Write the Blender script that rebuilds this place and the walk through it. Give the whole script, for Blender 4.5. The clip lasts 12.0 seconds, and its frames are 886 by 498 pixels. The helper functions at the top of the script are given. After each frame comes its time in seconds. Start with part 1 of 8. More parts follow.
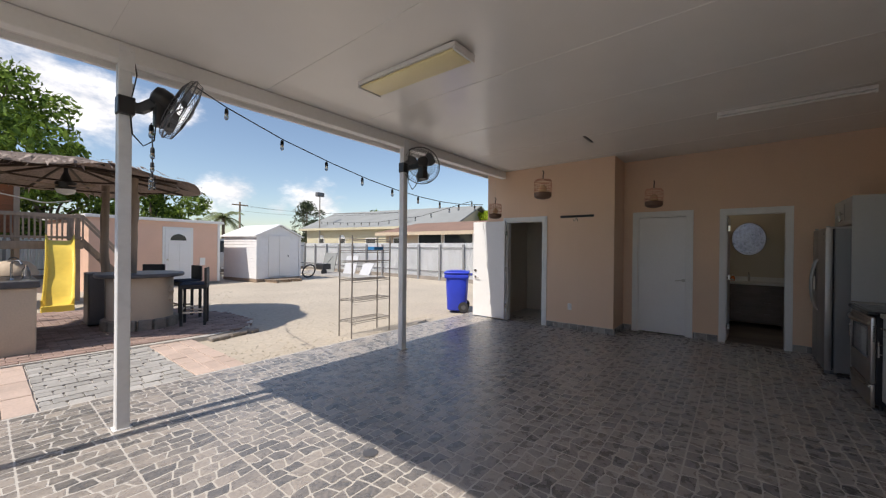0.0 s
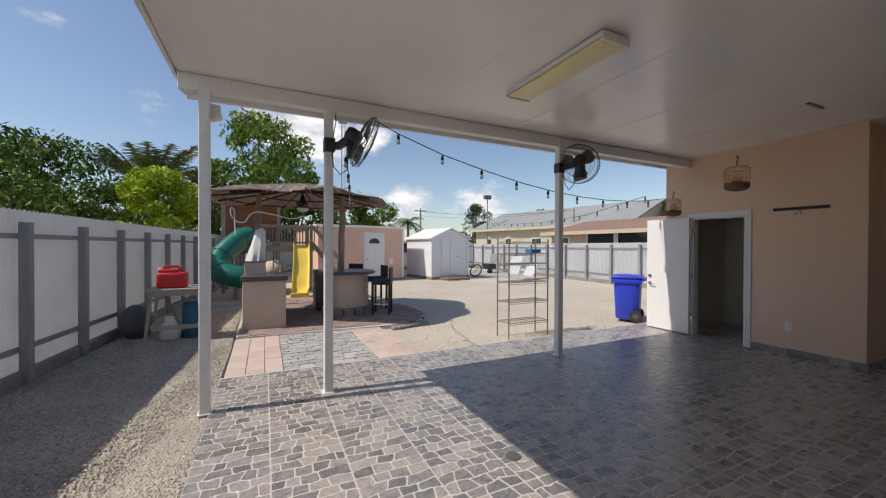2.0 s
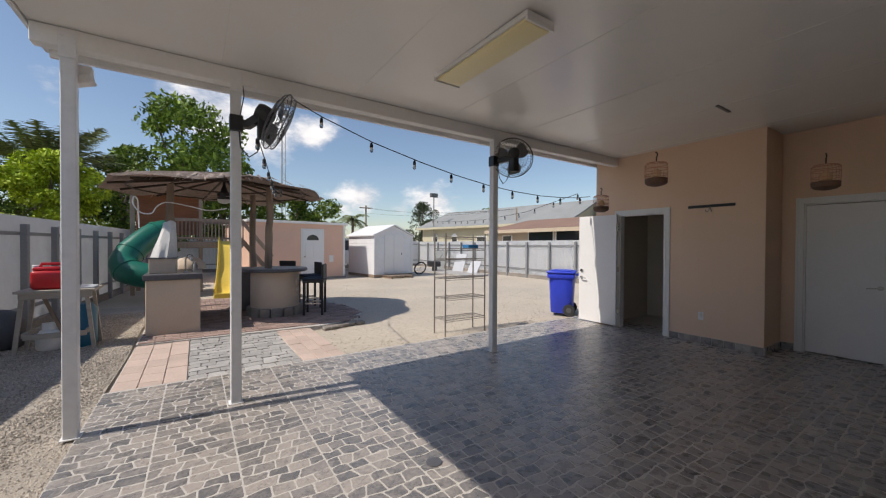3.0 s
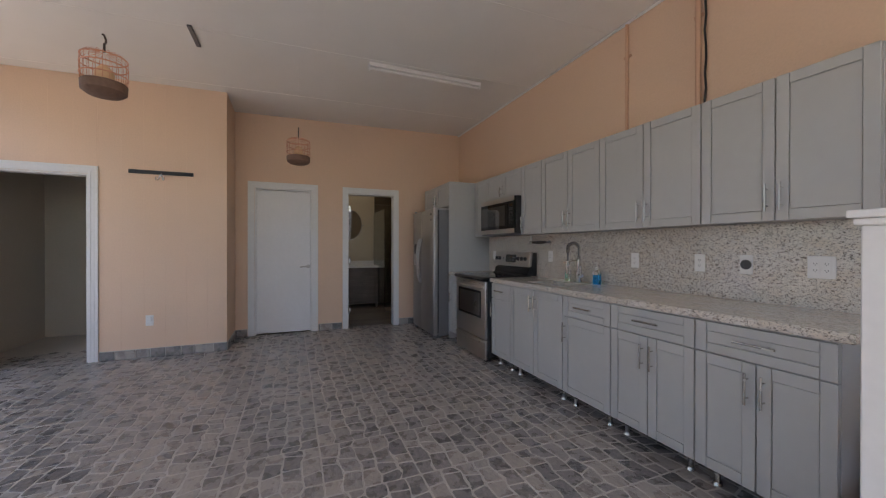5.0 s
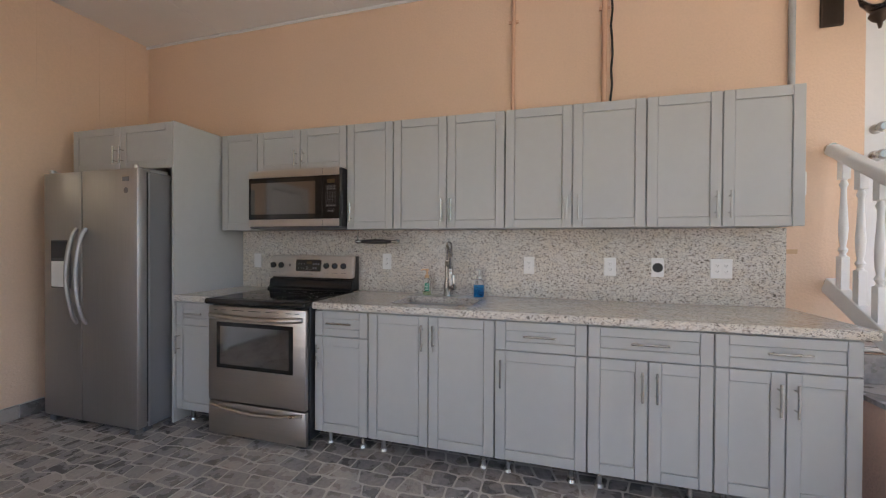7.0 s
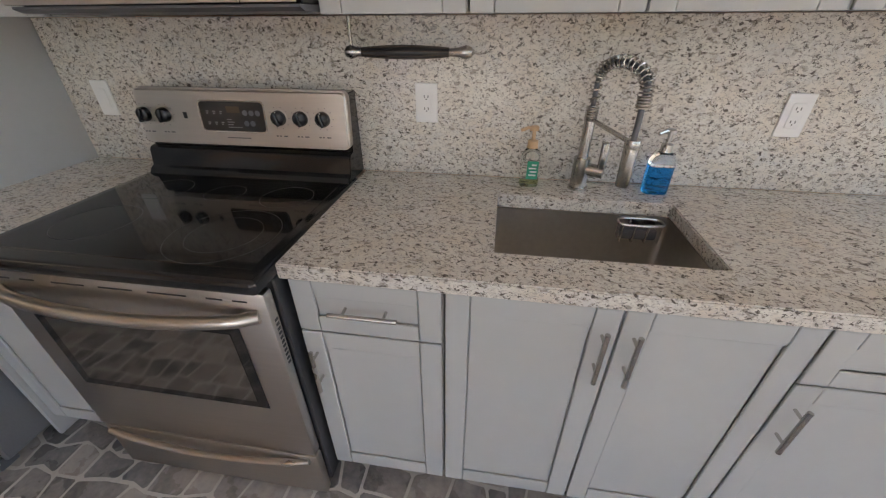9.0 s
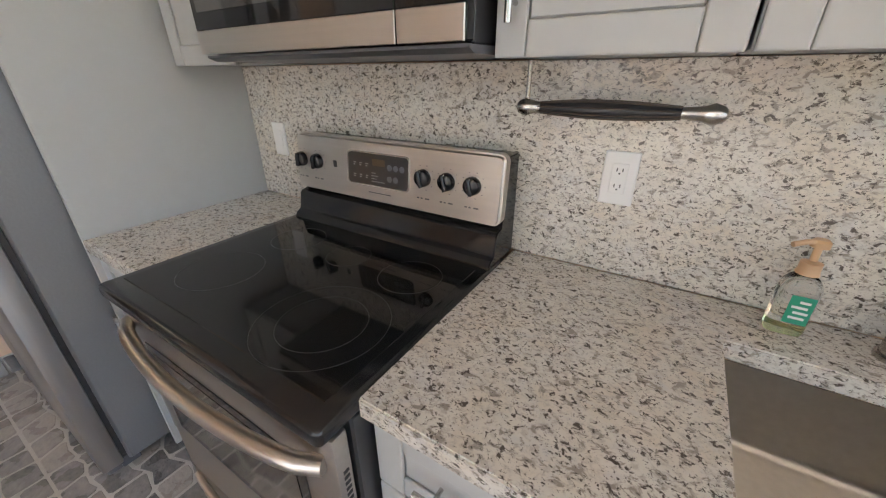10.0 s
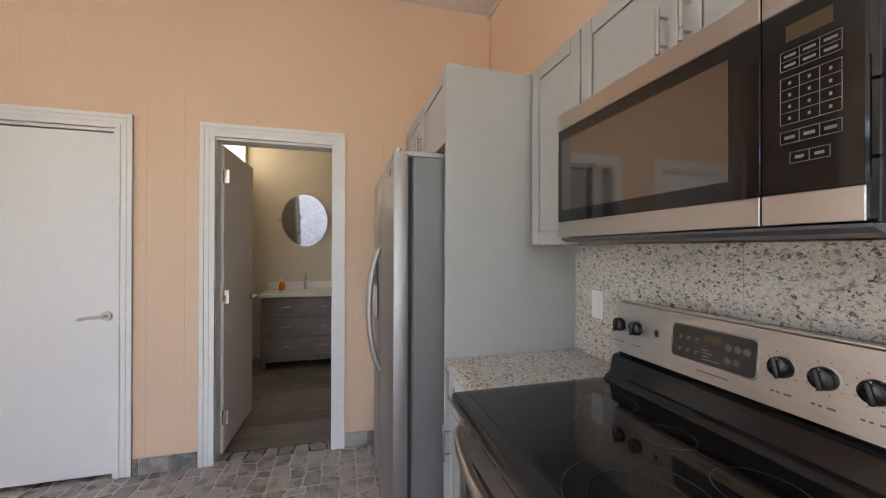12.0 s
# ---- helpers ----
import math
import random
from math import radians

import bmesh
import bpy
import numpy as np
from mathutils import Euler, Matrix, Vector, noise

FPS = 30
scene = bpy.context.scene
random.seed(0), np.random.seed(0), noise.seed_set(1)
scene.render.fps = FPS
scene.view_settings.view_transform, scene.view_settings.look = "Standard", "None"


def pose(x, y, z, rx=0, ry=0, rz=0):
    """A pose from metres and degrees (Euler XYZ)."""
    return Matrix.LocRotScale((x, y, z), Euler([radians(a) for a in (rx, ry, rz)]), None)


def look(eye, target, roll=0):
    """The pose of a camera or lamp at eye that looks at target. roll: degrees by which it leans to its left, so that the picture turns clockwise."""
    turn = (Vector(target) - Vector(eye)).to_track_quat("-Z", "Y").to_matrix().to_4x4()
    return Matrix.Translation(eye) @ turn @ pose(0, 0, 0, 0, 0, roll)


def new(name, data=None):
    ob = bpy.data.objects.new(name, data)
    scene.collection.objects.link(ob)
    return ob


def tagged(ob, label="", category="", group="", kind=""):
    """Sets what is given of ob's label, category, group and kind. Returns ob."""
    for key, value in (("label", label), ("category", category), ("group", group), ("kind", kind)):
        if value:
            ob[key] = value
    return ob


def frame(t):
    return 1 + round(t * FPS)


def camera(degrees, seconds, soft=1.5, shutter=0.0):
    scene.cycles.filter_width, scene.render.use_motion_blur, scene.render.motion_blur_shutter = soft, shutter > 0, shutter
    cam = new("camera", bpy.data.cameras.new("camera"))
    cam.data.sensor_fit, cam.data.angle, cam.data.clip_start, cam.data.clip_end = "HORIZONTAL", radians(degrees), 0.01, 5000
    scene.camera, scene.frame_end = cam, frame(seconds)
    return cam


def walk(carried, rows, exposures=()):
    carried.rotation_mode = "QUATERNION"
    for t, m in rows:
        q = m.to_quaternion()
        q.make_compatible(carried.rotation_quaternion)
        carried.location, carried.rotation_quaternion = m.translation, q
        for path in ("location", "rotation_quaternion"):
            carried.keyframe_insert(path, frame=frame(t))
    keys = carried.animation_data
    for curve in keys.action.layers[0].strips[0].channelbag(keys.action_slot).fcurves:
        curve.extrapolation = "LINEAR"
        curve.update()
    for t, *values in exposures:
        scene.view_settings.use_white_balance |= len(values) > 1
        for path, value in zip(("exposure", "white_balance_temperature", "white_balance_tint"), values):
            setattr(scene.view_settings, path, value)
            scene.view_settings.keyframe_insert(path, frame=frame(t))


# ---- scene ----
cam = camera(100.5, 12.0, 1.2)
PATH = [
    (0, (-7.522, 1.693, 1.483), (-5.959, 2.941, 1.477), 0.6),
    (0.5, (-7.48, 1.605, 1.53), (-6.171, 3.117, 1.513), 0.4),
    (1, (-7.455, 1.572, 1.519), (-6.375, 3.256, 1.51), 0.2),
    (1.5, (-7.449, 1.561, 1.526), (-6.519, 3.332, 1.518), 0.3),
    (2, (-7.413, 1.54, 1.542), (-6.543, 3.341, 1.527), 0.2),
    (2.5, (-7.37, 1.574, 1.519), (-6.484, 3.368, 1.505), 0.3),
    (3, (-7.116, 1.636, 1.483), (-6.003, 3.298, 1.461), 0.3),
    (3.5, (-6.843, 1.898, 1.431), (-5.363, 3.243, 1.418), 0.5),
    (3.7, (-6.729, 2.0, 1.441), (-5.104, 3.166, 1.419), 0.4),
    (5.3, (-5.533, 2.72, 1.202), (-3.857, 1.629, 1.197), 0.1),
    (5.5, (-5.348, 2.774, 1.192), (-3.792, 1.518, 1.185), 0.2),
    (6, (-4.812, 2.857, 1.196), (-3.609, 1.259, 1.185), 0.1),
    (6.5, (-4.235, 2.792, 1.22), (-3.415, 0.968, 1.208), 0.2),
    (7, (-3.69, 2.655, 1.271), (-3.161, 0.726, 1.255), 0.3),
    (7.5, (-3.327, 2.371, 1.334), (-2.933, 0.429, 1.057), -0.0),
    (7.7, (-3.213, 2.234, 1.368), (-2.868, 0.312, 0.939), -0.1),
    (9.3, (-2.668, 1.109, 1.368), (-2.407, -0.561, 0.299), -0.3),
    (9.5, (-2.619, 1.038, 1.369), (-2.220, -0.609, 0.307), -0.1),
    (10, (-2.620, 0.923, 1.364), (-1.657, -0.605, 0.504), -0.2),
    (10.5, (-2.647, 0.918, 1.372), (-1.217, -0.362, 0.809), 0.8),
    (11, (-2.657, 0.963, 1.382), (-0.969, -0.073, 1.106), 0.7),
    (11.5, (-2.651, 1.008, 1.376), (-0.812, 0.225, 1.314), 0.0),
    (12, (-2.641, 1.060, 1.367), (-0.712, 0.531, 1.371), 0.2),
]
EXPOSURES = [(0, 0.1, 6750, 12), (1.5, -0.06, 6700, 12), (2.5, -0.15, 6700, 12), (3.7, -0.08, 6750, 12), (5.4, 1.68, 6750, 14), (7.5, 2.04, 6850, 12), (9.4, 2.53, 7200, 12), (10.2, 2.84, 7200, 11), (11.5, 2.76, 7050, 12), (12, 2.63, 7000, 12)]
walk(cam, [(t, look(eye, target, roll)) for t, eye, target, roll in PATH], EXPOSURES)

# ---- world and sun ----
SUN_TO = Vector((-2.5, 0.28, 3.1)).normalized()
world = bpy.data.worlds.new("sky")
scene.world = world
world.use_nodes = True
wn, wl = world.node_tree.nodes, world.node_tree.links
wn.clear()
w_out = wn.new("ShaderNodeOutputWorld")
w_bg = wn.new("ShaderNodeBackground")
w_sky = wn.new("ShaderNodeTexSky")
w_sky.sky_type = "NISHITA"
w_sky.sun_disc = False
w_sky.sun_elevation = math.asin(SUN_TO.z)
w_sky.sun_rotation = math.atan2(SUN_TO.x, SUN_TO.y)
w_sky.air_density, w_sky.dust_density, w_sky.ozone_density = 1.0, 0.6, 1.6
w_tc = wn.new("ShaderNodeTexCoord")
w_map = wn.new("ShaderNodeMapping")
w_map.inputs["Scale"].default_value = (1.0, 1.0, 1.9)
w_noise = wn.new("ShaderNodeTexNoise")
w_noise.inputs["Scale"].default_value = 9.0
w_noise.inputs["Detail"].default_value = 9.0
w_noise.inputs["Roughness"].default_value = 0.6
wl.new(w_tc.outputs["Generated"], w_map.inputs["Vector"])
wl.new(w_map.outputs["Vector"], w_noise.inputs["Vector"])


def sky_math(op, a, b):
    """A maths node over two sockets or numbers."""
    nd = wn.new("ShaderNodeMath")
    nd.operation = op
    for k, v in enumerate((a, b)):
        if isinstance(v, (int, float)):
            nd.inputs[k].default_value = v
        else:
            wl.new(v, nd.inputs[k])
    return nd.outputs[0]


# heaped fair-weather clouds: direction and angular size of each heap, wisps last
HEAPS = [(0.04, 0.955, 0.285, 0.105), (0.12, 0.955, 0.262, 0.105), (-0.01, 0.955, 0.305, 0.06), (0.235, 0.93, 0.268, 0.06), (0.36, 0.923, 0.125, 0.065), (0.32, 0.943, 0.095, 0.05), (0.53, 0.84, 0.115, 0.07), (0.575, 0.81, 0.125, 0.045), (0.46, 0.885, 0.092, 0.05), (0.747, 0.657, 0.095, 0.045), (-0.326, 0.863, 0.386, 0.045), (-0.215, 0.934, 0.283, 0.05), (-0.15, 0.88, 0.44, 0.06), (-0.7, 0.5, 0.3, 0.12), (0.5, -0.7, 0.35, 0.14)]
w_heap = None
for hx_, hy_, hz_, hr_ in HEAPS:
    w_sub = wn.new("ShaderNodeVectorMath")
    w_sub.operation = "SUBTRACT"
    wl.new(w_tc.outputs["Generated"], w_sub.inputs[0])
    w_sub.inputs[1].default_value = Vector((hx_, hy_, hz_)).normalized()
    w_sq = wn.new("ShaderNodeVectorMath")
    w_sq.operation = "MULTIPLY"
    wl.new(w_sub.outputs[0], w_sq.inputs[0])
    w_sq.inputs[1].default_value = (1.0, 1.0, 1.55)
    w_len = wn.new("ShaderNodeVectorMath")
    w_len.operation = "LENGTH"
    wl.new(w_sq.outputs[0], w_len.inputs[0])
    w_one = sky_math("SUBTRACT", 1.0, sky_math("DIVIDE", w_len.outputs["Value"], hr_ * 1.35))
    if hx_ < -0.1 or hr_ < 0.06:
        w_one = sky_math("SUBTRACT", w_one, 0.35)
    w_heap = w_one if w_heap is None else sky_math("MAXIMUM", w_heap, w_one)
w_lump = sky_math("ADD", w_heap, sky_math("MULTIPLY", sky_math("SUBTRACT", w_noise.outputs["Fac"], 0.5), 2.3))
w_ramp = wn.new("ShaderNodeMapRange")
w_ramp.interpolation_type = "SMOOTHSTEP"
w_ramp.inputs["From Min"].default_value = 0.1
w_ramp.inputs["From Max"].default_value = 0.95
wl.new(w_lump, w_ramp.inputs["Value"])
w_cover = sky_math("MULTIPLY", w_ramp.outputs["Result"], sky_math("GREATER_THAN", w_heap, -0.6))
w_tone = wn.new("ShaderNodeMix")
w_tone.data_type = "RGBA"
w_tone.inputs["A"].default_value = (4.9, 5.1, 5.6, 1)
w_tone.inputs["B"].default_value = (8.2, 8.2, 8.3, 1)
w_tone_r = wn.new("ShaderNodeMapRange")
w_tone_r.inputs["From Min"].default_value = 0.35
w_tone_r.inputs["From Max"].default_value = 0.62
wl.new(w_noise.outputs["Fac"], w_tone_r.inputs["Value"])
wl.new(w_tone_r.outputs["Result"], w_tone.inputs["Factor"])
w_mix = wn.new("ShaderNodeMix")
w_mix.data_type = "RGBA"
wl.new(w_cover, w_mix.inputs["Factor"])
wl.new(w_sky.outputs["Color"], w_mix.inputs["A"])
wl.new(w_tone.outputs["Result"], w_mix.inputs["B"])
wl.new(w_mix.outputs["Result"], w_bg.inputs["Color"])
w_bg.inputs["Strength"].default_value = 0.14
wl.new(w_bg.outputs["Background"], w_out.inputs["Surface"])

sun_data = bpy.data.lights.new("sun", "SUN")
sun_data.energy, sun_data.angle, sun_data.color = 4.3, radians(0.5), (1.0, 0.95, 0.87)
sun = new("sun", sun_data)
sun.matrix_world = look(SUN_TO * 30, (0, 0, 0))


# ---- materials ----
def mat(name, color, rough=0.6, metal=0.0, vary=0.12, grain=40.0, stain=1.5, bump=0.15, spec=0.5, per_piece=0.0, stretch=(1, 1, 1), warm=None, dirt=0.0):
    """A surface with fine grain, broad stains and relief; per_piece varies separate pieces."""
    m = bpy.data.materials.new(name)
    m.use_nodes = True
    n, l = m.node_tree.nodes, m.node_tree.links
    b = n["Principled BSDF"]
    b.inputs["Metallic"].default_value = metal
    b.inputs["Specular IOR Level"].default_value = spec
    tc = n.new("ShaderNodeTexCoord")
    mp = n.new("ShaderNodeMapping")
    mp.inputs["Scale"].default_value = stretch
    l.new(tc.outputs["Object"], mp.inputs["Vector"])
    fine = n.new("ShaderNodeTexNoise")
    fine.inputs["Scale"].default_value = grain
    fine.inputs["Detail"].default_value = 4
    broad = n.new("ShaderNodeTexNoise")
    broad.inputs["Scale"].default_value = stain
    broad.inputs["Detail"].default_value = 5
    l.new(mp.outputs["Vector"], fine.inputs["Vector"])
    l.new(tc.outputs["Object"], broad.inputs["Vector"])
    add = n.new("ShaderNodeMath")
    add.operation = "ADD"
    l.new(fine.outputs["Fac"], add.inputs[0])
    l.new(broad.outputs["Fac"], add.inputs[1])
    total = add
    if per_piece:
        info = n.new("ShaderNodeObjectInfo")
        geo = n.new("ShaderNodeNewGeometry")
        s = n.new("ShaderNodeMath")
        s.operation = "ADD"
        l.new(info.outputs["Random"], s.inputs[0])
        l.new(geo.outputs["Random Per Island"], s.inputs[1])
        f = n.new("ShaderNodeMath")
        f.operation = "FRACT"
        l.new(s.outputs[0], f.inputs[0])
        k = n.new("ShaderNodeMath")
        k.operation = "MULTIPLY_ADD"
        k.inputs[1].default_value = per_piece
        k.inputs[2].default_value = -per_piece / 2
        l.new(f.outputs[0], k.inputs[0])
        t2 = n.new("ShaderNodeMath")
        t2.operation = "ADD"
        l.new(add.outputs[0], t2.inputs[0])
        l.new(k.outputs[0], t2.inputs[1])
        total = t2
    rng = n.new("ShaderNodeMapRange")
    rng.inputs["From Min"].default_value = 0.55
    rng.inputs["From Max"].default_value = 1.45
    l.new(total.outputs[0], rng.inputs["Value"])
    mix = n.new("ShaderNodeMix")
    mix.data_type = "RGBA"
    lo = [c * (1 - vary) for c in color]
    hi = [min(1.0, c * (1 + vary)) for c in (warm or color)]
    mix.inputs["A"].default_value = (*lo, 1)
    mix.inputs["B"].default_value = (*hi, 1)
    l.new(rng.outputs["Result"], mix.inputs["Factor"])
    col = mix.outputs["Result"]
    if dirt:
        dn = n.new("ShaderNodeTexNoise")
        dn.inputs["Scale"].default_value = stain * 2.7
        dn.inputs["Detail"].default_value = 8
        dr = n.new("ShaderNodeMapRange")
        dr.inputs["From Min"].default_value = 0.5
        dr.inputs["From Max"].default_value = 0.75
        dr.inputs["To Max"].default_value = dirt
        l.new(tc.outputs["Object"], dn.inputs["Vector"])
        l.new(dn.outputs["Fac"], dr.inputs["Value"])
        dm = n.new("ShaderNodeMix")
        dm.data_type = "RGBA"
        dm.inputs["B"].default_value = (*[c * 0.45 for c in color], 1)
        l.new(dr.outputs["Result"], dm.inputs["Factor"])
        l.new(col, dm.inputs["A"])
        col = dm.outputs["Result"]
    l.new(col, b.inputs["Base Color"])
    rr = n.new("ShaderNodeMapRange")
    rr.inputs["To Min"].default_value = max(0.02, rough - 0.07)
    rr.inputs["To Max"].default_value = min(1.0, rough + 0.07)
    l.new(broad.outputs["Fac"], rr.inputs["Value"])
    l.new(rr.outputs["Result"], b.inputs["Roughness"])
    if bump:
        bp = n.new("ShaderNodeBump")
        bp.inputs["Strength"].default_value = bump
        bp.inputs["Distance"].default_value = 0.01
        l.new(fine.outputs["Fac"], bp.inputs["Height"])
        l.new(bp.outputs["Normal"], b.inputs["Normal"])
    return m


def glass(name, color=(1, 1, 1), rough=0.0, ior=1.45):
    m = bpy.data.materials.new(name)
    m.use_nodes = True
    b = m.node_tree.nodes["Principled BSDF"]
    b.inputs["Base Color"].default_value = (*color, 1)
    b.inputs["Roughness"].default_value = rough
    b.inputs["IOR"].default_value = ior
    b.inputs["Transmission Weight"].default_value = 1.0
    return m


def glow(name, color, strength):
    m = bpy.data.materials.new(name)
    m.use_nodes = True
    b = m.node_tree.nodes["Principled BSDF"]
    b.inputs["Base Color"].default_value = (*color, 1)
    b.inputs["Emission Color"].default_value = (*color, 1)
    b.inputs["Emission Strength"].default_value = strength
    return m


def granite(name):
    """Pale cream granite with grey clouds and dark brown flecks."""
    m = bpy.data.materials.new(name)
    m.use_nodes = True
    n, l = m.node_tree.nodes, m.node_tree.links
    b = n["Principled BSDF"]
    b.inputs["Roughness"].default_value = 0.16
    tc = n.new("ShaderNodeTexCoord")
    col = None
    layers = [(9.0, 0.42, 0.66, (0.70, 0.62, 0.52)), (24.0, 0.50, 0.66, (0.67, 0.64, 0.60)), (110.0, 0.50, 0.63, (0.58, 0.53, 0.47)), (68.0, 0.55, 0.625, (0.36, 0.315, 0.27)), (96.0, 0.57, 0.62, (0.12, 0.10, 0.085)), (200.0, 0.61, 0.64, (0.085, 0.07, 0.06))]
    for k, (sc, a, z, c) in enumerate(layers):
        nz = n.new("ShaderNodeTexNoise")
        nz.inputs["Scale"].default_value = sc
        nz.inputs["Detail"].default_value = 5
        nz.inputs["Roughness"].default_value = 0.62
        nz.inputs["Distortion"].default_value = 0.6
        mp = n.new("ShaderNodeMapping")
        mp.inputs["Location"].default_value = (k * 3.1, k * 1.7, k * 0.9)
        mp.inputs["Rotation"].default_value = (0.5, 0.4, 0.7)
        mp.inputs["Scale"].default_value = (0.78, 1.05, 1.15)
        l.new(tc.outputs["Object"], mp.inputs["Vector"])
        l.new(mp.outputs["Vector"], nz.inputs["Vector"])
        r = n.new("ShaderNodeMapRange")
        r.inputs["From Min"].default_value = a
        r.inputs["From Max"].default_value = z
        l.new(nz.outputs["Fac"], r.inputs["Value"])
        mx = n.new("ShaderNodeMix")
        mx.data_type = "RGBA"
        mx.inputs["B"].default_value = (*c, 1)
        if col is None:
            mx.inputs["A"].default_value = (0.75, 0.71, 0.645, 1)
        else:
            l.new(col, mx.inputs["A"])
        l.new(r.outputs["Result"], mx.inputs["Factor"])
        col = mx.outputs["Result"]
    l.new(col, b.inputs["Base Color"])
    return m


M = {}
M["peach"] = mat("peach_paint", (0.785, 0.563, 0.403), 0.7, vary=0.05, grain=70, stain=1.1, bump=0.22)
M["peach_out"] = mat("peach_stucco", (0.76, 0.50, 0.38), 0.85, vary=0.08, grain=60, bump=0.4)
M["white"] = mat("white_paint", (0.80, 0.79, 0.77), 0.45, vary=0.04, grain=30, stain=2, bump=0.04)
M["ceil"] = mat("ceiling_panel_paint", (0.82, 0.80, 0.77), 0.22, vary=0.03, grain=3, stain=0.9, bump=0.006)
M["white_door"] = mat("white_door_paint", (0.80, 0.79, 0.78), 0.4, vary=0.03, grain=25, stain=2.5, bump=0.03)
M["post"] = mat("white_metal_post", (0.78, 0.78, 0.78), 0.4, vary=0.05, grain=25, stain=4, bump=0.04, dirt=0.15)
M["stone"] = mat("floor_stone", (0.24, 0.231, 0.227), 0.28, vary=0.34, grain=38, stain=11, bump=0.4, spec=0.75, per_piece=0.9, warm=(0.30, 0.266, 0.238))
M["grout"] = mat("floor_grout", (0.54, 0.51, 0.47), 0.6, vary=0.12, grain=60, stain=2, bump=0.2)
M["cab"] = mat("grey_cabinet_paint", (0.485, 0.485, 0.47), 0.40, vary=0.03, grain=20, stain=1.5, bump=0.02)
M["cab_in"] = mat("cabinet_shadow_board", (0.30, 0.31, 0.32), 0.6)
M["steel"] = mat("brushed_steel", (0.55, 0.515, 0.475), 0.3, 1.0, vary=0.07, grain=90, stain=2.5, bump=0.05, stretch=(0.03, 1, 1))
M["steel_v"] = mat("brushed_fridge_steel", (0.44, 0.43, 0.42), 0.46, 1.0, vary=0.07, grain=90, stain=2, bump=0.05, stretch=(1, 1, 0.03))
M["sink_steel"] = mat("sink_steel", (0.60, 0.575, 0.54), 0.33, 1.0, vary=0.1, grain=60, stain=3, bump=0.03)
M["chrome"] = mat("satin_nickel", (0.52, 0.50, 0.47), 0.27, 1.0, vary=0.05, bump=0.0)
M["black"] = mat("black_plastic", (0.025, 0.025, 0.027), 0.35, vary=0.1, bump=0.03)
M["black_gloss"] = mat("black_enamel", (0.012, 0.012, 0.013), 0.14, vary=0.1, bump=0.0)
M["burner"] = mat("burner_print", (0.05, 0.05, 0.051), 0.3, vary=0.05, bump=0)
M["timber"] = mat("old_timber", (0.42, 0.38, 0.325), 0.85, vary=0.25, grain=18, stretch=(0.2, 1, 1), bump=0.3)
M["black_glass"] = mat("black_glass", (0.010, 0.010, 0.011), 0.035, vary=0.1, bump=0.0)
M["dark_grey"] = mat("dark_grey_metal", (0.13, 0.13, 0.14), 0.4, 0.3, vary=0.1, bump=0.03)
M["fridge_side"] = mat("fridge_side_paint", (0.22, 0.22, 0.225), 0.4, 0.3, vary=0.05, grain=120, bump=0.08)
M["granite"] = granite("granite")
M["mw_glass"] = mat("coated_microwave_glass", (0.035, 0.026, 0.02), 0.05, vary=0.08, bump=0.0)
M["mw_glass"].node_tree.nodes["Principled BSDF"].inputs["IOR"].default_value = 2.5
M["range_display"] = mat("smoked_display_glass", (0.03, 0.024, 0.02), 0.12, vary=0.05, bump=0.0)
M["knob"] = mat("glossy_black_knob", (0.018, 0.018, 0.02), 0.18, vary=0.05, bump=0.0)
M["fish_line"] = mat("clear_hanging_line", (0.62, 0.58, 0.54), 0.4, vary=0.02, bump=0.0)
M["outlet"] = mat("outlet_plastic", (0.85, 0.84, 0.82), 0.35, vary=0.02, bump=0.0)
M["slot"] = mat("outlet_slot", (0.06, 0.06, 0.06), 0.5, bump=0)
M["wood_grey"] = mat("grey_oak_veneer", (0.20, 0.165, 0.145), 0.5, vary=0.3, grain=30, stain=4, bump=0.1, stretch=(0.4, 0.08, 1.2))
M["plank"] = mat("vinyl_plank", (0.21, 0.185, 0.165), 0.4, vary=0.5, grain=22, stain=3, bump=0.08, stretch=(1.4, 0.12, 1), per_piece=0.5)
M["bath_wall"] = mat("bath_wall_paint", (0.66, 0.59, 0.48), 0.7, vary=0.04, bump=0.05)
M["dark_tile"] = mat("dark_wood_tile", (0.11, 0.085, 0.06), 0.35, vary=0.35, grain=18, stretch=(1, 1, 0.15), bump=0.05, per_piece=0.4)
M["oven_glass"] = mat("tinted_oven_glass", (0.30, 0.298, 0.285), 0.07, 1.0, vary=0.08, grain=15, stain=4, bump=0)
M["mirror"] = mat("mirror_silver", (0.9, 0.9, 0.9), 0.0, 1.0, vary=0.0, bump=0)
M["glass"] = glass("clear_glass")
M["glass_green"] = glass("shower_glass", (0.9, 0.96, 0.93))
M["sand"] = mat("pale_sand", (0.50, 0.44, 0.36), 0.95, vary=0.2, grain=14, stain=0.35, bump=0.6, dirt=0.12)
M["gravel"] = mat("gravel", (0.44, 0.39, 0.33), 0.95, vary=0.4, grain=55, stain=1.3, bump=1.0, per_piece=0.8)
# side fence's white darkened and blued to hold its shade; fence_white stays undimmed
M["fence"] = mat("shaded_fence_metal", (0.54, 0.55, 0.575), 0.5, vary=0.06, grain=12, stain=1, bump=0.03, dirt=0.15)
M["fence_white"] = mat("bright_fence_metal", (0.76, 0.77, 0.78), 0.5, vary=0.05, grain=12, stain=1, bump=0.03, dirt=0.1)
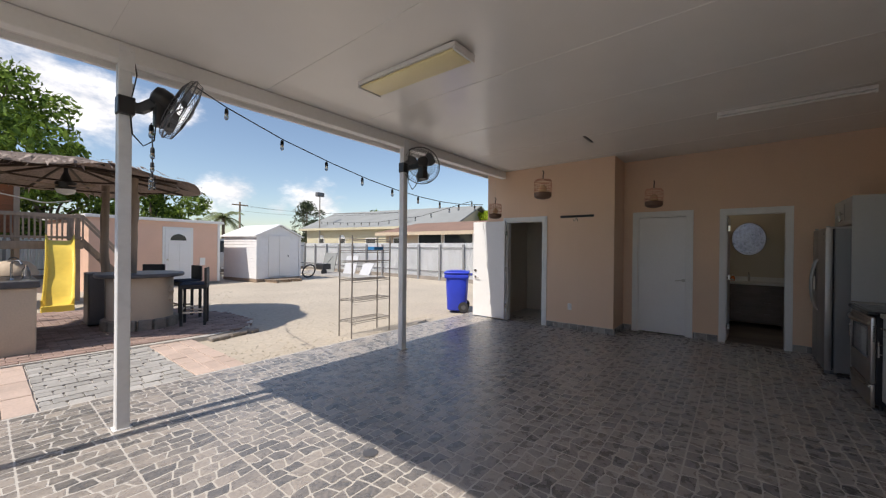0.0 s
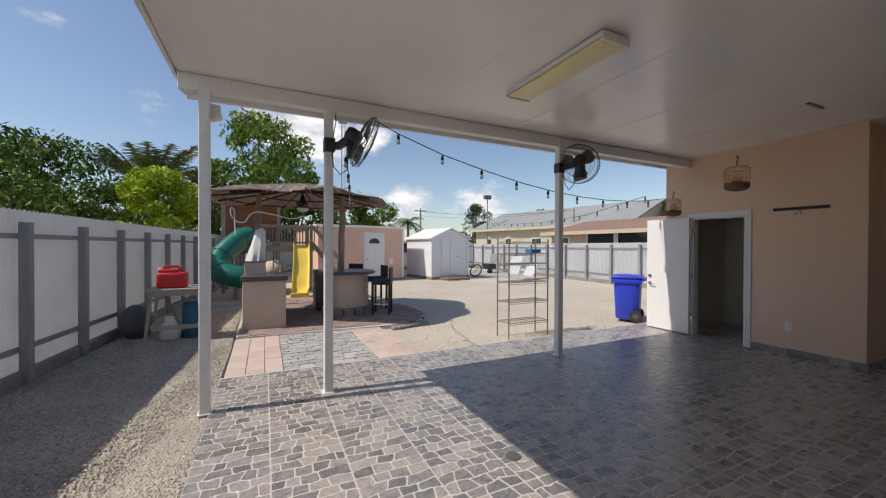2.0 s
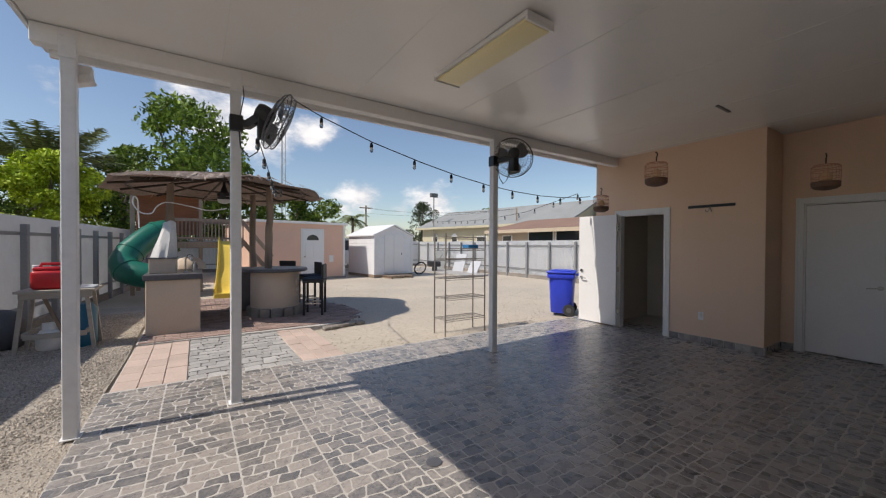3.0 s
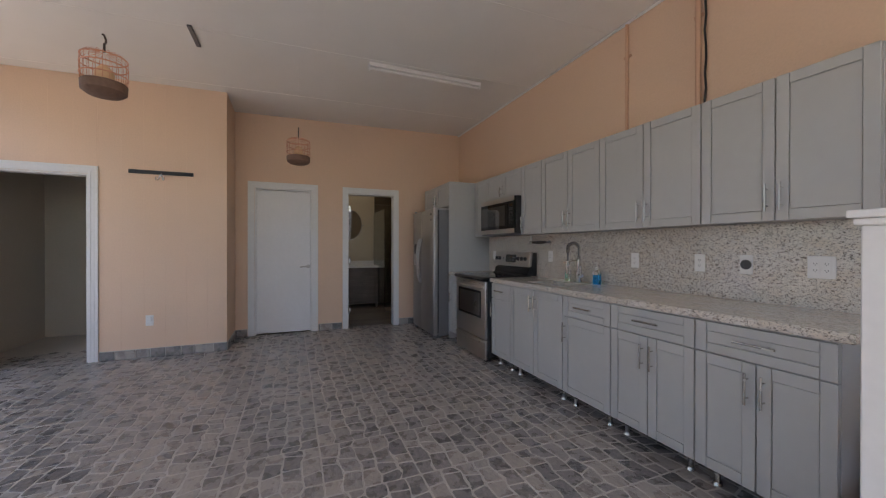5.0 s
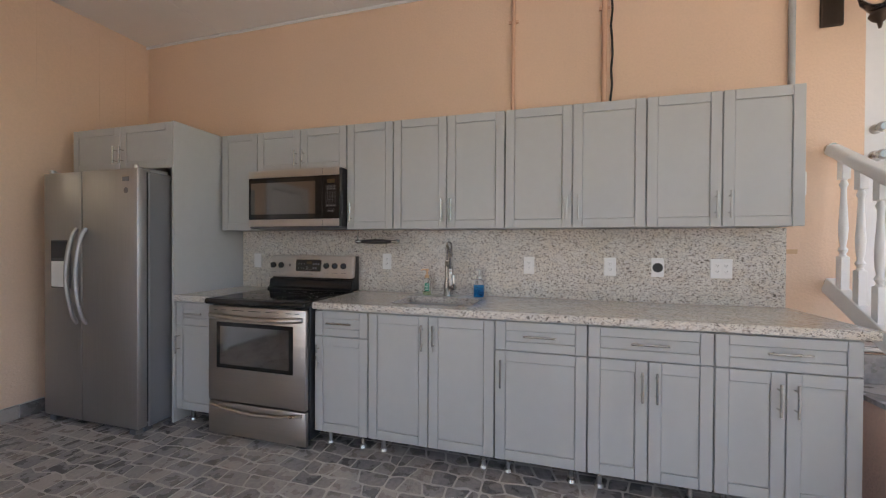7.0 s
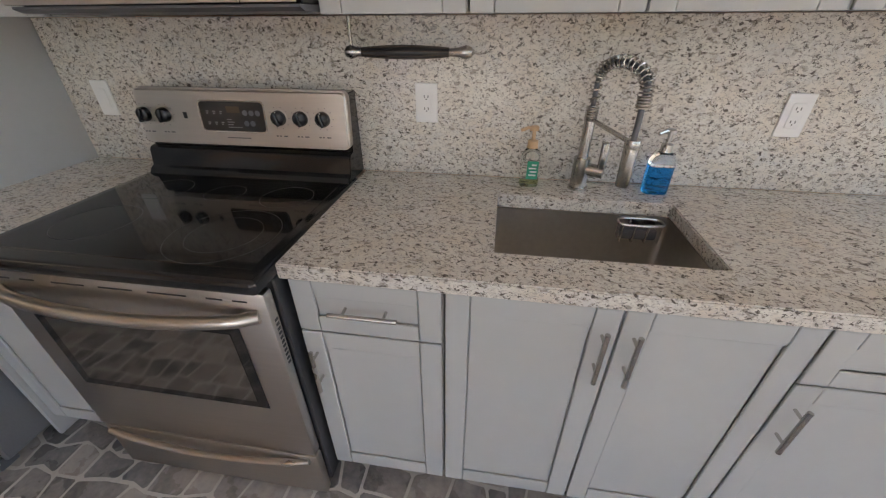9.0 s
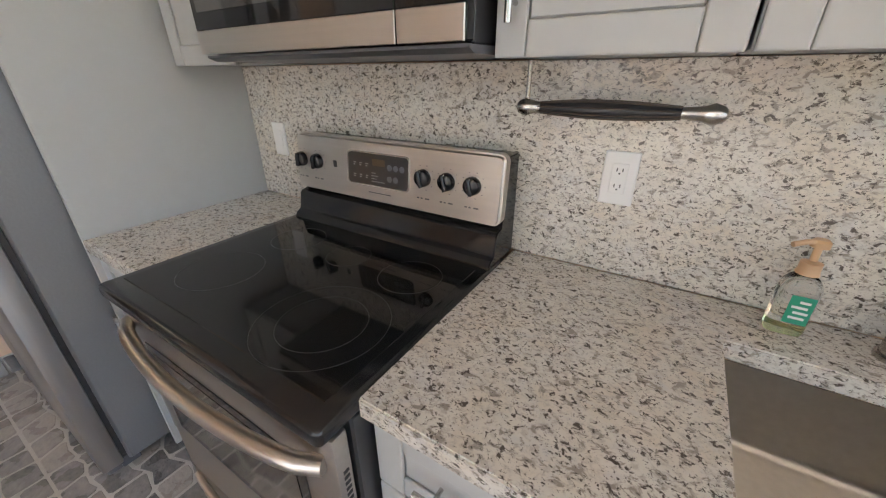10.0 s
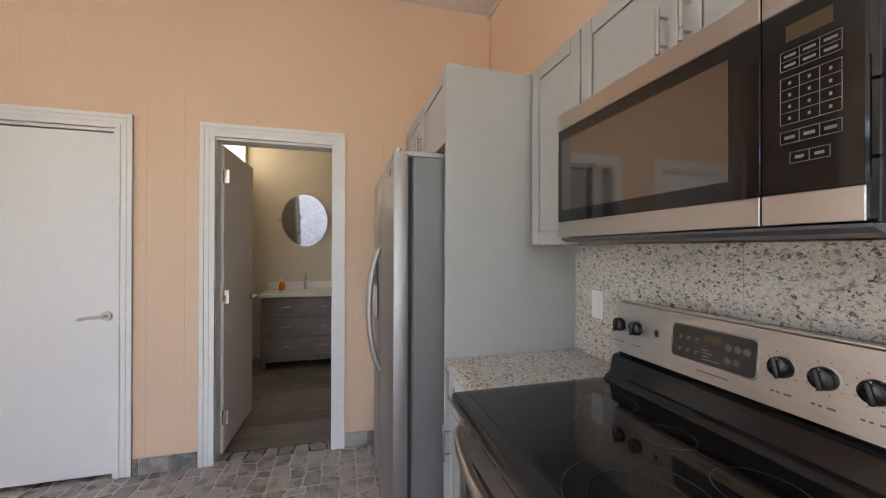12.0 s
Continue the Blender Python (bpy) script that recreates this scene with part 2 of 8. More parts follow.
M["fence_post"] = mat("grey_fence_post", (0.27, 0.275, 0.28), 0.6, vary=0.15, grain=30, bump=0.1)
M["paver"] = mat("grey_paver", (0.40, 0.385, 0.365), 0.8, vary=0.25, grain=35, stain=3, bump=0.4, per_piece=0.6)
M["paver_pink"] = mat("pink_paver", (0.55, 0.43, 0.365), 0.85, vary=0.15, grain=35, stain=3, bump=0.35, per_piece=0.5)
M["brick"] = mat("worn_brick", (0.33, 0.235, 0.20), 0.85, vary=0.3, grain=35, stain=3, bump=0.4, per_piece=0.7)
M["beige"] = mat("beige_stucco", (0.61, 0.50, 0.39), 0.85, vary=0.08, grain=50, bump=0.4, dirt=0.12)
M["slate"] = mat("dark_slate_top", (0.10, 0.10, 0.11), 0.4, vary=0.3, grain=20, bump=0.15)
M["rough_stone"] = mat("skirt_stone", (0.27, 0.24, 0.21), 0.85, vary=0.35, grain=15, bump=0.6)
M["thatch"] = mat("weathered_thatch", (0.33, 0.265, 0.225), 0.95, vary=0.5, grain=30, stain=3, bump=0.9, stretch=(1, 1, 0.3), per_piece=0.8)
M["log"] = mat("weathered_log", (0.30, 0.225, 0.165), 0.85, vary=0.35, grain=18, stretch=(1, 1, 0.12), bump=0.5)
M["play_wood"] = mat("play_timber", (0.33, 0.245, 0.185), 0.75, vary=0.3, grain=18, stretch=(1, 1, 0.15), bump=0.2, per_piece=0.5)
M["hut_wood"] = mat("hut_siding", (0.30, 0.11, 0.05), 0.7, vary=0.25, grain=16, stretch=(0.15, 0.15, 1), bump=0.2, per_piece=0.4)
M["yellow"] = mat("yellow_plastic", (0.82, 0.60, 0.10), 0.4, vary=0.08, grain=10, bump=0.03)
M["green"] = mat("green_plastic", (0.015, 0.16, 0.11), 0.3, vary=0.15, grain=8, bump=0.03)
M["red"] = mat("red_plastic", (0.55, 0.02, 0.025), 0.35, vary=0.1, grain=10, bump=0.03)
M["blue"] = mat("blue_plastic", (0.03, 0.06, 0.60), 0.4, vary=0.08, grain=10, bump=0.04)
M["blue_drum"] = mat("teal_plastic", (0.02, 0.14, 0.24), 0.4, vary=0.1, bump=0.03)
M["rubber"] = mat("black_rubber", (0.03, 0.03, 0.032), 0.7, vary=0.15, bump=0.1)
M["rattan"] = mat("black_wicker", (0.03, 0.028, 0.028), 0.6, vary=0.3, grain=120, bump=0.6)
M["cushion"] = mat("navy_cushion", (0.035, 0.05, 0.085), 0.85, vary=0.2, grain=90, bump=0.2)
M["vinyl"] = mat("white_vinyl_siding", (0.78, 0.78, 0.79), 0.5, vary=0.05, grain=15, bump=0.05, dirt=0.1)
M["roof_grey"] = mat("grey_shingle", (0.27, 0.28, 0.275), 0.85, vary=0.18, grain=14, stain=0.7, bump=0.4)
M["roof_red"] = mat("brown_roof", (0.25, 0.155, 0.115), 0.85, vary=0.25, grain=10, stain=0.6, bump=0.4)
M["cream"] = mat("cream_house_paint", (0.50, 0.455, 0.33), 0.85, vary=0.08, bump=0.2)
M["tan"] = mat("tan_house_paint", (0.52, 0.42, 0.31), 0.85, vary=0.08, bump=0.2)
M["bark"] = mat("bark", (0.16, 0.125, 0.095), 0.9, vary=0.35, grain=14, stretch=(1, 1, 0.25), bump=0.8)
M["leaf"] = mat("leaf", (0.05, 0.105, 0.016), 0.5, vary=0.45, grain=3, stain=0.7, bump=0.0, per_piece=0.9, warm=(0.15, 0.21, 0.03), spec=0.18)
M["leaf_lime"] = mat("lime_leaf", (0.29, 0.40, 0.02), 0.5, vary=0.35, grain=3, stain=0.9, bump=0.0, per_piece=0.8, warm=(0.42, 0.50, 0.04), spec=0.18)
M["leaf_mid"] = mat("sunlit_leaf", (0.10, 0.18, 0.03), 0.5, vary=0.4, grain=3, stain=0.7, bump=0.0, per_piece=0.9, warm=(0.19, 0.27, 0.04), spec=0.18)
M["leaf_grey"] = mat("needle_leaf", (0.07, 0.09, 0.05), 0.6, vary=0.4, grain=3, bump=0.0, per_piece=0.8, spec=0.18)
M["palm"] = mat("palm_leaf", (0.16, 0.20, 0.10), 0.45, vary=0.4, grain=4, bump=0.0, per_piece=0.8, warm=(0.19, 0.22, 0.09), spec=0.18)
M["diffuser"] = mat("yellowed_diffuser", (0.84, 0.74, 0.42), 0.4, vary=0.05, grain=60, bump=0.1)
M["cord"] = mat("black_cord", (0.02, 0.02, 0.02), 0.6, bump=0)
M["bulb"] = glass("bulb_glass", (0.45, 0.42, 0.38))
M["cage"] = mat("copper_wire", (0.60, 0.28, 0.18), 0.5, 0.0, vary=0.15, bump=0)
M["cage_base"] = mat("dark_cane", (0.16, 0.09, 0.06), 0.7, vary=0.3, grain=40, bump=0.4)
M["wire"] = mat("zinc_wire", (0.33, 0.30, 0.27), 0.45, 0.7, vary=0.15, bump=0)
M["conduit"] = mat("painted_conduit", (0.70, 0.43, 0.29), 0.6, vary=0.05, bump=0.05)
M["conduit_grey"] = mat("grey_conduit", (0.42, 0.42, 0.41), 0.5, vary=0.08, bump=0.03)
M["cloth"] = mat("white_cloth", (0.66, 0.65, 0.62), 0.9, vary=0.12, grain=20, bump=0.3)
M["soap_blue"] = glass("blue_liquid", (0.02, 0.36, 0.86), 0.0, 1.34)
M["soap_green"] = glass("pale_green_liquid", (0.72, 0.82, 0.55), 0.0, 1.34)
M["label_green"] = mat("green_label", (0.02, 0.33, 0.20), 0.5, vary=0.05, bump=0)
M["tan_plastic"] = mat("tan_pump", (0.66, 0.42, 0.24), 0.4, vary=0.05, bump=0)
M["orange"] = mat("orange_liquid", (0.75, 0.17, 0.02), 0.25, vary=0.05, bump=0)
M["blue_tape"] = mat("bright_blue_cloth", (0.03, 0.22, 0.50), 0.6, vary=0.1)
M["fan_blade"] = mat("grey_fan_blade", (0.27, 0.27, 0.275), 0.4, 0.4, vary=0.06, bump=0.02)
M["bronze"] = mat("aged_bronze", (0.06, 0.04, 0.028), 0.45, 0.6, vary=0.2, bump=0.05)
M["window"] = mat("dark_window", (0.03, 0.035, 0.04), 0.08, vary=0.1, bump=0)
M["car"] = mat("silver_car_paint", (0.55, 0.56, 0.57), 0.25, 0.3, vary=0.04, bump=0)
M["tarp"] = mat("grey_tarp", (0.10, 0.10, 0.115), 0.6, vary=0.2, bump=0.2)
M["marking"] = mat("panel_marking", (0.20, 0.195, 0.19), 0.5, vary=0.02, bump=0)
M["red_led"] = mat("display_amber", (0.09, 0.06, 0.03), 0.2, vary=0.02, bump=0)


# ---- mesh helpers ----
BASES = {}


def thing(name, at, label, category, group="", kind=""):
    ob = new(name)
    ob.location = at
    ob.empty_display_size = 0.1
    BASES[ob.name] = Matrix.Translation(at)
    return tagged(ob, label, category, group, kind)


def mesh_object(name, bm, material, smooth=False):
    me = bpy.data.meshes.new(name)
    bm.normal_update()
    bm.to_mesh(me)
    bm.free()
    me.materials.append(M[material])
    if smooth:
        me.shade_smooth()
        me.set_sharp_from_angle(angle=radians(40))
    return new(name, me)


def part(name, bm, material, parent, label="", smooth=False):
    """One mesh under a thing or a part; its points are in world metres."""
    ob = mesh_object(name, bm, material, smooth)
    ob.parent = parent
    if parent.name in BASES:
        ob.matrix_parent_inverse = BASES[parent.name].inverted()
    return tagged(ob, label)


def single(name, bm, material, label, category, group="", kind="", smooth=False):
    return tagged(mesh_object(name, bm, material, smooth), label, category, group, kind)


def joined(ob):
    """Marks small pieces that stay one mesh."""
    return tagged(ob, kind="stuff")


def structure(name, bm, material, label, category, smooth=False):
    return single(name, bm, material, label, category, kind="structure", smooth=smooth)


def B():
    return bmesh.new()


def box(bm, x0, y0, z0, x1, y1, z1, bevel=0.0, seg=1):
    g = bmesh.ops.create_cube(bm, size=1.0)
    vs = g["verts"]
    for v in vs:
        v.co = Vector(((x0 + x1) / 2 + v.co.x * abs(x1 - x0), (y0 + y1) / 2 + v.co.y * abs(y1 - y0), (z0 + z1) / 2 + v.co.z * abs(z1 - z0)))
    if bevel:
        es = list({e for v in vs for e in v.link_edges})
        bmesh.ops.bevel(bm, geom=es, offset=bevel, segments=seg, affect="EDGES", profile=0.5)
    return bm


def cyl(bm, p, q, r, r2=None, n=12, caps=True):
    p, q = Vector(p), Vector(q)
    d = q - p
    m = Matrix.Translation((p + q) / 2) @ d.to_track_quat("Z", "Y").to_matrix().to_4x4()
    bmesh.ops.create_cone(bm, cap_ends=caps, segments=n, radius1=r, radius2=r if r2 is None else r2, depth=d.length, matrix=m)
    return bm


def tube(bm, pts, r, n=8, closed=False):
    """A round bar along points."""
    pts = [Vector(p) for p in pts]
    rings = []
    count = len(pts)
    up = None
    for i, p in enumerate(pts):
        a = pts[i - 1] if (i or closed) else p
        b = pts[(i + 1) % count] if (i < count - 1 or closed) else p
        d = (b - a).normalized()
        if up is None:
            up = d.orthogonal().normalized()
        up = (up - d * up.dot(d)).normalized()
        side = d.cross(up)
        rr = r(i / max(1, count - 1)) if callable(r) else r
        rings.append([bm.verts.new(p + (up * math.cos(k * math.tau / n) + side * math.sin(k * math.tau / n)) * rr) for k in range(n)])
    last = count if closed else count - 1
    for i in range(last):
        a, b = rings[i], rings[(i + 1) % count]
        for k in range(n):
            bm.faces.new((a[k], a[(k + 1) % n], b[(k + 1) % n], b[k]))
    if not closed:
        bm.faces.new(rings[0][::-1])
        bm.faces.new(rings[-1])
    bmesh.ops.recalc_face_normals(bm, faces=bm.faces[:])
    return bm


def lathe(bm, at, profile, n=20, axis="Z"):
    """A turned body: rows of radius and height."""
    rows = []
    for r, h in profile:
        ring = []
        for k in range(n):
            a = k * math.tau / n
            c = Vector((r * math.cos(a), r * math.sin(a), h))
            if axis == "Y":
                c = Vector((c.x, c.z, c.y))
            if axis == "X":
                c = Vector((c.z, c.x, c.y))
            ring.append(bm.verts.new(Vector(at) + c))
        rows.append(ring)
    for a, b in zip(rows, rows[1:]):
        for k in range(n):
            bm.faces.new((a[k], a[(k + 1) % n], b[(k + 1) % n], b[k]))
    bm.faces.new(rows[0][::-1])
    bm.faces.new(rows[-1])
    bmesh.ops.recalc_face_normals(bm, faces=bm.faces[:])
    return bm


def prism(bm, outline, lo, hi, axis="z"):
    """A flat outline raised from lo to hi along an axis."""
    def put(a, b, h):
        return {"z": (a, b, h), "x": (h, a, b), "y": (a, h, b)}[axis]
    low = [bm.verts.new(put(a, b, lo)) for a, b in outline]
    top = [bm.verts.new(put(a, b, hi)) for a, b in outline]
    k = len(outline)
    fs = [bm.faces.new(low[::-1]), bm.faces.new(top)]
    for i in range(k):
        fs.append(bm.faces.new((low[i], low[(i + 1) % k], top[(i + 1) % k], top[i])))
    bmesh.ops.recalc_face_normals(bm, faces=fs)
    return bm


def turned(bm, m):
    bm.transform(m)
    return bm


def arc(c, r, a0, a1, n, plane="xz"):
    out = []
    for i in range(n + 1):
        a = radians(a0 + (a1 - a0) * i / n)
        u, v = r * math.cos(a), r * math.sin(a)
        out.append({"xz": (c[0] + u, c[1], c[2] + v), "yz": (c[0], c[1] + u, c[2] + v), "xy": (c[0] + u, c[1] + v, c[2])}[plane])
    return out


# ---- structure ----
CEIL0, SLOPE = 3.165, -0.0155      # ceiling height over the kitchen wall and its fall towards the yard
WALL = -0.03                       # face of the kitchen wall
FENCE_X, FENCE_RUN = -10.51, 0.09  # yard fence: x at y = 0 and its drift per metre


def ceil_z(y):
    return CEIL0 + SLOPE * y


def wall_x(bm, x0, x1, y0, y1, z0, z1, holes=()):
    """A wall across x with openings (ya, yb, za, zb), sorted along y."""
    at = y0
    for ya, yb, za, zb in holes:
        if ya > at:
            box(bm, x0, at, z0, x1, ya, z1)
        if za > z0:
            box(bm, x0, ya, z0, x1, yb, za)
        if zb < z1:
            box(bm, x0, ya, zb, x1, yb, z1)
        at = yb
    if at < y1:
        box(bm, x0, at, z0, x1, y1, z1)
    return bm


ground = B()
ground.faces.new([ground.verts.new(c) for c in ((-400, -400, -0.06), (400, -400, -0.06), (400, 400, -0.06), (-400, 400, -0.06))])
structure("ground", ground, "sand", "pale crushed coral sand yard with faint tyre tracks", "ground")

slab = B()
box(slab, -7.88, WALL - 0.1, -0.3, 0.0, 6.5, -0.0011)
box(slab, -0.66, 3.37, -0.3, 0.02, 5.92, -0.0041)
floor = structure("floor", slab, "grout", "patio floor of printed stone tiles with pale joints", "floor")

wb = wall_x(B(), 0.0, 0.12, WALL, 3.36, -0.1, 3.2, ((1.11, 1.85, -0.1, 2.095), (2.36, 3.12, -0.1, 2.10)))
wall_doors = structure("wall_doors", wb, "peach", "peach painted panel wall with two door openings", "wall")
wb = wall_x(B(), -0.68, -0.56, 3.36, 5.92, -0.1, 3.16, ((4.66, 5.44, -0.1, 2.035),))
box(wb, -0.56, 3.36, -0.1, 0.12, 3.48, 3.2)
wall_bump = structure("wall_store", wb, "peach", "peach painted wall of the projecting storeroom", "wall")


def wall_boards(parent, x, y0, y1, z1, holes, width=0.203):
    """Upright grooved panel boards on the face of a wall."""
    y = y0
    while y < y1 - 0.01:
        e = min(y + width, y1)
        cuts = sorted({y, e, *[v for h in holes for v in h[:2] if y < v < e]})
        for a, b in zip(cuts, cuts[1:]):
            m = (a + b) / 2
            low = max([h[3] for h in holes if h[0] <= m <= h[1]], default=0.0)
            lo = a + (0.0003 if a == y else 0)
            part("board", box(B(), x - 0.0045, lo, low + 0.001, x - 0.0002, b - (0.0002 if b == e else 0), z1, 0.0002), "peach", parent)
        y = e


wall_boards(wall_doors, 0.0, WALL + 0.003, 3.35, 3.10, ((1.11, 1.85, 0, 2.095), (2.36, 3.12, 0, 2.10)))
wall_boards(wall_bump, -0.68, 3.362, 5.918, 3.07, ((4.66, 5.44, 0, 2.035),))
wb = B()
box(wb, -8.6, WALL - 0.2, -0.3, -6.36, WALL, 3.4)
box(wb, -6.36, WALL - 0.2, -0.3, -5.46, WALL, 0.77)
box(wb, -6.36, WALL - 0.2, 2.84, -5.46, WALL, 3.4)
box(wb, -5.46, WALL - 0.2, -0.3, 2.6, WALL, 3.4)
structure("wall_kitchen", wb, "peach", "peach stucco wall behind the kitchen run", "wall")
wb = B()
box(wb, 2.4, WALL, -0.3, 2.6, 6.1, 3.3)
box(wb, -0.68, 5.8, -0.3, 2.4, 5.92, 3.14)
box(wb, 0.12, 2.22, -0.1, 2.4, 2.34, 3.2)
box(wb, 1.0, 3.48, -0.1, 1.1, 5.8, 2.7)
box(wb, 0.1205, WALL + 0.001, -0.005, 0.126, 1.11, 2.749)
box(wb, 0.1205, 1.85, -0.005, 0.126, 2.219, 2.749)
box(wb, 0.1205, 1.11, 2.095, 0.126, 1.85, 2.749)
structure("wall_back", wb, "bath_wall", "cream plaster inner walls of the back rooms", "wall")
cb = B()
box(cb, 0.12, WALL, 2.75, 2.4, 2.22, 2.8)
box(cb, -0.56, 3.48, 2.7, 2.4, 5.8, 2.75)
structure("ceiling_rooms", cb, "white", "white plaster ceiling of the back rooms", "ceiling")
cb = B()
box(cb, 0.12, WALL, -0.2, 2.4, 2.22, -0.012)
bath_floor = structure("floor_bath", cb, "cab_in", "bathroom floor under grey brown vinyl planks", "floor")
cb = B()
box(cb, -0.56, 3.48, -0.2, 2.4, 5.8, -0.003)
structure("floor_store", cb, "grout", "dusty bare storeroom floor", "floor")

# patio roof of wide pan panels with low seams
cb = B()
xs = [-8.12 + 1.21 * i for i in range(7)] + [0.2]
for xa, xb in zip(xs, xs[1:]):
    vs = []
    for yy in (WALL - 0.1, 5.98):
        for xx in (xa + 0.004, xb - 0.004):
            for dz in (0.0, 0.09):
                vs.append(cb.verts.new((xx, yy, ceil_z(yy) + dz)))
    a = vs
    for f in ((0, 4, 6, 2), (1, 3, 7, 5), (0, 1, 5, 4), (2, 6, 7, 3), (0, 2, 3, 1), (4, 5, 7, 6)):
        cb.faces.new([a[i] for i in f])
for xx in xs[1:-1]:
    vs = []
    for yy in (WALL - 0.1, 5.98):
        for dx in (-0.012, 0.012):
            for dz in (-0.0035, 0.04):
                vs.append(cb.verts.new((xx + dx, yy, ceil_z(yy) + dz)))
    for f in ((0, 4, 6, 2), (1, 3, 7, 5), (0, 1, 5, 4), (2, 6, 7, 3), (0, 2, 3, 1), (4, 5, 7, 6)):
        cb.faces.new([vs[i] for i in f])
bmesh.ops.recalc_face_normals(cb, faces=cb.faces[:])
structure("ceiling", cb, "ceil", "white painted metal patio roof panels with low seams", "ceiling")
cb = B()
box(cb, 0.0, WALL - 0.1, 3.17, 2.6, 6.1, 3.4)
box(cb, -8.3, WALL - 0.4, 3.26, 2.6, WALL - 0.1, 3.5)
structure("roof_house", cb, "roof_grey", "plain flat roof over the back rooms", "roof")

tb = B()
box(tb, -8.12, 5.98, ceil_z(6) - 0.055, 0.0, 6.02, ceil_z(6) + 0.1, 0.004)
box(tb, -8.15, WALL - 0.1, ceil_z(3) - 0.06, -8.12, 6.02, ceil_z(3) + 0.13, 0.004)
structure("roof_fascia", tb, "white", "white metal gutter edge of the patio roof", "trim")
tb = B()
box(tb, -8.11, 5.48, 2.935, -0.682, 5.585, ceil_z(5.53) - 0.003, 0.006)
structure("roof_beam", tb, "white", "white painted steel beam carrying the patio roof", "beam")
tb = B()
tube(tb, [(-5.2, WALL + 0.012, ceil_z(0) - 0.012), (0, WALL + 0.012, ceil_z(0) - 0.012)], 0.012)
structure("trim_ceiling", tb, "white", "thin white cove strip along the ceiling", "trim")


def patio_post(x, py=5.53):
    t = thing("patio_post", (x, py, 0), "white square steel post carrying the patio beam", "post", "patio posts")
    part("shaft", box(B(), x - 0.044, py - 0.044, 0.0, x + 0.044, py + 0.044, 2.934, 0.006), "post", t)
    pl = box(B(), x - 0.05, 5.474, 2.86, x + 0.05, 5.482, 3.05, 0.002)
    for dx in (-0.03, 0.03):
        cyl(pl, (x + dx, 5.474, 3.02), (x + dx, 5.466, 3.02), 0.01, n=6)
    part("bracket", pl, "post", t)
    part("foot_plate", box(B(), x - 0.06, py - 0.06, -0.002, x + 0.06, py + 0.06, 0.008, 0.002), "post", t)


for px, py in ((-7.91, 5.53), (-6.81, 5.57), (-3.66, 5.53)):
    patio_post(px, py)


def casing(x, ya, yb, top, side=-1, w=0.085):
    """A door surround proud of a wall at x: one mitred band for each step of its fluted profile."""
    bm = B()
    for d, outer, inner in ((0.012, w, 0.001), (0.020, w, w * 0.72), (0.016, w * 0.64, w * 0.40), (0.019, w * 0.28, 0.001)):
        a, b = (x - d, x - 0.001) if side < 0 else (x + 0.001, x + d)
        prism(bm, [(ya - outer, 0.0), (ya - outer, top + outer), (yb + outer, top + outer), (yb + outer, 0.0), (yb + inner, 0.0), (yb + inner, top + inner), (ya - inner, top + inner), (ya - inner, 0.0)], a, b, "x")
    return bm


def jamb(x0, x1, ya, yb, top):
    bm = B()
    box(bm, x0, ya, 0, x1, ya + 0.018, top)
    box(bm, x0, yb - 0.018, 0, x1, yb, top)
    box(bm, x0, ya + 0.018, top - 0.018, x1, yb - 0.018, top)
    return bm


def lever(parent, x, y, z, way, side):
    """A lever handle on a door face at x that looks towards side; the lever runs along way."""
    bm = B()
    cyl(bm, (x, y, z), (x + side * 0.012, y, z), 0.028, n=20)
    cyl(bm, (x + side * 0.012, y, z), (x + side * 0.05, y, z), 0.011)
    tube(bm, [(x + side * 0.05, y, z), (x + side * 0.055, y + way * 0.03, z), (x + side * 0.052, y + way * 0.08, z - 0.004), (x + side * 0.05, y + way * 0.115, z - 0.01)], 0.009)
    part("handle", bm, "chrome", parent, "satin nickel lever handle", True)


def hinge(parent, x, y, z):
    bm = cyl(B(), (x, y, z - 0.045), (x, y, z + 0.045), 0.008, n=8)
    box(bm, x - 0.002, y - 0.03, z - 0.045, x + 0.004, y, z + 0.045)
    part("hinge", bm, "chrome", parent, "steel butt hinge")


# closed flush door
d2 = thing("door_1", (0.02, 2.74, 0), "closed flush white door in the peach wall", "door", kind="structure")
part("door_frame", casing(0.0, 2.36, 3.12, 2.085), "white", d2)
part("jamb", jamb(0.0, 0.12, 2.36, 3.12, 2.085), "white", d2)
leaf = part("leaf", box(B(), 0.012, 2.38, 0.018, 0.052, 3.10, 2.06, 0.003), "white_door", d2)
lever(leaf, 0.012, 2.412, 0.965, 1, -1)

# bathroom door, swung inwards
d3 = thing("door_2", (0.06, 1.48, 0), "white bathroom door standing open inwards", "door", kind="structure")
part("door_frame", casing(0.0, 1.125, 1.835, 2.078), "white", d3)
part("jamb", jamb(0.0, 0.12, 1.11, 1.85, 2.08), "white", d3)
swing = Matrix.Translation((0.10, 1.815, 0)) @ Matrix.Rotation(radians(88), 4, "Z")
leaf = part("leaf", turned(box(B(), -0.0, -0.70, 0.012, 0.035, 0.0, 2.055, 0.003), swing), "white_door", d3)
hb = B()
cyl(hb, (0.0, -0.64, 0.98), (-0.05, -0.64, 0.98), 0.012)
cyl(hb, (0.0, -0.64, 0.98), (-0.012, -0.64, 0.98), 0.028, n=18)
tube(hb, [(-0.05, -0.64, 0.98), (-0.055, -0.58, 0.98), (-0.05, -0.53, 0.975)], 0.009)
part("handle", turned(hb, swing), "chrome", leaf, "satin nickel lever handle", True)
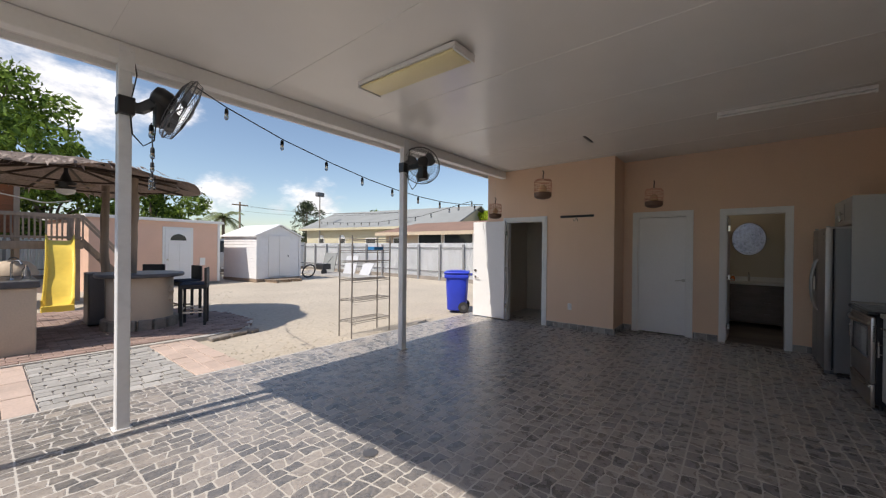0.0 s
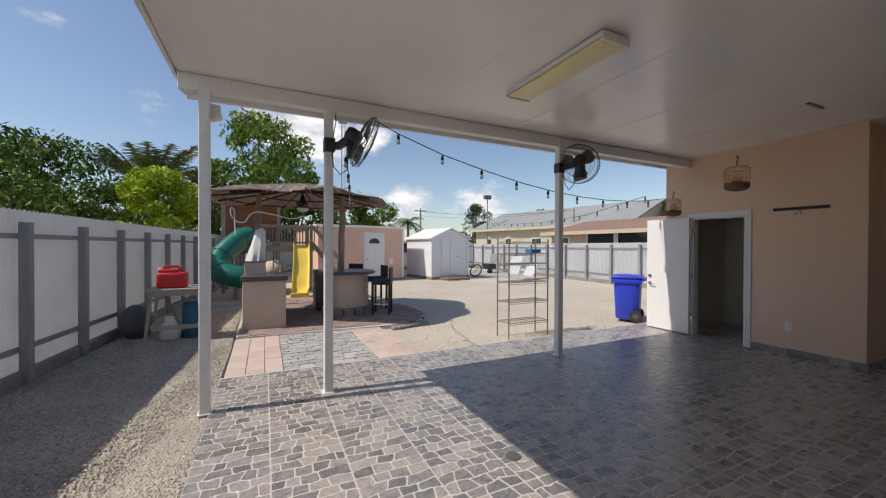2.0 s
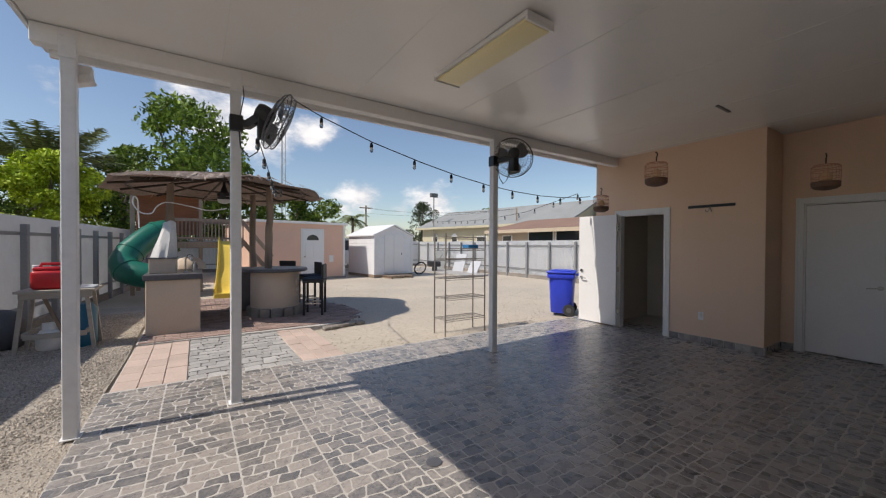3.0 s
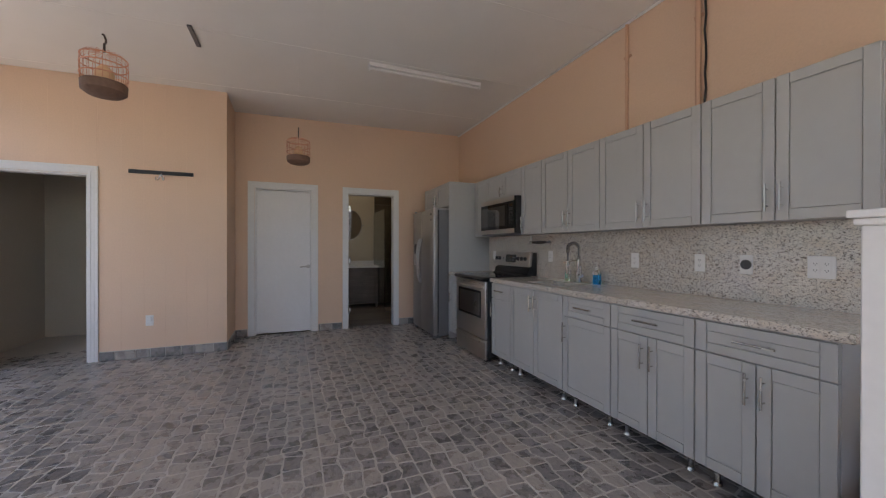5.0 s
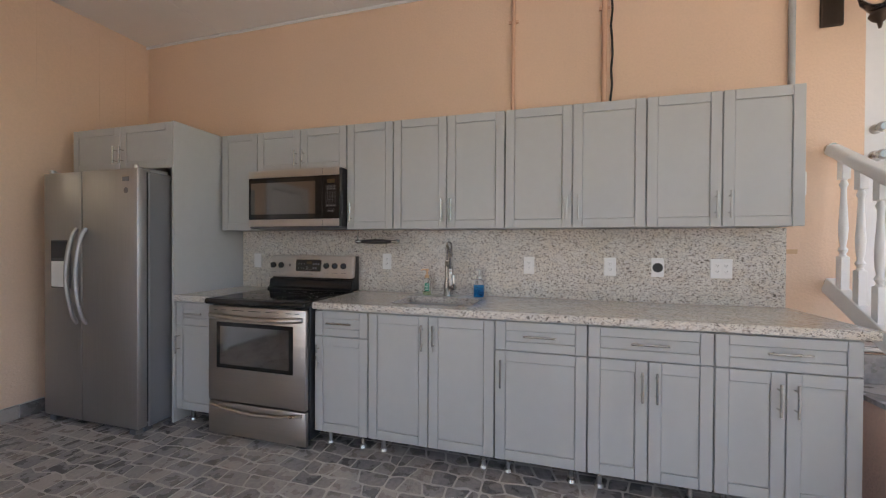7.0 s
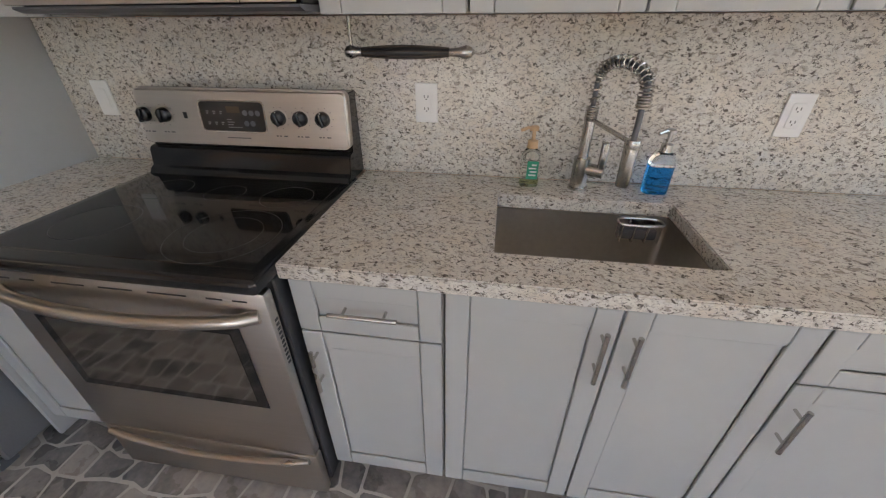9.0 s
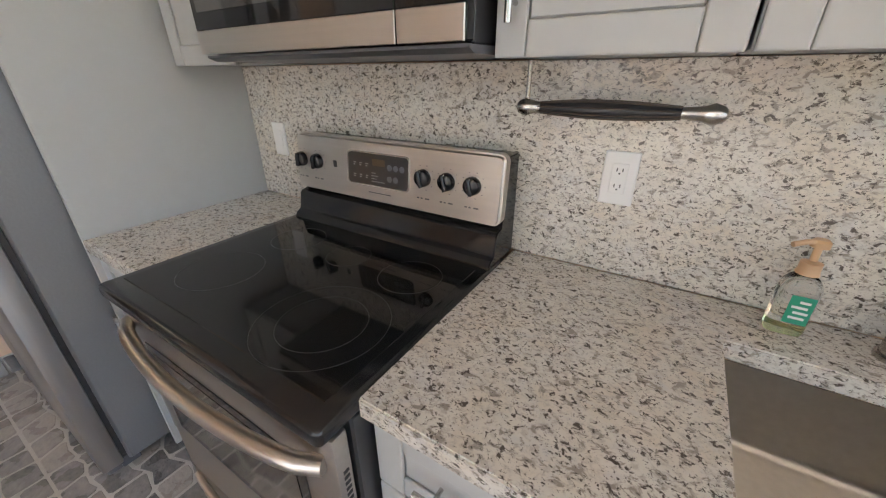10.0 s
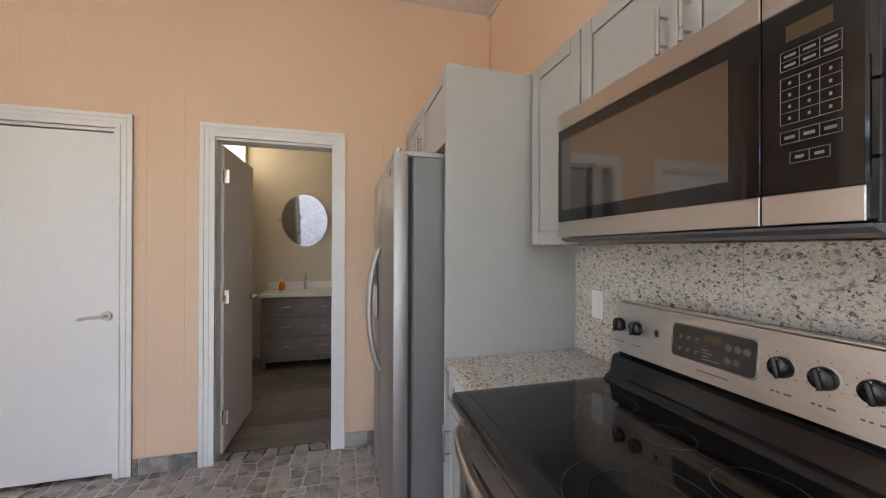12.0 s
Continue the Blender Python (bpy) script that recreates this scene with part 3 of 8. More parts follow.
for hz in (0.25, 1.05, 1.85):
    hinge(leaf, 0.1, 1.815, hz)

# storeroom door, folded back along the wall past its end
d1 = thing("door_3", (-0.68, 5.05, 0), "white storeroom door folded wide open outside", "door", kind="structure")
part("door_frame", casing(-0.68, 4.66, 5.44, 2.035), "white", d1)
part("jamb", jamb(-0.68, -0.56, 4.66, 5.44, 2.035), "white", d1)
leaf = part("leaf", box(B(), -0.765, 5.455, 0.025, -0.725, 6.235, 2.05, 0.003), "white_door", d1)
lever(leaf, -0.765, 6.165, 0.86, -1, -1)
kb = cyl(B(), (-0.765, 6.165, 1.0), (-0.785, 6.165, 1.0), 0.03, n=18)
part("deadbolt", kb, "chrome", leaf, "round deadbolt", True)
for hz in (0.3, 1.05, 1.8):
    hinge(leaf, -0.735, 5.448, hz)


# ---- kitchen ----
def framed_front(name, x0, x1, z0, z1, y, parent, rail=0.055):
    """A framed door or drawer front facing the room at depth y (x0 < x1): panel, two stiles, two rails."""
    r = min(rail, (z1 - z0) * 0.3)
    bm = box(B(), x0 + 0.001, y - 0.021, z0 + 0.001, x1 - 0.001, y - 0.015, z1 - 0.001)
    box(bm, x0 + rail + 0.0012, y - 0.016, z0 + r + 0.0012, x1 - rail - 0.0012, y - 0.0066, z1 - r - 0.0012, 0.003)
    d = part(name, bm, "cab", parent)
    for a, b in ((x0, x0 + rail), (x1 - rail, x1)):
        part("stile", box(B(), a, y - 0.0085, z0, b, y, z1, 0.003, 2), "cab", d)
    for a, b in ((z0, z0 + r), (z1 - r, z1)):
        part("rail", box(B(), x0 + rail + 0.001, y - 0.0085, a, x1 - rail - 0.001, y - 0.0006, b, 0.003, 2), "cab", d)
    return d


def bar_handle(parent, x, z, y, length, upright):
    bm = B()
    h = length / 2
    if upright:
        cyl(bm, (x, y + 0.03, z - h), (x, y + 0.03, z + h), 0.006, n=10)
        for s in (-0.6, 0.6):
            cyl(bm, (x, y, z + s * h), (x, y + 0.03, z + s * h), 0.004, n=8)
    else:
        cyl(bm, (x - h, y + 0.03, z), (x + h, y + 0.03, z), 0.006, n=10)
        for s in (-0.6, 0.6):
            cyl(bm, (x + s * h, y, z), (x + s * h, y + 0.03, z), 0.004, n=8)
    part("handle", bm, "chrome", parent, "satin nickel bar handle", True)


def base_cabinet(x0, x1, doors, drawer):
    t = thing("base_cabinet", ((x0 + x1) / 2, 0.3, 0), "grey framed base cabinet on short metal legs", "cabinet", "base cabinets")
    y = 0.628
    part("body", box(B(), x0 + 0.001, WALL, 0.10, x1 - 0.001, y - 0.022, 0.872 if drawer else 0.66, 0.001), "cab", t)
    if not drawer:
        for a, b in ((x0 + 0.001, x0 + 0.019), (x1 - 0.019, x1 - 0.001)):
            part("side_panel", box(B(), a, WALL, 0.661, b, y - 0.022, 0.872), "cab", t)
        part("front_rail", box(B(), x0 + 0.0195, y - 0.04, 0.661, x1 - 0.0195, y - 0.022, 0.872), "cab", t)
    top = 0.70 if drawer else 0.862
    if drawer:
        f = framed_front("drawer", x0 + 0.003, x1 - 0.003, 0.706, 0.862, y, t)
        bar_handle(f, (x0 + x1) / 2, 0.79, y, min(0.17, (x1 - x0) * 0.45), False)
    w = (x1 - x0) / doors
    for i in range(doors):
        a, b = x0 + i * w + 0.003, x0 + (i + 1) * w - 0.003
        d = framed_front("door", a, b, 0.103, top, y, t)
        if doors == 2:
            hx = b - 0.03 if i == 0 else a + 0.03
        else:
            hx = b - 0.03
        bar_handle(d, hx, top - 0.12, y, 0.15, True)
    for lx in (x0 + 0.07, x1 - 0.07):
        for ly in (0.08, 0.55):
            bm = cyl(B(), (lx, ly, 0.012), (lx, ly, 0.10), 0.014, n=10)
            cyl(bm, (lx, ly, 0.0), (lx, ly, 0.014), 0.025, 0.02, n=12)
            part("leg", bm, "chrome", t, "steel cabinet leg", True)
    return t


def wall_cabinet(x0, x1, z0, z1, doors, y=0.257):
    t = thing("wall_cabinet", ((x0 + x1) / 2, 0.1, z0), "grey framed wall cabinet with satin bar handles", "cabinet", "wall cabinets")
    part("body", box(B(), x0 + 0.001, WALL, z0, x1 - 0.001, y - 0.022, z1, 0.001), "cab", t)
    w = (x1 - x0) / doors
    for i in range(doors):
        a, b = x0 + i * w + 0.003, x0 + (i + 1) * w - 0.003
        d = framed_front("door", a, b, z0 - 0.004, z1 - 0.002, y, t)
        hx = (b - 0.03 if i == 0 else a + 0.03) if doors == 2 else b - 0.034
        short = z1 - z0 < 0.5
        if x1 == -1.18:
            continue
        bar_handle(d, hx, z0 + (0.09 if short else 0.12), y, 0.12 if short else 0.15, True)


for x0, x1, n, dr in ((-1.515, -1.163, 1, True), (-2.665, -2.295, 1, True), (-3.43, -2.667, 2, False), (-3.91, -3.432, 1, True), (-4.475, -3.912, 2, True), (-5.04, -4.477, 2, True)):
    base_cabinet(x0, x1, n, dr)
for x0, x1, z0, n in ((-1.522, -1.18, 1.392, 1), (-2.303, -1.524, 1.835, 2), (-2.667, -2.305, 1.392, 1), (-3.442, -2.669, 1.392, 2), (-4.264, -3.444, 1.392, 2), (-5.03, -4.266, 1.392, 2)):
    wall_cabinet(x0, x1, z0, 2.148, n)

# tall side panel and the cabinet over the refrigerator
single("side_panel", box(B(), -1.16, WALL, 0.004, -1.142, 0.643, 2.148, 0.001), "cab", "tall grey panel beside the refrigerator", "panel")
t = thing("fridge_cabinet", (-0.64, 0.3, 1.83), "grey two-door cabinet above the refrigerator", "cabinet")
part("body", box(B(), -1.140, WALL, 1.826, -0.14, 0.618, 2.148, 0.001), "cab", t)
for a, b, hx in ((-1.138, -0.642, -0.672), (-0.638, -0.142, -0.608)):
    d = framed_front("door", a, b, 1.822, 2.146, 0.64, t)
    bar_handle(d, hx, 1.93, 0.64, 0.13, True)

# worktop with the sink cut out, the short piece by the range, and the splashback
SX0, SX1, SY0, SY1 = -3.275, -2.77, 0.183, 0.522
zt0, zt1, yf = 0.873, 0.914, 0.645


def slab_with_hole(xs, ys, z0, z1):
    """A slab over a three by three grid whose middle cell is open."""
    bm = B()
    low = [[bm.verts.new((x, y, z0)) for y in ys] for x in xs]
    top = [[bm.verts.new((x, y, z1)) for y in ys] for x in xs]
    for i in range(3):
        for j in range(3):
            if (i, j) == (1, 1):
                continue
            bm.faces.new((top[i][j], top[i + 1][j], top[i + 1][j + 1], top[i][j + 1]))
            bm.faces.new((low[i][j], low[i][j + 1], low[i + 1][j + 1], low[i + 1][j]))
    edge = [e for e in bm.edges if len(e.link_faces) == 1 and abs(e.verts[0].co.z - z1) < 1e-4 and abs(e.verts[1].co.z - z1) < 1e-4]
    for e in edge:
        a, b = e.verts
        i0, j0 = xs.index(min(xs, key=lambda v: abs(v - a.co.x))), ys.index(min(ys, key=lambda v: abs(v - a.co.y)))
        i1, j1 = xs.index(min(xs, key=lambda v: abs(v - b.co.x))), ys.index(min(ys, key=lambda v: abs(v - b.co.y)))
        bm.faces.new((a, b, low[i1][j1], low[i0][j0]))
    bmesh.ops.recalc_face_normals(bm, faces=bm.faces[:])
    sharp = [e for e in bm.edges if len(e.link_faces) == 2 and e.calc_face_angle() > 1.0]
    bmesh.ops.bevel(bm, geom=sharp, offset=0.0035, segments=2, affect="EDGES")
    return bm


wt = slab_with_hole([-5.09, SX0, SX1, -2.287], [0.0201, SY0, SY1, yf], zt0, zt1)
single("worktop", wt, "granite", "speckled cream granite worktop with a sink cutout", "worktop")
single("worktop", box(B(), -1.525, 0.0201, zt0, -1.162, yf, zt1, 0.003), "granite", "short speckled granite worktop between panel and range", "worktop")
bs = box(B(), -5.07, WALL, 0.9142, -1.9, 0.02, 1.39, 0.001)
box(bs, -1.899, WALL, 0.9142, -1.161, 0.02, 1.39, 0.001)
structure("splashback", bs, "granite", "speckled cream granite splashback slabs", "splashback")

# sink
t = thing("sink", (-3.02, 0.32, 0.68), "undermounted stainless steel kitchen sink", "sink")
sk = B()
zb = 0.685
box(sk, SX0 - 0.002, SY0 - 0.002, zb, SX1 + 0.002, SY1 + 0.002, zt0 - 0.001)
top = max(sk.faces, key=lambda f: f.calc_center_median().z)
bmesh.ops.delete(sk, geom=[top], context="FACES_ONLY")
bmesh.ops.bevel(sk, geom=[e for e in sk.edges if len(e.link_faces) == 2], offset=0.022, segments=4, affect="EDGES", profile=0.5)
bmesh.ops.solidify(sk, geom=sk.faces[:], thickness=-0.002)
part("basin", sk, "sink_steel", t, smooth=True)
part("drain", lathe(B(), (-3.02, 0.27, zb), [(0.045, 0.0), (0.045, 0.003), (0.03, 0.004), (0.028, 0.001)]), "chrome", t, "round steel drain", True)
hk = B()
rim = []
for a in range(24):
    c, q = math.cos(a * math.tau / 24), math.sin(a * math.tau / 24)
    k = (abs(c) ** 4 + abs(q) ** 4) ** -0.25
    rim.append((-3.19 + 0.062 * c * k, SY0 + 0.035 + 0.026 * q * k, 0.868))
tube(hk, rim, 0.004, 6, True)
for a in (-0.052, -0.018, 0.018, 0.052):
    tube(hk, [(-3.19 + a, SY0 + 0.008, 0.868), (-3.19 + a, SY0 + 0.012, 0.815), (-3.19 + a, SY0 + 0.055, 0.812), (-3.19 + a, SY0 + 0.061, 0.866)], 0.0028, 5)
part("sponge_caddy", hk, "chrome", t, "small wire sponge holder")
part("sponge", box(B(), -3.24, SY0 + 0.016, 0.816, -3.14, SY0 + 0.052, 0.85, 0.008, 2), "dark_grey", t, "dark scouring sponge", True)

# spring faucet
t = thing("faucet", (-3.02, 0.09, 0.914), "brushed nickel kitchen faucet with an open spring spout", "faucet")
fx, fy = -3.02, 0.09
bm = cyl(B(), (fx, fy, 0.914), (fx, fy, 0.922), 0.03, n=20)
cyl(bm, (fx, fy, 0.92), (fx, fy, 1.015), 0.025, n=20)
cyl(bm, (fx, fy, 1.015), (fx, fy, 1.125), 0.016, n=16)
part("body", bm, "chrome", t, smooth=True)
part("ring_collar", lathe(B(), (fx, fy, 1.125), [(0.0165 if k % 2 else 0.0188, 0.0035 * k) for k in range(12)], 20), "chrome", t, "ribbed collar")
bm = tube(B(), [(fx, fy, 0.982), (fx - 0.035, fy + 0.014, 0.98), (fx - 0.062, fy + 0.026, 0.978)], 0.019, 16)
part("valve", bm, "chrome", t, smooth=True)
bm = box(B(), fx - 0.064, fy + 0.016, 0.985, fx - 0.042, fy + 0.034, 1.07, 0.006, 3)
part("lever", bm, "chrome", t, "upright satin lever", True)
hx, hy = -3.09, 0.282
spine = [Vector((fx, fy, 1.125 + 0.02 * i)) for i in range(6)]
mid = Vector(((fx + hx) / 2, (fy + hy) / 2, 1.235))
half = Vector((hx - fx, hy - fy, 0)) / 2
for i in range(1, 18):
    a = math.pi * i / 18
    spine.append(mid - half * math.cos(a) + Vector((0, 0, 0.052 * math.sin(a))))
spine += [Vector((hx, hy, 1.235 - 0.008 * i)) for i in range(0, 3)]
part("hose", tube(B(), spine + [Vector((hx, hy, 1.20)), Vector((hx, hy, 1.12))], 0.0075, 10), "dark_grey", t, "grey inner hose", True)
coil = []
turns = 23
for k in range(turns * 8):
    u = k / (turns * 8) * (len(spine) - 1)
    i = min(int(u), len(spine) - 2)
    p = spine[i].lerp(spine[i + 1], u - i)
    d = (spine[i + 1] - spine[i]).normalized()
    s = d.cross(half.normalized().cross(Vector((0, 0, 1)))).normalized()
    o = d.cross(s)
    a = k * math.tau / 8
    coil.append(p + (s * math.cos(a) + o * math.sin(a)) * 0.0152)
part("spring", tube(B(), coil, 0.0023, 5), "chrome", t, "open coil spring", True)
bm = lathe(B(), (hx, hy, 1.0), [(0.0155, 0.0), (0.0168, 0.004), (0.0182, 0.085), (0.0182, 0.105), (0.0155, 0.112), (0.010, 0.118)], 20)
part("spray_head", bm, "chrome", t, "satin pull-down spray head", True)
part("spring_collar", lathe(B(), (hx, hy, 1.196), [(0.015 if k % 2 else 0.0175, 0.0035 * k) for k in range(8)], 20), "chrome", t, "ribbed collar")
bm = tube(B(), [(fx, fy, 1.13), (hx, hy, 1.112)], 0.0062, 10)
lathe(bm, (hx, hy, 1.10), [(0.018, 0), (0.0195, 0.004), (0.0195, 0.018), (0.018, 0.022)], 16)
part("support_arm", bm, "chrome", t, smooth=True)


def soap(x, y, w, h, liquid, pump, label, name_label, fill):
    t = thing("soap_bottle", (x, y, 0.914), name_label, "soap bottle")
    zf = 0.915 + h * fill
    def flask(z0, z1, shrink):
        """A rounded slab of bottle from z0 to z1, narrowing at the shoulder."""
        fl, rows = B(), []
        for z in [z0 + (z1 - z0) * k / 10 for k in range(11)]:
            u = (z - 0.915) / h
            k = (0.94 + 0.06 * min(1.0, u / 0.06)) * (1.0 if u < 0.74 else math.cos((u - 0.74) / 0.26 * 1.15)) * shrink
            ring = []
            for i in range(24):
                c, q = math.cos(i * math.tau / 24), math.sin(i * math.tau / 24)
                e = (abs(c) ** 4 + abs(q) ** 4) ** -0.25
                ring.append(fl.verts.new((x + w * 0.5 * c * e * k, y + w * 0.34 * q * e * k, z)))
            rows.append(ring)
        for ra, rb in zip(rows, rows[1:]):
            for i in range(24):
                fl.faces.new((ra[i], ra[(i + 1) % 24], rb[(i + 1) % 24], rb[i]))
        fl.faces.new(rows[0][::-1])
        fl.faces.new(rows[-1])
        return fl
    part("bottle", flask(zf + 0.0005, 0.915 + h, 1.0), "glass", t, "clear plastic bottle", True)
    part("liquid", flask(0.9152, zf, 0.995), liquid, t, smooth=True)
    z = 0.915 + h
    bm = lathe(B(), (x, y, z - 0.002), [(0.018, 0), (0.016, 0.008), (0.016, 0.022), (0.006, 0.026), (0.006, 0.05), (0.014, 0.052), (0.014, 0.062), (0.01, 0.066)], 16)
    tube(bm, [(x, y, z + 0.058), (x + 0.02, y + 0.012, z + 0.06), (x + 0.04, y + 0.022, z + 0.054)], 0.005, 8)
    part("pump", bm, pump, t, smooth=True)
    if label:
        lb = part("label", box(B(), x - w * 0.40, y + w * 0.34 + 0.0005, 0.943, x + w * 0.18, y + w * 0.34 + 0.0015, 0.915 + h * 0.68), label, t, "green printed label")
        wr = B()
        for k, (dx0, dx1) in enumerate(((-0.30, 0.08), (-0.33, 0.02), (-0.28, 0.10), (-0.30, -0.05))):
            box(wr, x + w * dx0, y + w * 0.34 + 0.0016, 0.953 + k * 0.011, x + w * dx1, y + w * 0.34 + 0.002, 0.958 + k * 0.011)
        joined(part("lettering", wr, "outlet", lb, "white unreadable lettering"))


soap(-2.865, 0.085, 0.06, 0.125, "soap_green", "tan_plastic", "label_green", "small hand soap bottle with a tan pump by the sink", 0.2)
soap(-3.25, 0.092, 0.072, 0.13, "soap_blue", "chrome", "", "clear soap dispenser part filled with blue liquid", 0.66)


def outlet(x, z, wide=1, kind="duplex"):
    t = thing("wall_outlet", (x, 0.02, z), "white plastic electrical outlet on the splashback", "outlet", "kitchen outlets")
    w = 0.036 if wide == 1 else 0.058
    part("plate", box(B(), x - w, 0.0202, z - 0.06, x + w, 0.026, z + 0.06, 0.002), "outlet", t)
    for i in range(wide):
        cx = x + (i - (wide - 1) / 2) * 0.046
        if kind == "round":
            part("socket", cyl(B(), (cx, 0.026, z), (cx, 0.030, z), 0.03, n=24), "black", t, "black round appliance socket")
            continue
        part("insert", box(B(), cx - 0.017, 0.026, z - 0.034, cx + 0.017, 0.0285, z + 0.034, 0.001), "outlet", t)
        if kind == "blank":
            continue
        bm = B()
        for dz in (-0.02, 0.016):
            for dx in (-0.006, 0.006):
                box(bm, cx + dx - 0.0012, 0.0285, z + dz, cx + dx + 0.0012, 0.0289, z + dz + 0.008)
            cyl(bm, (cx, 0.0285, z + dz - 0.004), (cx, 0.0289, z + dz - 0.004), 0.0022, n=8)
        joined(part("slots", bm, "slot", t, "dark socket slots"))


outlet(-1.32, 1.14, kind="blank")
outlet(-2.52, 1.15)
outlet(-3.59, 1.14)
outlet(-4.11, 1.14)
outlet(-4.39, 1.14, 1, "round")
outlet(-4.74, 1.14, 2)

# range
t = thing("range_cooker", (-1.9, 0.33, 0), "stainless steel electric range with a black glass top", "range")
RX0, RX1, RF = -2.288, -1.524, 0.70
part("body", box(B(), RX0, 0.03, 0.05, RX1, RF - 0.037, 0.885, 0.004), "black", t)
part("cooktop_frame", box(B(), RX0 - 0.002, 0.10, 0.880, RX1 + 0.002, RF + 0.026, 0.919, 0.014, 4), "black_gloss", t, "rounded black enamel cooktop rim", True)
gt = part("glass_top", box(B(), RX0 + 0.03, 0.16, 0.914, RX1 - 0.03, RF - 0.02, 0.9205, 0.002), "black_glass", t, "shiny black ceramic glass")
for cx, cy, r, inner in ((-2.10, 0.545, 0.135, 0.09), (-1.715, 0.53, 0.10, 0), (-2.138, 0.308, 0.078, 0), (-1.93, 0.305, 0.06, 0), (-1.72, 0.30, 0.078, 0)):
    bm = B()
    for rr in (r, inner):
        if rr:
            tube(bm, [(cx + rr * math.cos(a * math.tau / 48), cy + rr * math.sin(a * math.tau / 48), 0.9205) for a in range(48)], 0.0008, 4, True)
    part("burner_ring", bm, "burner", gt, "thin grey burner ring")
od = part("oven_door", box(B(), RX0 + 0.006, RF - 0.034, 0.243, RX1 - 0.006, RF, 0.868, 0.008, 2), "steel", t, "stainless oven door", True)
WX0, WX1, WZ0, WZ1 = RX0 + 0.095, RX1 - 0.078, 0.462, 0.765
part("oven_window", box(B(), WX0, RF + 0.0005, WZ0, WX1, RF + 0.0025, WZ1, 0.001), "black_glass", od, "dark oven window")
part("inner_glass", box(B(), WX0 + 0.03, RF + 0.0028, WZ0 + 0.026, WX1 - 0.03, RF + 0.0036, WZ1 - 0.026), "oven_glass", od, "reflective tinted inner glass")
vb = B()
for a, b in ((0.05, 0.085), (0.11, 0.15), (0.20, 0.30), (0.34, 0.43), (0.47, 0.56), (0.61, 0.65), (0.68, 0.71)):
    box(vb, RX0 + a, RF + 0.0002, 0.842, RX0 + b, RF + 0.0014, 0.846)
for i in range(5):
    box(vb, RX0 + 0.04 + i * 0.142, RF - 0.006, 0.8682, RX0 + 0.15 + i * 0.142, RF - 0.001, 0.8692)
for i in range(11):
    box(vb, RX0 + 0.0055, RF - 0.024, 0.64 + i * 0.014, RX0 + 0.0062, RF - 0.012, 0.648 + i * 0.014)
joined(part("vent_row", vb, "black", od, "row of dark vent slots"))
hb = [(RX0 + 0.028 + (RX1 - RX0 - 0.056) * i / 18, RF + 0.004 + 0.05 * math.sin(math.pi * i / 18) ** 0.55, 0.808 - 0.006 * math.sin(math.pi * i / 18)) for i in range(19)]
part("handle", tube(B(), hb, 0.0165, 14), "steel", od, "bowed steel handle", True)
dw = part("drawer", box(B(), RX0 + 0.006, RF - 0.034, 0.02, RX1 - 0.006, RF - 0.002, 0.233, 0.008, 2), "steel", t, "stainless storage drawer", True)
hb = [(RX0 + 0.03 + (RX1 - RX0 - 0.06) * i / 16, RF + 0.002 + 0.016 * math.sin(math.pi * i / 16) ** 0.5, 0.216 - 0.03 * math.sin(math.pi * i / 16)) for i in range(17)]
part("handle", tube(B(), hb, 0.011, 10), "steel", dw, "curved steel pull", True)
for lx in (RX0 + 0.05, RX1 - 0.05):
    for ly in (0.1, 0.62):
        part("foot", cyl(B(), (lx, ly, 0), (lx, ly, 0.052), 0.015, n=10), "black", t)
# raised control panel, leaning back over a black riser with a ledge
GX0, GX1 = RX0 + 0.003, -1.545
bg = B()
prism(bg, [(0.03, 0.918), (0.178, 0.918), (0.170, 0.934), (0.152, 0.944), (0.142, 0.995), (0.134, 1.004), (0.112, 1.008), (0.105, 1.17), (0.09, 1.186), (0.03, 1.186)], GX0, GX1, "x")
bmesh.ops.bevel(bg, geom=[e for e in bg.edges if abs(e.verts[0].co.x - e.verts[1].co.x) < 1e-5], offset=0.003, segments=2, affect="EDGES")
part("back_guard", bg, "black_gloss", t, "glossy black riser with a ledge", True)


def on_panel(z, out=0.0):
    return 0.136 - (z - 1.02) * 0.105 + out


def round_rect(x0, z0, x1, z1, r, n=5):
    """Outline of a box with rounded corners."""
    out = []
    for cx, cz, a0 in ((x1 - r, z1 - r, 0), (x0 + r, z1 - r, 90), (x0 + r, z0 + r, 180), (x1 - r, z0 + r, 270)):
        for k in range(n + 1):
            a = radians(a0 + 90 * k / n)
            out.append((cx + r * math.cos(a), cz + r * math.sin(a)))
    return out


def panel_plate(x0, z0, x1, z1, r, back, out, ease=0.0):
    """A rounded plate that follows the lean of the control panel."""
    bm = prism(B(), round_rect(x0, z0, x1, z1, r), back, out, "y")
    if ease:
        bmesh.ops.bevel(bm, geom=[e for e in bm.edges if min(v.co.y for v in e.verts) > out - 1e-5], offset=ease, segments=3, affect="EDGES")
    for v in bm.verts:
        v.co.y += on_panel(v.co.z)
    return bm


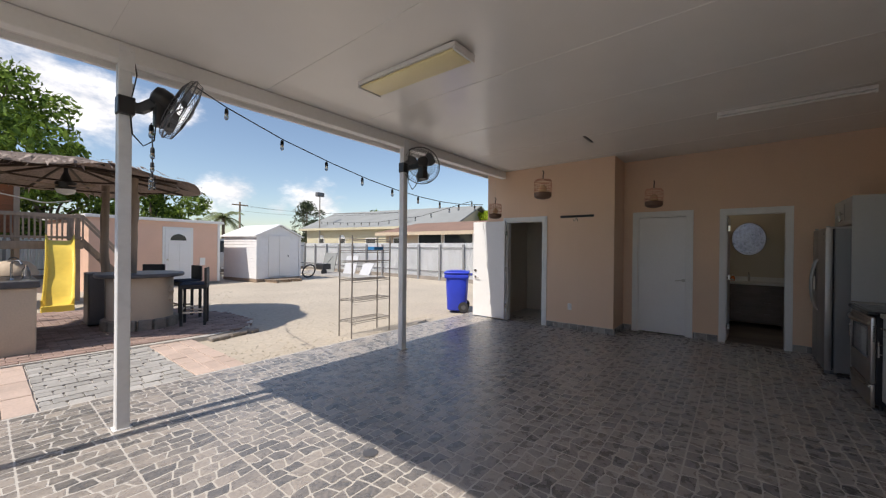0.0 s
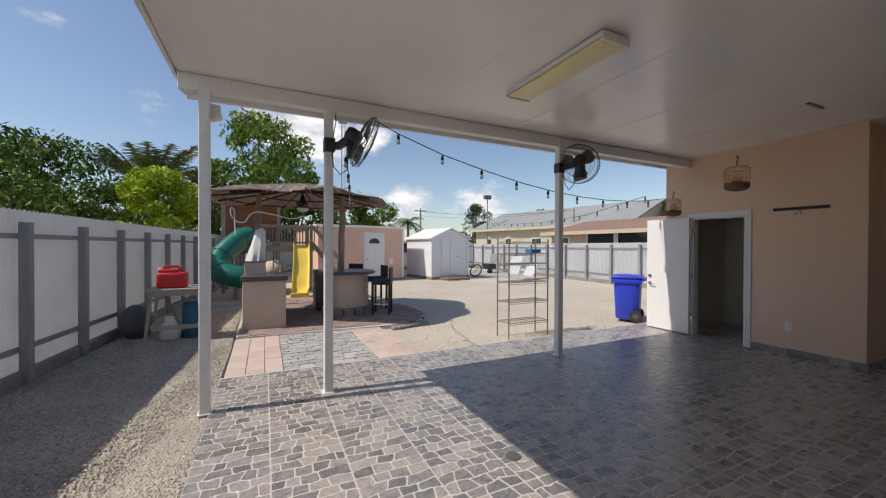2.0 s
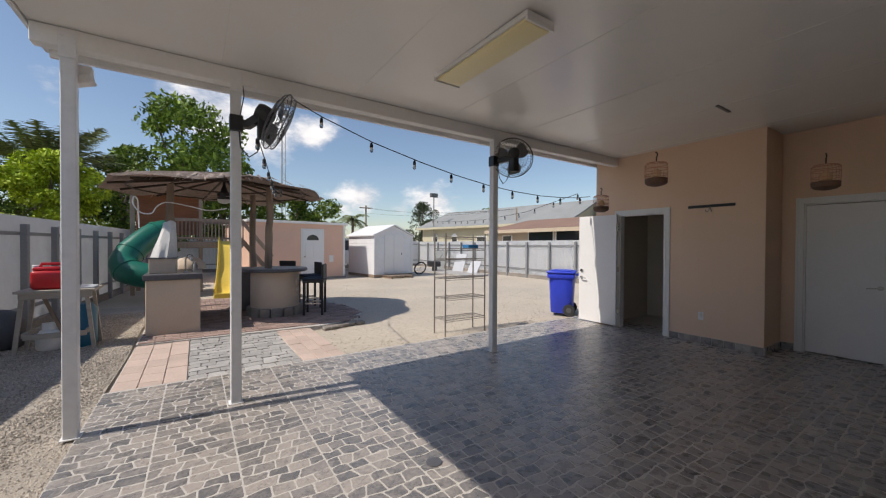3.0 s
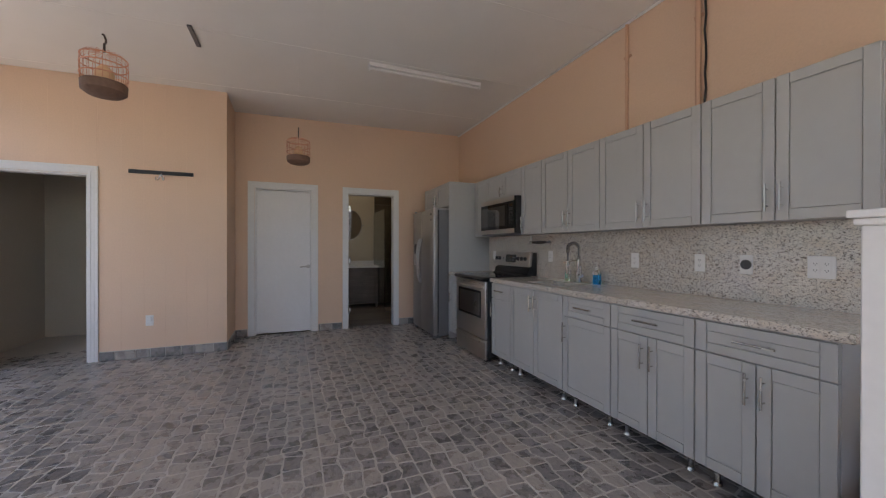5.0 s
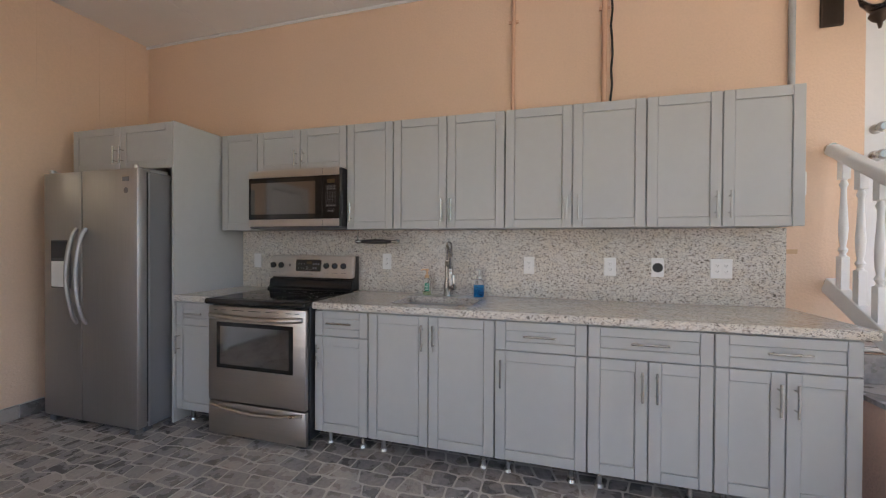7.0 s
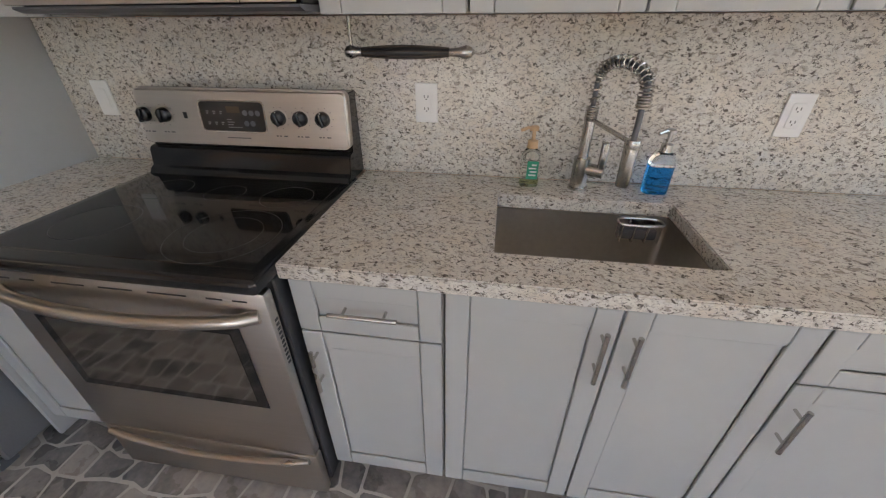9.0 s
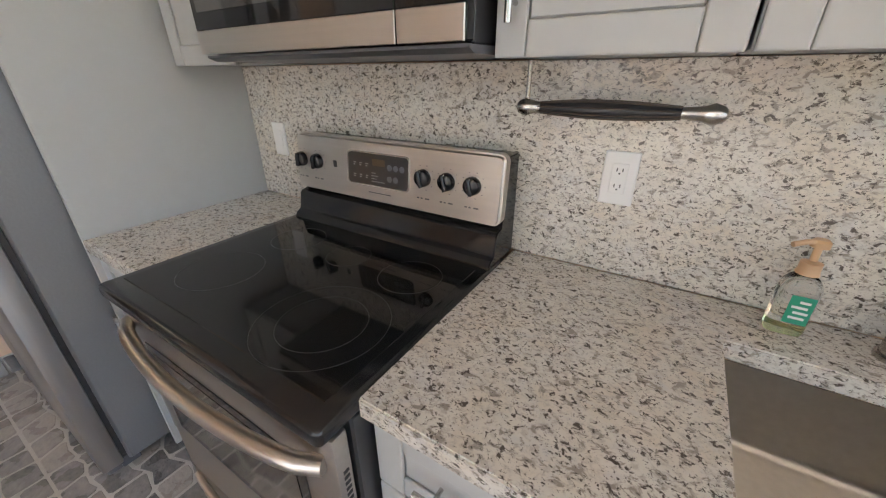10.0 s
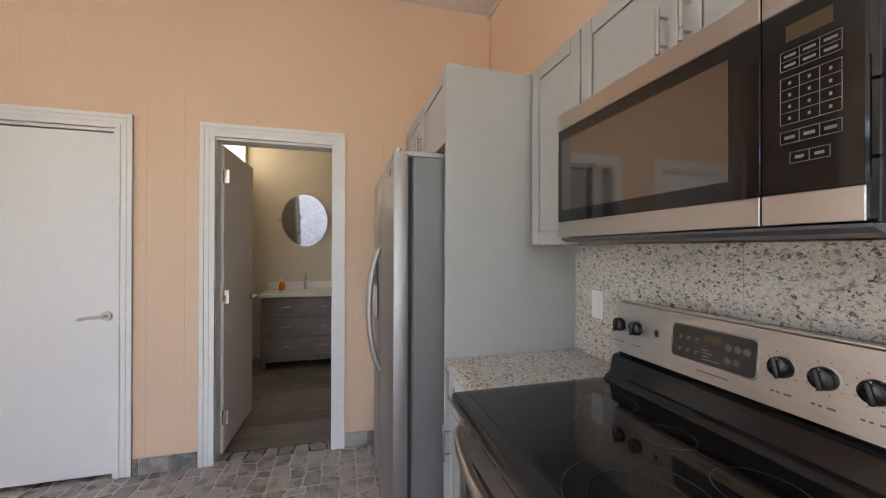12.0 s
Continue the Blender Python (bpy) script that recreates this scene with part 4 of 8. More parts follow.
pan = part("control_panel", panel_plate(GX0 - 0.002, 1.018, GX1 + 0.004, 1.193, 0.02, -0.03, 0.0, 0.007), "steel", t, "brushed steel control panel", True)
DX0, DX1 = -2.006, -1.782
part("display_bezel", panel_plate(DX0 - 0.005, 1.063, DX1 + 0.007, 1.161, 0.014, -0.002, 0.0018, 0.001), "chrome", pan, "bright rounded bezel", True)
dp = part("display", panel_plate(DX0, 1.067, DX1, 1.157, 0.012, 0.0, 0.003), "range_display", pan, "black oven timer display")
mk = B()
for i in range(3):
    for j in range(2):
        for k, w in enumerate((0.010, 0.007)):
            zz = 1.092 + j * 0.034 - k * 0.006
            xx = DX1 - 0.022 - i * 0.024
            box(mk, xx - w, on_panel(zz, 0.003), zz, xx, on_panel(zz, 0.0036), zz + 0.0025)
for k, w in enumerate((0.05, 0.02, 0.026, 0.016)):
    zz = 1.078 + k * 0.008
    box(mk, DX1 - 0.092 - w, on_panel(zz, 0.003), zz, DX1 - 0.092, on_panel(zz, 0.0036), zz + 0.0022)
joined(part("lettering", mk, "marking", dp, "small pale unreadable lettering"))
part("clock_window", box(B(), -1.925, on_panel(1.13, 0.003), 1.124, -1.878, on_panel(1.13, 0.0036), 1.144), "red_led", dp, "dim amber clock window")
for i in range(3):
    for j in range(2):
        if (i, j) == (2, 0):
            continue
        zz = 1.092 + j * 0.032
        bx = -1.942 - i * 0.022
        part("button", cyl(B(), (bx, on_panel(zz, 0.0028), zz), (bx, on_panel(zz, 0.0042), zz), 0.0088, n=16), "dark_grey", dp, "round grey button")
for kx in (-1.572, -1.646, -2.058, -2.132, -2.207):
    kz = 1.112
    part("dial_ring", lathe(B(), (kx, on_panel(kz) - 0.001, kz), [(0.027, 0.0), (0.027, 0.0022), (0.024, 0.0026)], 28, "Y"), "steel", pan, "thin steel dial ring", True)
    kb = lathe(B(), (kx, on_panel(kz) + 0.001, kz), [(0.0235, 0.0), (0.0235, 0.009), (0.021, 0.016), (0.014, 0.020), (0.004, 0.021)], 28, "Y")
    kn = part("knob", kb, "knob", pan, "glossy black control knob", True)
    grip = turned(box(B(), -0.0055, -0.002, -0.022, 0.0055, 0.011, 0.022, 0.004, 3), Matrix.Translation((kx, on_panel(kz) + 0.018, kz)) @ Matrix.Rotation(radians(14 if kx < -2 else -10), 4, "Y"))
    part("grip", grip, "knob", kn, "raised finger grip", True)
    part("pointer", box(B(), kx - 0.001, on_panel(kz + 0.02, 0.020), kz + 0.013, kx + 0.001, on_panel(kz + 0.02, 0.024), kz + 0.021), "outlet", kn, "white pointer mark")
    wr = B()
    for k in range(9):
        a = radians(-60 + 300 * k / 8)
        tx, tz = kx - 0.033 * math.sin(a), kz + 0.033 * math.cos(a)
        box(wr, tx - 0.0014, on_panel(tz), tz - 0.001, tx + 0.0014, on_panel(tz, 0.0007), tz + 0.001)
    for dx, w in ((-0.02, 0.007), (-0.008, 0.006), (0.006, 0.014)):
        box(wr, kx - dx - w, on_panel(1.056), 1.054, kx - dx, on_panel(1.056, 0.0007), 1.058)
    joined(part("lettering", wr, "dark_grey", pan, "fine dark dial lettering"))
part("indicator", box(B(), -1.729, on_panel(1.11), 1.102, -1.717, on_panel(1.11, 0.003), 1.122), "black", pan, "small dark indicator lamp")
box_b = box(B(), -1.945, on_panel(1.046), 1.0435, -1.86, on_panel(1.046, 0.0008), 1.0465)
part("brand_mark", box_b, "dark_grey", pan, "plain dark brand mark")

# microwave
t = thing("microwave", (-1.92, 0.15, 1.40), "stainless over-the-range microwave with a dark glass door", "microwave")
MX0, MX1, MS = -2.296, -1.524, -2.158
part("body", box(B(), MX0 + 0.002, WALL, 1.408, MX1 - 0.004, 0.308, 1.83, 0.003), "black", t)
ub = prism(B(), [(0.0, 1.394), (0.315, 1.394), (0.335, 1.402), (0.335, 1.4075), (0.0, 1.4075)], MX0 - 0.004, MX1 - 0.006, "x")
part("underside", ub, "dark_grey", t, "dark vented underside")
md = part("door", box(B(), MS, 0.31, 1.410, MX1, 0.340, 1.826, 0.004), "black_glass", t, "dark glass door")
part("top_band", box(B(), MS, 0.3405, 1.772, MX1, 0.345, 1.826, 0.0015), "steel", md, "steel upper band")
part("bottom_band", box(B(), MS, 0.3405, 1.410, MX1, 0.345, 1.462, 0.0015), "steel", md, "steel lower band")
part("glass_border", box(B(), MS, 0.3405, 1.4625, MX1, 0.3435, 1.7715, 0.001), "black_glass", md, "black glass border")
part("window", box(B(), MS + 0.055, 0.3437, 1.50, MX1 - 0.022, 0.3447, 1.735), "mw_glass", md, "brown mirrored door window")
cp = part("control_panel", box(B(), MX0, 0.31, 1.410, MS - 0.003, 0.340, 1.826, 0.004), "black_glass", t, "black keypad panel")
part("top_band", box(B(), MX0, 0.3405, 1.772, MS - 0.003, 0.345, 1.826, 0.0015), "steel", cp, "steel upper band")
part("bottom_band", box(B(), MX0, 0.3405, 1.410, MS - 0.003, 0.345, 1.462, 0.0015), "steel", cp, "steel lower band")
part("glass_border", box(B(), MX0, 0.3405, 1.4625, MS - 0.003, 0.3435, 1.7715, 0.001), "black_glass", cp, "black glass border")
KY = 0.3437
part("display", box(B(), MX0 + 0.036, KY, 1.715, MX0 + 0.098, KY + 0.0008, 1.742), "red_led", cp, "dim amber display")
kp = B()


def key_grid(bm, x0, z0, x1, z1, cols, rows, pad):
    """Outlined keys that share their lines, each with a small bar of lettering."""
    w, h = (x1 - x0) / cols, (z1 - z0) / rows
    for i in range(cols + 1):
        box(bm, x0 + i * w - 0.0004, KY, z0, x0 + i * w + 0.0004, KY + 0.0005, z1)
    for j in range(rows + 1):
        box(bm, x0, KY, z0 + j * h - 0.0004, x1, KY + 0.0005, z0 + j * h + 0.0004)
    for i in range(cols):
        for j in range(rows):
            box(bm, x0 + i * w + pad, KY, z0 + j * h + h * 0.36, x0 + (i + 1) * w - pad, KY + 0.0005, z0 + j * h + h * 0.62)


key_grid(kp, MX0 + 0.026, 1.668, MX0 + 0.106, 1.700, 3, 2, 0.005)
key_grid(kp, MX0 + 0.026, 1.578, MX0 + 0.106, 1.656, 3, 4, 0.0115)
key_grid(kp, MX0 + 0.026, 1.546, MX0 + 0.106, 1.566, 3, 1, 0.006)
key_grid(kp, MX0 + 0.040, 1.512, MX0 + 0.092, 1.530, 2, 1, 0.007)
joined(part("keypad", kp, "marking", cp, "pale keypad outlines"))
hb = tube(B(), [(MX0 - 0.010, 0.318, 1.475), (MX0 - 0.010, 0.318, 1.655)], 0.0035, 8)
for z in (1.505, 1.62):
    tube(hb, [(MX0 + 0.003, 0.305, z), (MX0 - 0.010, 0.318, z)], 0.003, 6)
part("side_latch", hb, "black", t, "thin black side bar")

# dark handle bar under the cabinet
t = thing("towel_bar", (-2.49, 0.14, 1.30), "ribbed dark bar with nickel ends hung under the cabinet", "towel bar")
part("rod", tube(B(), [(-2.335, 0.145, 1.388), (-2.335, 0.145, 1.31)], 0.005, 8), "chrome", t)
bm = lathe(B(), (-2.335, 0.145, 1.302), [(0.004, 0.022), (0.013, 0.015), (0.018, 0.0), (0.013, -0.013), (0.011, -0.03)], 14, "X")
part("end_cap", bm, "chrome", t, smooth=True)
bm = lathe(B(), (-2.655, 0.145, 1.302), [(0.004, -0.022), (0.013, -0.015), (0.018, 0.0), (0.013, 0.014), (0.009, 0.05)], 14, "X")
part("end_cap", bm, "chrome", t, smooth=True)
prof = [(0.0095 + 0.0065 * math.sin(math.pi * i / 12), -2.61 + 0.25 * i / 12) for i in range(13)]
bm = lathe(B(), (0, 0.145, 1.302), prof, 14, "X")
gr = part("grip", bm, "black", t, "dark ribbed grip", True)
for k in range(8):
    a = k * math.tau / 8 + 0.2
    part("rib", tube(B(), [(x, 0.145 + (r + 0.0006) * math.cos(a), 1.302 + (r + 0.0006) * math.sin(a)) for r, x in prof], 0.0016, 5), "bronze", gr, smooth=True)

# refrigerator
t = thing("refrigerator", (-0.68, 0.4, 0), "stainless side-by-side refrigerator with a door dispenser", "refrigerator")
FX0, FX1, FS = -1.118, -0.215, -0.60
part("cabinet_body", box(B(), FX0 + 0.01, WALL + 0.02, 0.03, FX1 - 0.005, 0.775, 1.765, 0.008), "fridge_side", t, "dark grey painted body")
fd = part("freezer_door", box(B(), FS + 0.004, 0.792, 0.045, FX1, 0.856, 1.775, 0.009, 2), "steel_v", t, smooth=True)
rd = part("fridge_door", box(B(), FX0, 0.792, 0.045, FS - 0.004, 0.856, 1.775, 0.009, 2), "steel_v", t, smooth=True)
part("gasket", box(B(), FX0 + 0.014, 0.776, 0.07, FX1 - 0.01, 0.791, 1.76), "rubber", t)
for sx, dd in ((FS + 0.045, fd), (FS - 0.045, rd)):
    pts = [(sx, 0.856 + 0.062 * math.sin(math.pi * i / 18) ** 0.6, 0.72 + 0.66 * i / 18) for i in range(19)]
    part("handle", tube(B(), pts, 0.014, 10), "steel_v", dd, "long bowed steel handle", True)
ds = part("dispenser", box(B(), -0.50, 0.8562, 0.96, -0.30, 0.863, 1.30, 0.004), "dark_grey", fd, "ice and water dispenser")
part("dispenser_panel", box(B(), -0.49, 0.8635, 1.17, -0.31, 0.867, 1.29, 0.003), "black", ds)
part("dispenser_tray", box(B(), -0.485, 0.8635, 0.97, -0.315, 0.869, 1.15, 0.004), "outlet", ds, "pale dispenser recess")
part("badge", box(B(), FX0 + 0.07, 0.8562, 1.69, FX0 + 0.13, 0.859, 1.72, 0.001), "dark_grey", rd, "plain dark badge")
part("sticker", cyl(B(), (FX0 + 0.10, 0.8562, 1.63), (FX0 + 0.10, 0.837, 1.63), 0.02, n=16), "dark_grey", rd, "round grey sticker")
for hx0 in (FX0 + 0.05, FX1 - 0.05):
    hg = cyl(B(), (hx0, 0.83, 1.775), (hx0, 0.83, 1.80), 0.016, n=14)
    box(hg, hx0 - 0.02, 0.62, 1.7655, hx0 + 0.02, 0.83, 1.79, 0.004)
    part("top_hinge", hg, "steel_v", t, "grey hinge cover")
part("kick_grille", box(B(), FX0 + 0.02, 0.74, 0.005, FX1 - 0.02, 0.80, 0.055, 0.004), "dark_grey", t)
for fx0 in (FX0 + 0.03, FX1 - 0.09):
    part("front_foot", box(B(), fx0, 0.79, 0.0, fx0 + 0.06, 0.845, 0.04, 0.006), "fridge_side", t, "grey front foot")


# ---- patio things ----
def strip_light(x, y0, y1, w, material, label):
    t = thing("ceiling_light", (x, (y0 + y1) / 2, ceil_z(y0) - 0.06), label, "ceiling light", "patio ceiling lights")
    z = min(ceil_z(y0), ceil_z(y1))
    part("housing", box(B(), x - w / 2, y0, z - 0.035, x + w / 2, y1, z + 0.003, 0.003), "white", t)
    if w > 0.15:
        part("diffuser", box(B(), x - w / 2 + 0.012, y0 + 0.03, z - 0.062, x + w / 2 - 0.012, y1 - 0.03, z - 0.036, 0.014, 2), material, t, "yellowed prismatic diffuser", True)
        for yy in (y0, y1 - 0.02):
            part("end_cap", box(B(), x - w / 2, yy, z - 0.066, x + w / 2, yy + 0.02, z - 0.036, 0.003), "white", t)
    else:
        part("lamp_tube", tube(B(), [(x, y0 + 0.02, z - 0.05), (x, y1 - 0.02, z - 0.05)], 0.013, 10), material, t, "unlit white tube", True)
        for yy in (y0, y1 - 0.02):
            part("lamp_holder", box(B(), x - 0.02, yy, z - 0.07, x + 0.02, yy + 0.02, z - 0.036, 0.003), "white", t)


strip_light(-5.10, 3.42, 4.60, 0.28, "diffuser", "wide fluorescent light with a yellowed cover, switched off")
strip_light(-2.0, 0.62, 1.9, 0.07, "white", "bare narrow tube light on the ceiling, switched off")
single("ceiling_strip", box(B(), -2.12, 3.41, ceil_z(3.43) - 0.014, -1.77, 3.445, ceil_z(3.43) + 0.002, 0.002), "dark_grey", "thin dark metal strip fixed to the ceiling", "strip")
t = thing("floodlight", (-7.83, 5.6, 2.85), "small white floodlight under the beam by the corner post", "floodlight")
part("mount", box(B(), -7.87, 5.57, 2.79, -7.79, 5.65, 2.86, 0.005), "post", t)
part("lamp_head", turned(box(B(), -0.06, -0.05, -0.035, 0.06, 0.05, 0.035, 0.008), Matrix.Translation((-7.84, 5.61, 2.755)) @ Matrix.Rotation(radians(-20), 4, "Y")), "post", t)
single("wall_strip", box(B(), -5.15, WALL, 1.235, -5.075, WALL + 0.003, 1.262), "tan_plastic", "short brown strip stuck to the peach wall", "strip")


def post_fan(px, centre, face, label):
    """A wall fan: bracket on a post, motor, cage and three blades."""
    t = thing("wall_fan", (px, 5.53, centre[2]), label, "fan", "post fans")
    c = Vector(centre)
    n = Vector(face).normalized()
    m = Matrix.Translation(c) @ n.to_track_quat("Z", "Y").to_matrix().to_4x4()
    r = 0.28
    back = c - n * 0.17
    part("bracket", tube(B(), [(px, 5.53, centre[2] - 0.05), (px + (back.x - px) * 0.5, 5.5, centre[2] - 0.05), tuple(back - Vector((0, 0, 0.05)))], 0.05, 4), "black", t)
    part("clamp", box(B(), px - 0.055, 5.475, centre[2] - 0.12, px + 0.055, 5.585, centre[2] + 0.02, 0.006), "black", t)
    mo = lathe(B(), (0, 0, -0.21), [(0.03, 0.0), (0.07, 0.012), (0.085, 0.05), (0.082, 0.12), (0.06, 0.165), (0.02, 0.175)], 20)
    part("motor", turned(mo, m), "black", t, smooth=True)
    neck = back + n * 0.03
    part("pivot", box(B(), neck.x - 0.05, neck.y - 0.05, neck.z - 0.24, neck.x + 0.05, neck.y + 0.05, neck.z - 0.02, 0.012, 2), "black", t, "black tilting neck", True)
    bl = B()
    for k in range(3):
        g = B()
        out = []
        for i in range(9):
            u = i / 8
            out.append((0.045 + u * 0.19, 0.045 + 0.105 * math.sin(u * math.pi * 0.8)))
        for a, w in out:
            g.verts.new((a, -w * 0.6, -0.02 - w * 0.12))
            g.verts.new((a, w * 0.6, 0.02 + w * 0.12))
        g.verts.ensure_lookup_table()
        for i in range(8):
            g.faces.new((g.verts[2 * i], g.verts[2 * i + 2], g.verts[2 * i + 3], g.verts[2 * i + 1]))
        bmesh.ops.solidify(g, geom=g.faces[:], thickness=0.004)
        g.transform(m @ Matrix.Rotation(k * math.tau / 3 + 0.4, 4, "Z"))
        part("blade", g, "fan_blade", t, "grey metal blade", True)
    cg = B()
    for z, rr in ((-0.055, r * 0.72), (-0.03, r * 0.93), (0.0, r), (0.055, r * 0.93), (0.075, r * 0.6), (0.082, r * 0.3)):
        tube(cg, [(rr * math.cos(a * math.tau / 36), rr * math.sin(a * math.tau / 36), z) for a in range(36)], 0.0065 if z == 0 else 0.003, 5, True)
    for k in range(40):
        a = k * math.tau / 40
        pr = [(0.05, 0.085), (r * 0.6, 0.075), (r * 0.93, 0.055), (r, 0.0), (r * 0.93, -0.03), (r * 0.72, -0.055), (0.06, -0.07)]
        tube(cg, [(q * math.cos(a), q * math.sin(a), z) for q, z in pr], 0.002, 3)
    part("cage", turned(cg, m), "dark_grey", t, "round wire guard")
    hubs = lathe(B(), (0, 0, 0.082), [(0.055, 0.0), (0.055, 0.006), (0.04, 0.012)], 18)
    part("hub_badge", turned(hubs, m), "dark_grey", t)
    loop = [(px + 0.02, 5.47, centre[2] - 0.12), (px + 0.03, 5.45, centre[2] - 0.28), (px + 0.10, 5.45, centre[2] - 0.36), (px + 0.17, 5.45, centre[2] - 0.30), (back.x, back.y, centre[2] - 0.06)]
    part("cord", tube(B(), loop, 0.006, 6), "cord", t, "looping black power cord", True)
    up = [(px + 0.03, 5.47, centre[2] + 0.02), (px + 0.06, 5.47, centre[2] + 0.2), (px + 0.05, 5.49, 2.94)]
    part("cord", tube(B(), up, 0.005, 6), "cord", t)


post_fan(-6.81, (-6.47, 5.42, 2.64), (0.93, -0.22, -0.46), "black wire-guard fan clamped to the patio post, at rest")
post_fan(-3.66, (-3.47, 5.36, 2.70), (0.60, 0.78, -0.10), "black wire-guard fan on the middle post, at rest")


def festoon(points, spacing, drop, label, bulb_r=0.022):
    t = thing("string_lights", points[0], label, "string lights")
    pts = [Vector(p) for p in points]
    part("cable", tube(B(), pts, 0.006, 6), "cord", t, smooth=True)
    run = 0.0
    for a, b in zip(pts, pts[1:]):
        seg = (b - a).length
        while run < seg:
            p = a.lerp(b, run / seg)
            s = cyl(B(), p, p - Vector((0, 0, drop)), 0.004, n=6)
            lathe(s, p - Vector((0, 0, drop + 0.055)), [(0.018, 0.0), (0.02, 0.01), (0.017, 0.045), (0.008, 0.058)], 10)
            so = part("lamp_socket", s, "cord", t, "black lamp socket")
            g = lathe(B(), p - Vector((0, 0, drop + 0.115)), [(0.006, 0.0), (0.018, 0.01), (bulb_r, 0.028), (0.018, 0.05), (0.012, 0.06)], 12)
            ob = part("bulb", g, "bulb", so, "clear unlit bulb", True)
            run += spacing
        run -= seg


SAG = [(-6.35, 5.80, 3.06), (-5.96, 5.80, 2.90), (-5.35, 5.80, 2.71), (-4.68, 5.83, 2.57), (-4.05, 5.87, 2.465), (-3.44, 5.9, 2.39), (-2.84, 5.92, 2.345), (-2.24, 5.95, 2.33), (-1.72, 5.97, 2.345), (-1.2, 6.0, 2.38), (-0.72, 6.03, 2.44)]
festoon(SAG[1:], 0.62, 0.015, "black festoon cable with clear bulbs strung below the roof edge")
single("string_lights", tube(B(), [SAG[0], SAG[1]], 0.006, 6), "cord", "end of the black festoon cable at the beam", "string lights")
DIP = [(-6.62, 5.62, 2.52), (-6.45, 6.3, 2.42), (-6.25, 7.2, 2.36), (-6.05, 8.2, 2.38), (-5.75, 9.1, 2.5)]
festoon(DIP, 0.55, 0.012, "black festoon cable running out to the thatched shelter")
FAR = [(-0.6, 6.4, 2.55), (0.6, 9.0, 2.42), (2.0, 12.5, 2.45), (3.6, 16.5, 2.65), (5.0, 21.0, 2.95)]
festoon(FAR, 1.1, 0.015, "black festoon cable crossing the sand yard", 0.03)


def bird_cage(at, hang, label):
    t = thing("bird_cage", at, label, "bird cage", "hanging cages")
    x, y, z = at
    r, h = 0.108, 0.24
    part("base", lathe(B(), (x, y, z), [(r * 0.3, -0.012), (r * 0.75, 0.0), (r * 0.98, 0.02), (r, 0.065), (r * 0.97, 0.07)], 24), "cage_base", t, "dark woven base", True)
    w = B()
    for k in range(22):
        a = k * math.tau / 22
        pr = [(r * 0.97, 0.07), (r, 0.15), (r * 0.98, 0.21), (r * 0.85, 0.235), (r * 0.4, 0.245), (0.02, 0.25)]
        tube(w, [(x + q * math.cos(a), y + q * math.sin(a), z + zz) for q, zz in pr], 0.0016, 3)
    for zz, q in ((0.11, r), (0.17, r), (0.215, r * 0.985)):
        tube(w, [(x + q * math.cos(a * math.tau / 28), y + q * math.sin(a * math.tau / 28), z + zz) for a in range(28)], 0.0035, 5, True)
    part("bars", w, "cage", t, "copper coloured wire bars")
    part("ornament", lathe(B(), (x, y, z + 0.07), [(0.02, 0.0), (0.05, 0.02), (0.046, 0.07), (0.02, 0.10)], 12), "tan_plastic", t, "plain tan ornament", True)
    hk = [(x, y, z + 0.25), (x, y, z + 0.30), (x + 0.02, y, z + 0.315), (x + 0.022, y, z + 0.335), (x, y, z + 0.35), (x - 0.02, y, z + 0.345)]
    part("hook", tube(B(), hk, 0.006, 6), "bronze", t, "dark iron hook", True)
    part("hanging_line", tube(B(), [(x, y, z + 0.35), (x, y, hang)], 0.0004, 4), "fish_line", t, "thin clear hanging line")


bird_cage((-3.05, 3.64, 2.13), ceil_z(3.6), "small copper wire bird cage hung from the patio ceiling")
bird_cage((-2.05, 4.93, 2.0), ceil_z(4.9), "small copper wire bird cage hung near the storeroom")
bird_cage((-1.92, 2.57, 2.06), ceil_z(2.5), "small copper wire bird cage hung before the white door")

# coat rail, socket and baseboard
t = thing("coat_rail", (-0.69, 4.0, 2.09), "black coat rail with chrome double hooks", "coat rail")
part("rail", box(B(), -0.70, 3.70, 2.07, -0.681, 4.31, 2.112, 0.003), "black", t)
hk = tube(B(), [(-0.70, 4.0, 2.09), (-0.73, 4.0, 2.07), (-0.735, 3.98, 2.0), (-0.76, 3.97, 2.0), (-0.765, 3.965, 2.03)], 0.006, 8)
part("hook", hk, "chrome", t, smooth=True)
part("hook", tube(B(), [(-0.73, 4.0, 2.07), (-0.735, 4.03, 2.0), (-0.76, 4.04, 2.0), (-0.765, 4.045, 2.03)], 0.006, 8), "chrome", t, smooth=True)
t = thing("wall_outlet", (-0.68, 4.12, 0.4), "white outlet with a plugged-in cover on the peach wall", "outlet")
part("plate", box(B(), -0.687, 4.085, 0.355, -0.6805, 4.160, 0.475, 0.002), "outlet", t)
part("plug_cover", box(B(), -0.715, 4.10, 0.40, -0.6875, 4.145, 0.46, 0.006), "outlet", t)

# floor drain cap
single("floor_drain", lathe(B(), (-5.77, 3.74, 0.002), [(0.055, 0), (0.055, 0.004), (0.04, 0.006)], 24), "dark_grey", "small round dark floor drain cap", "floor drain")

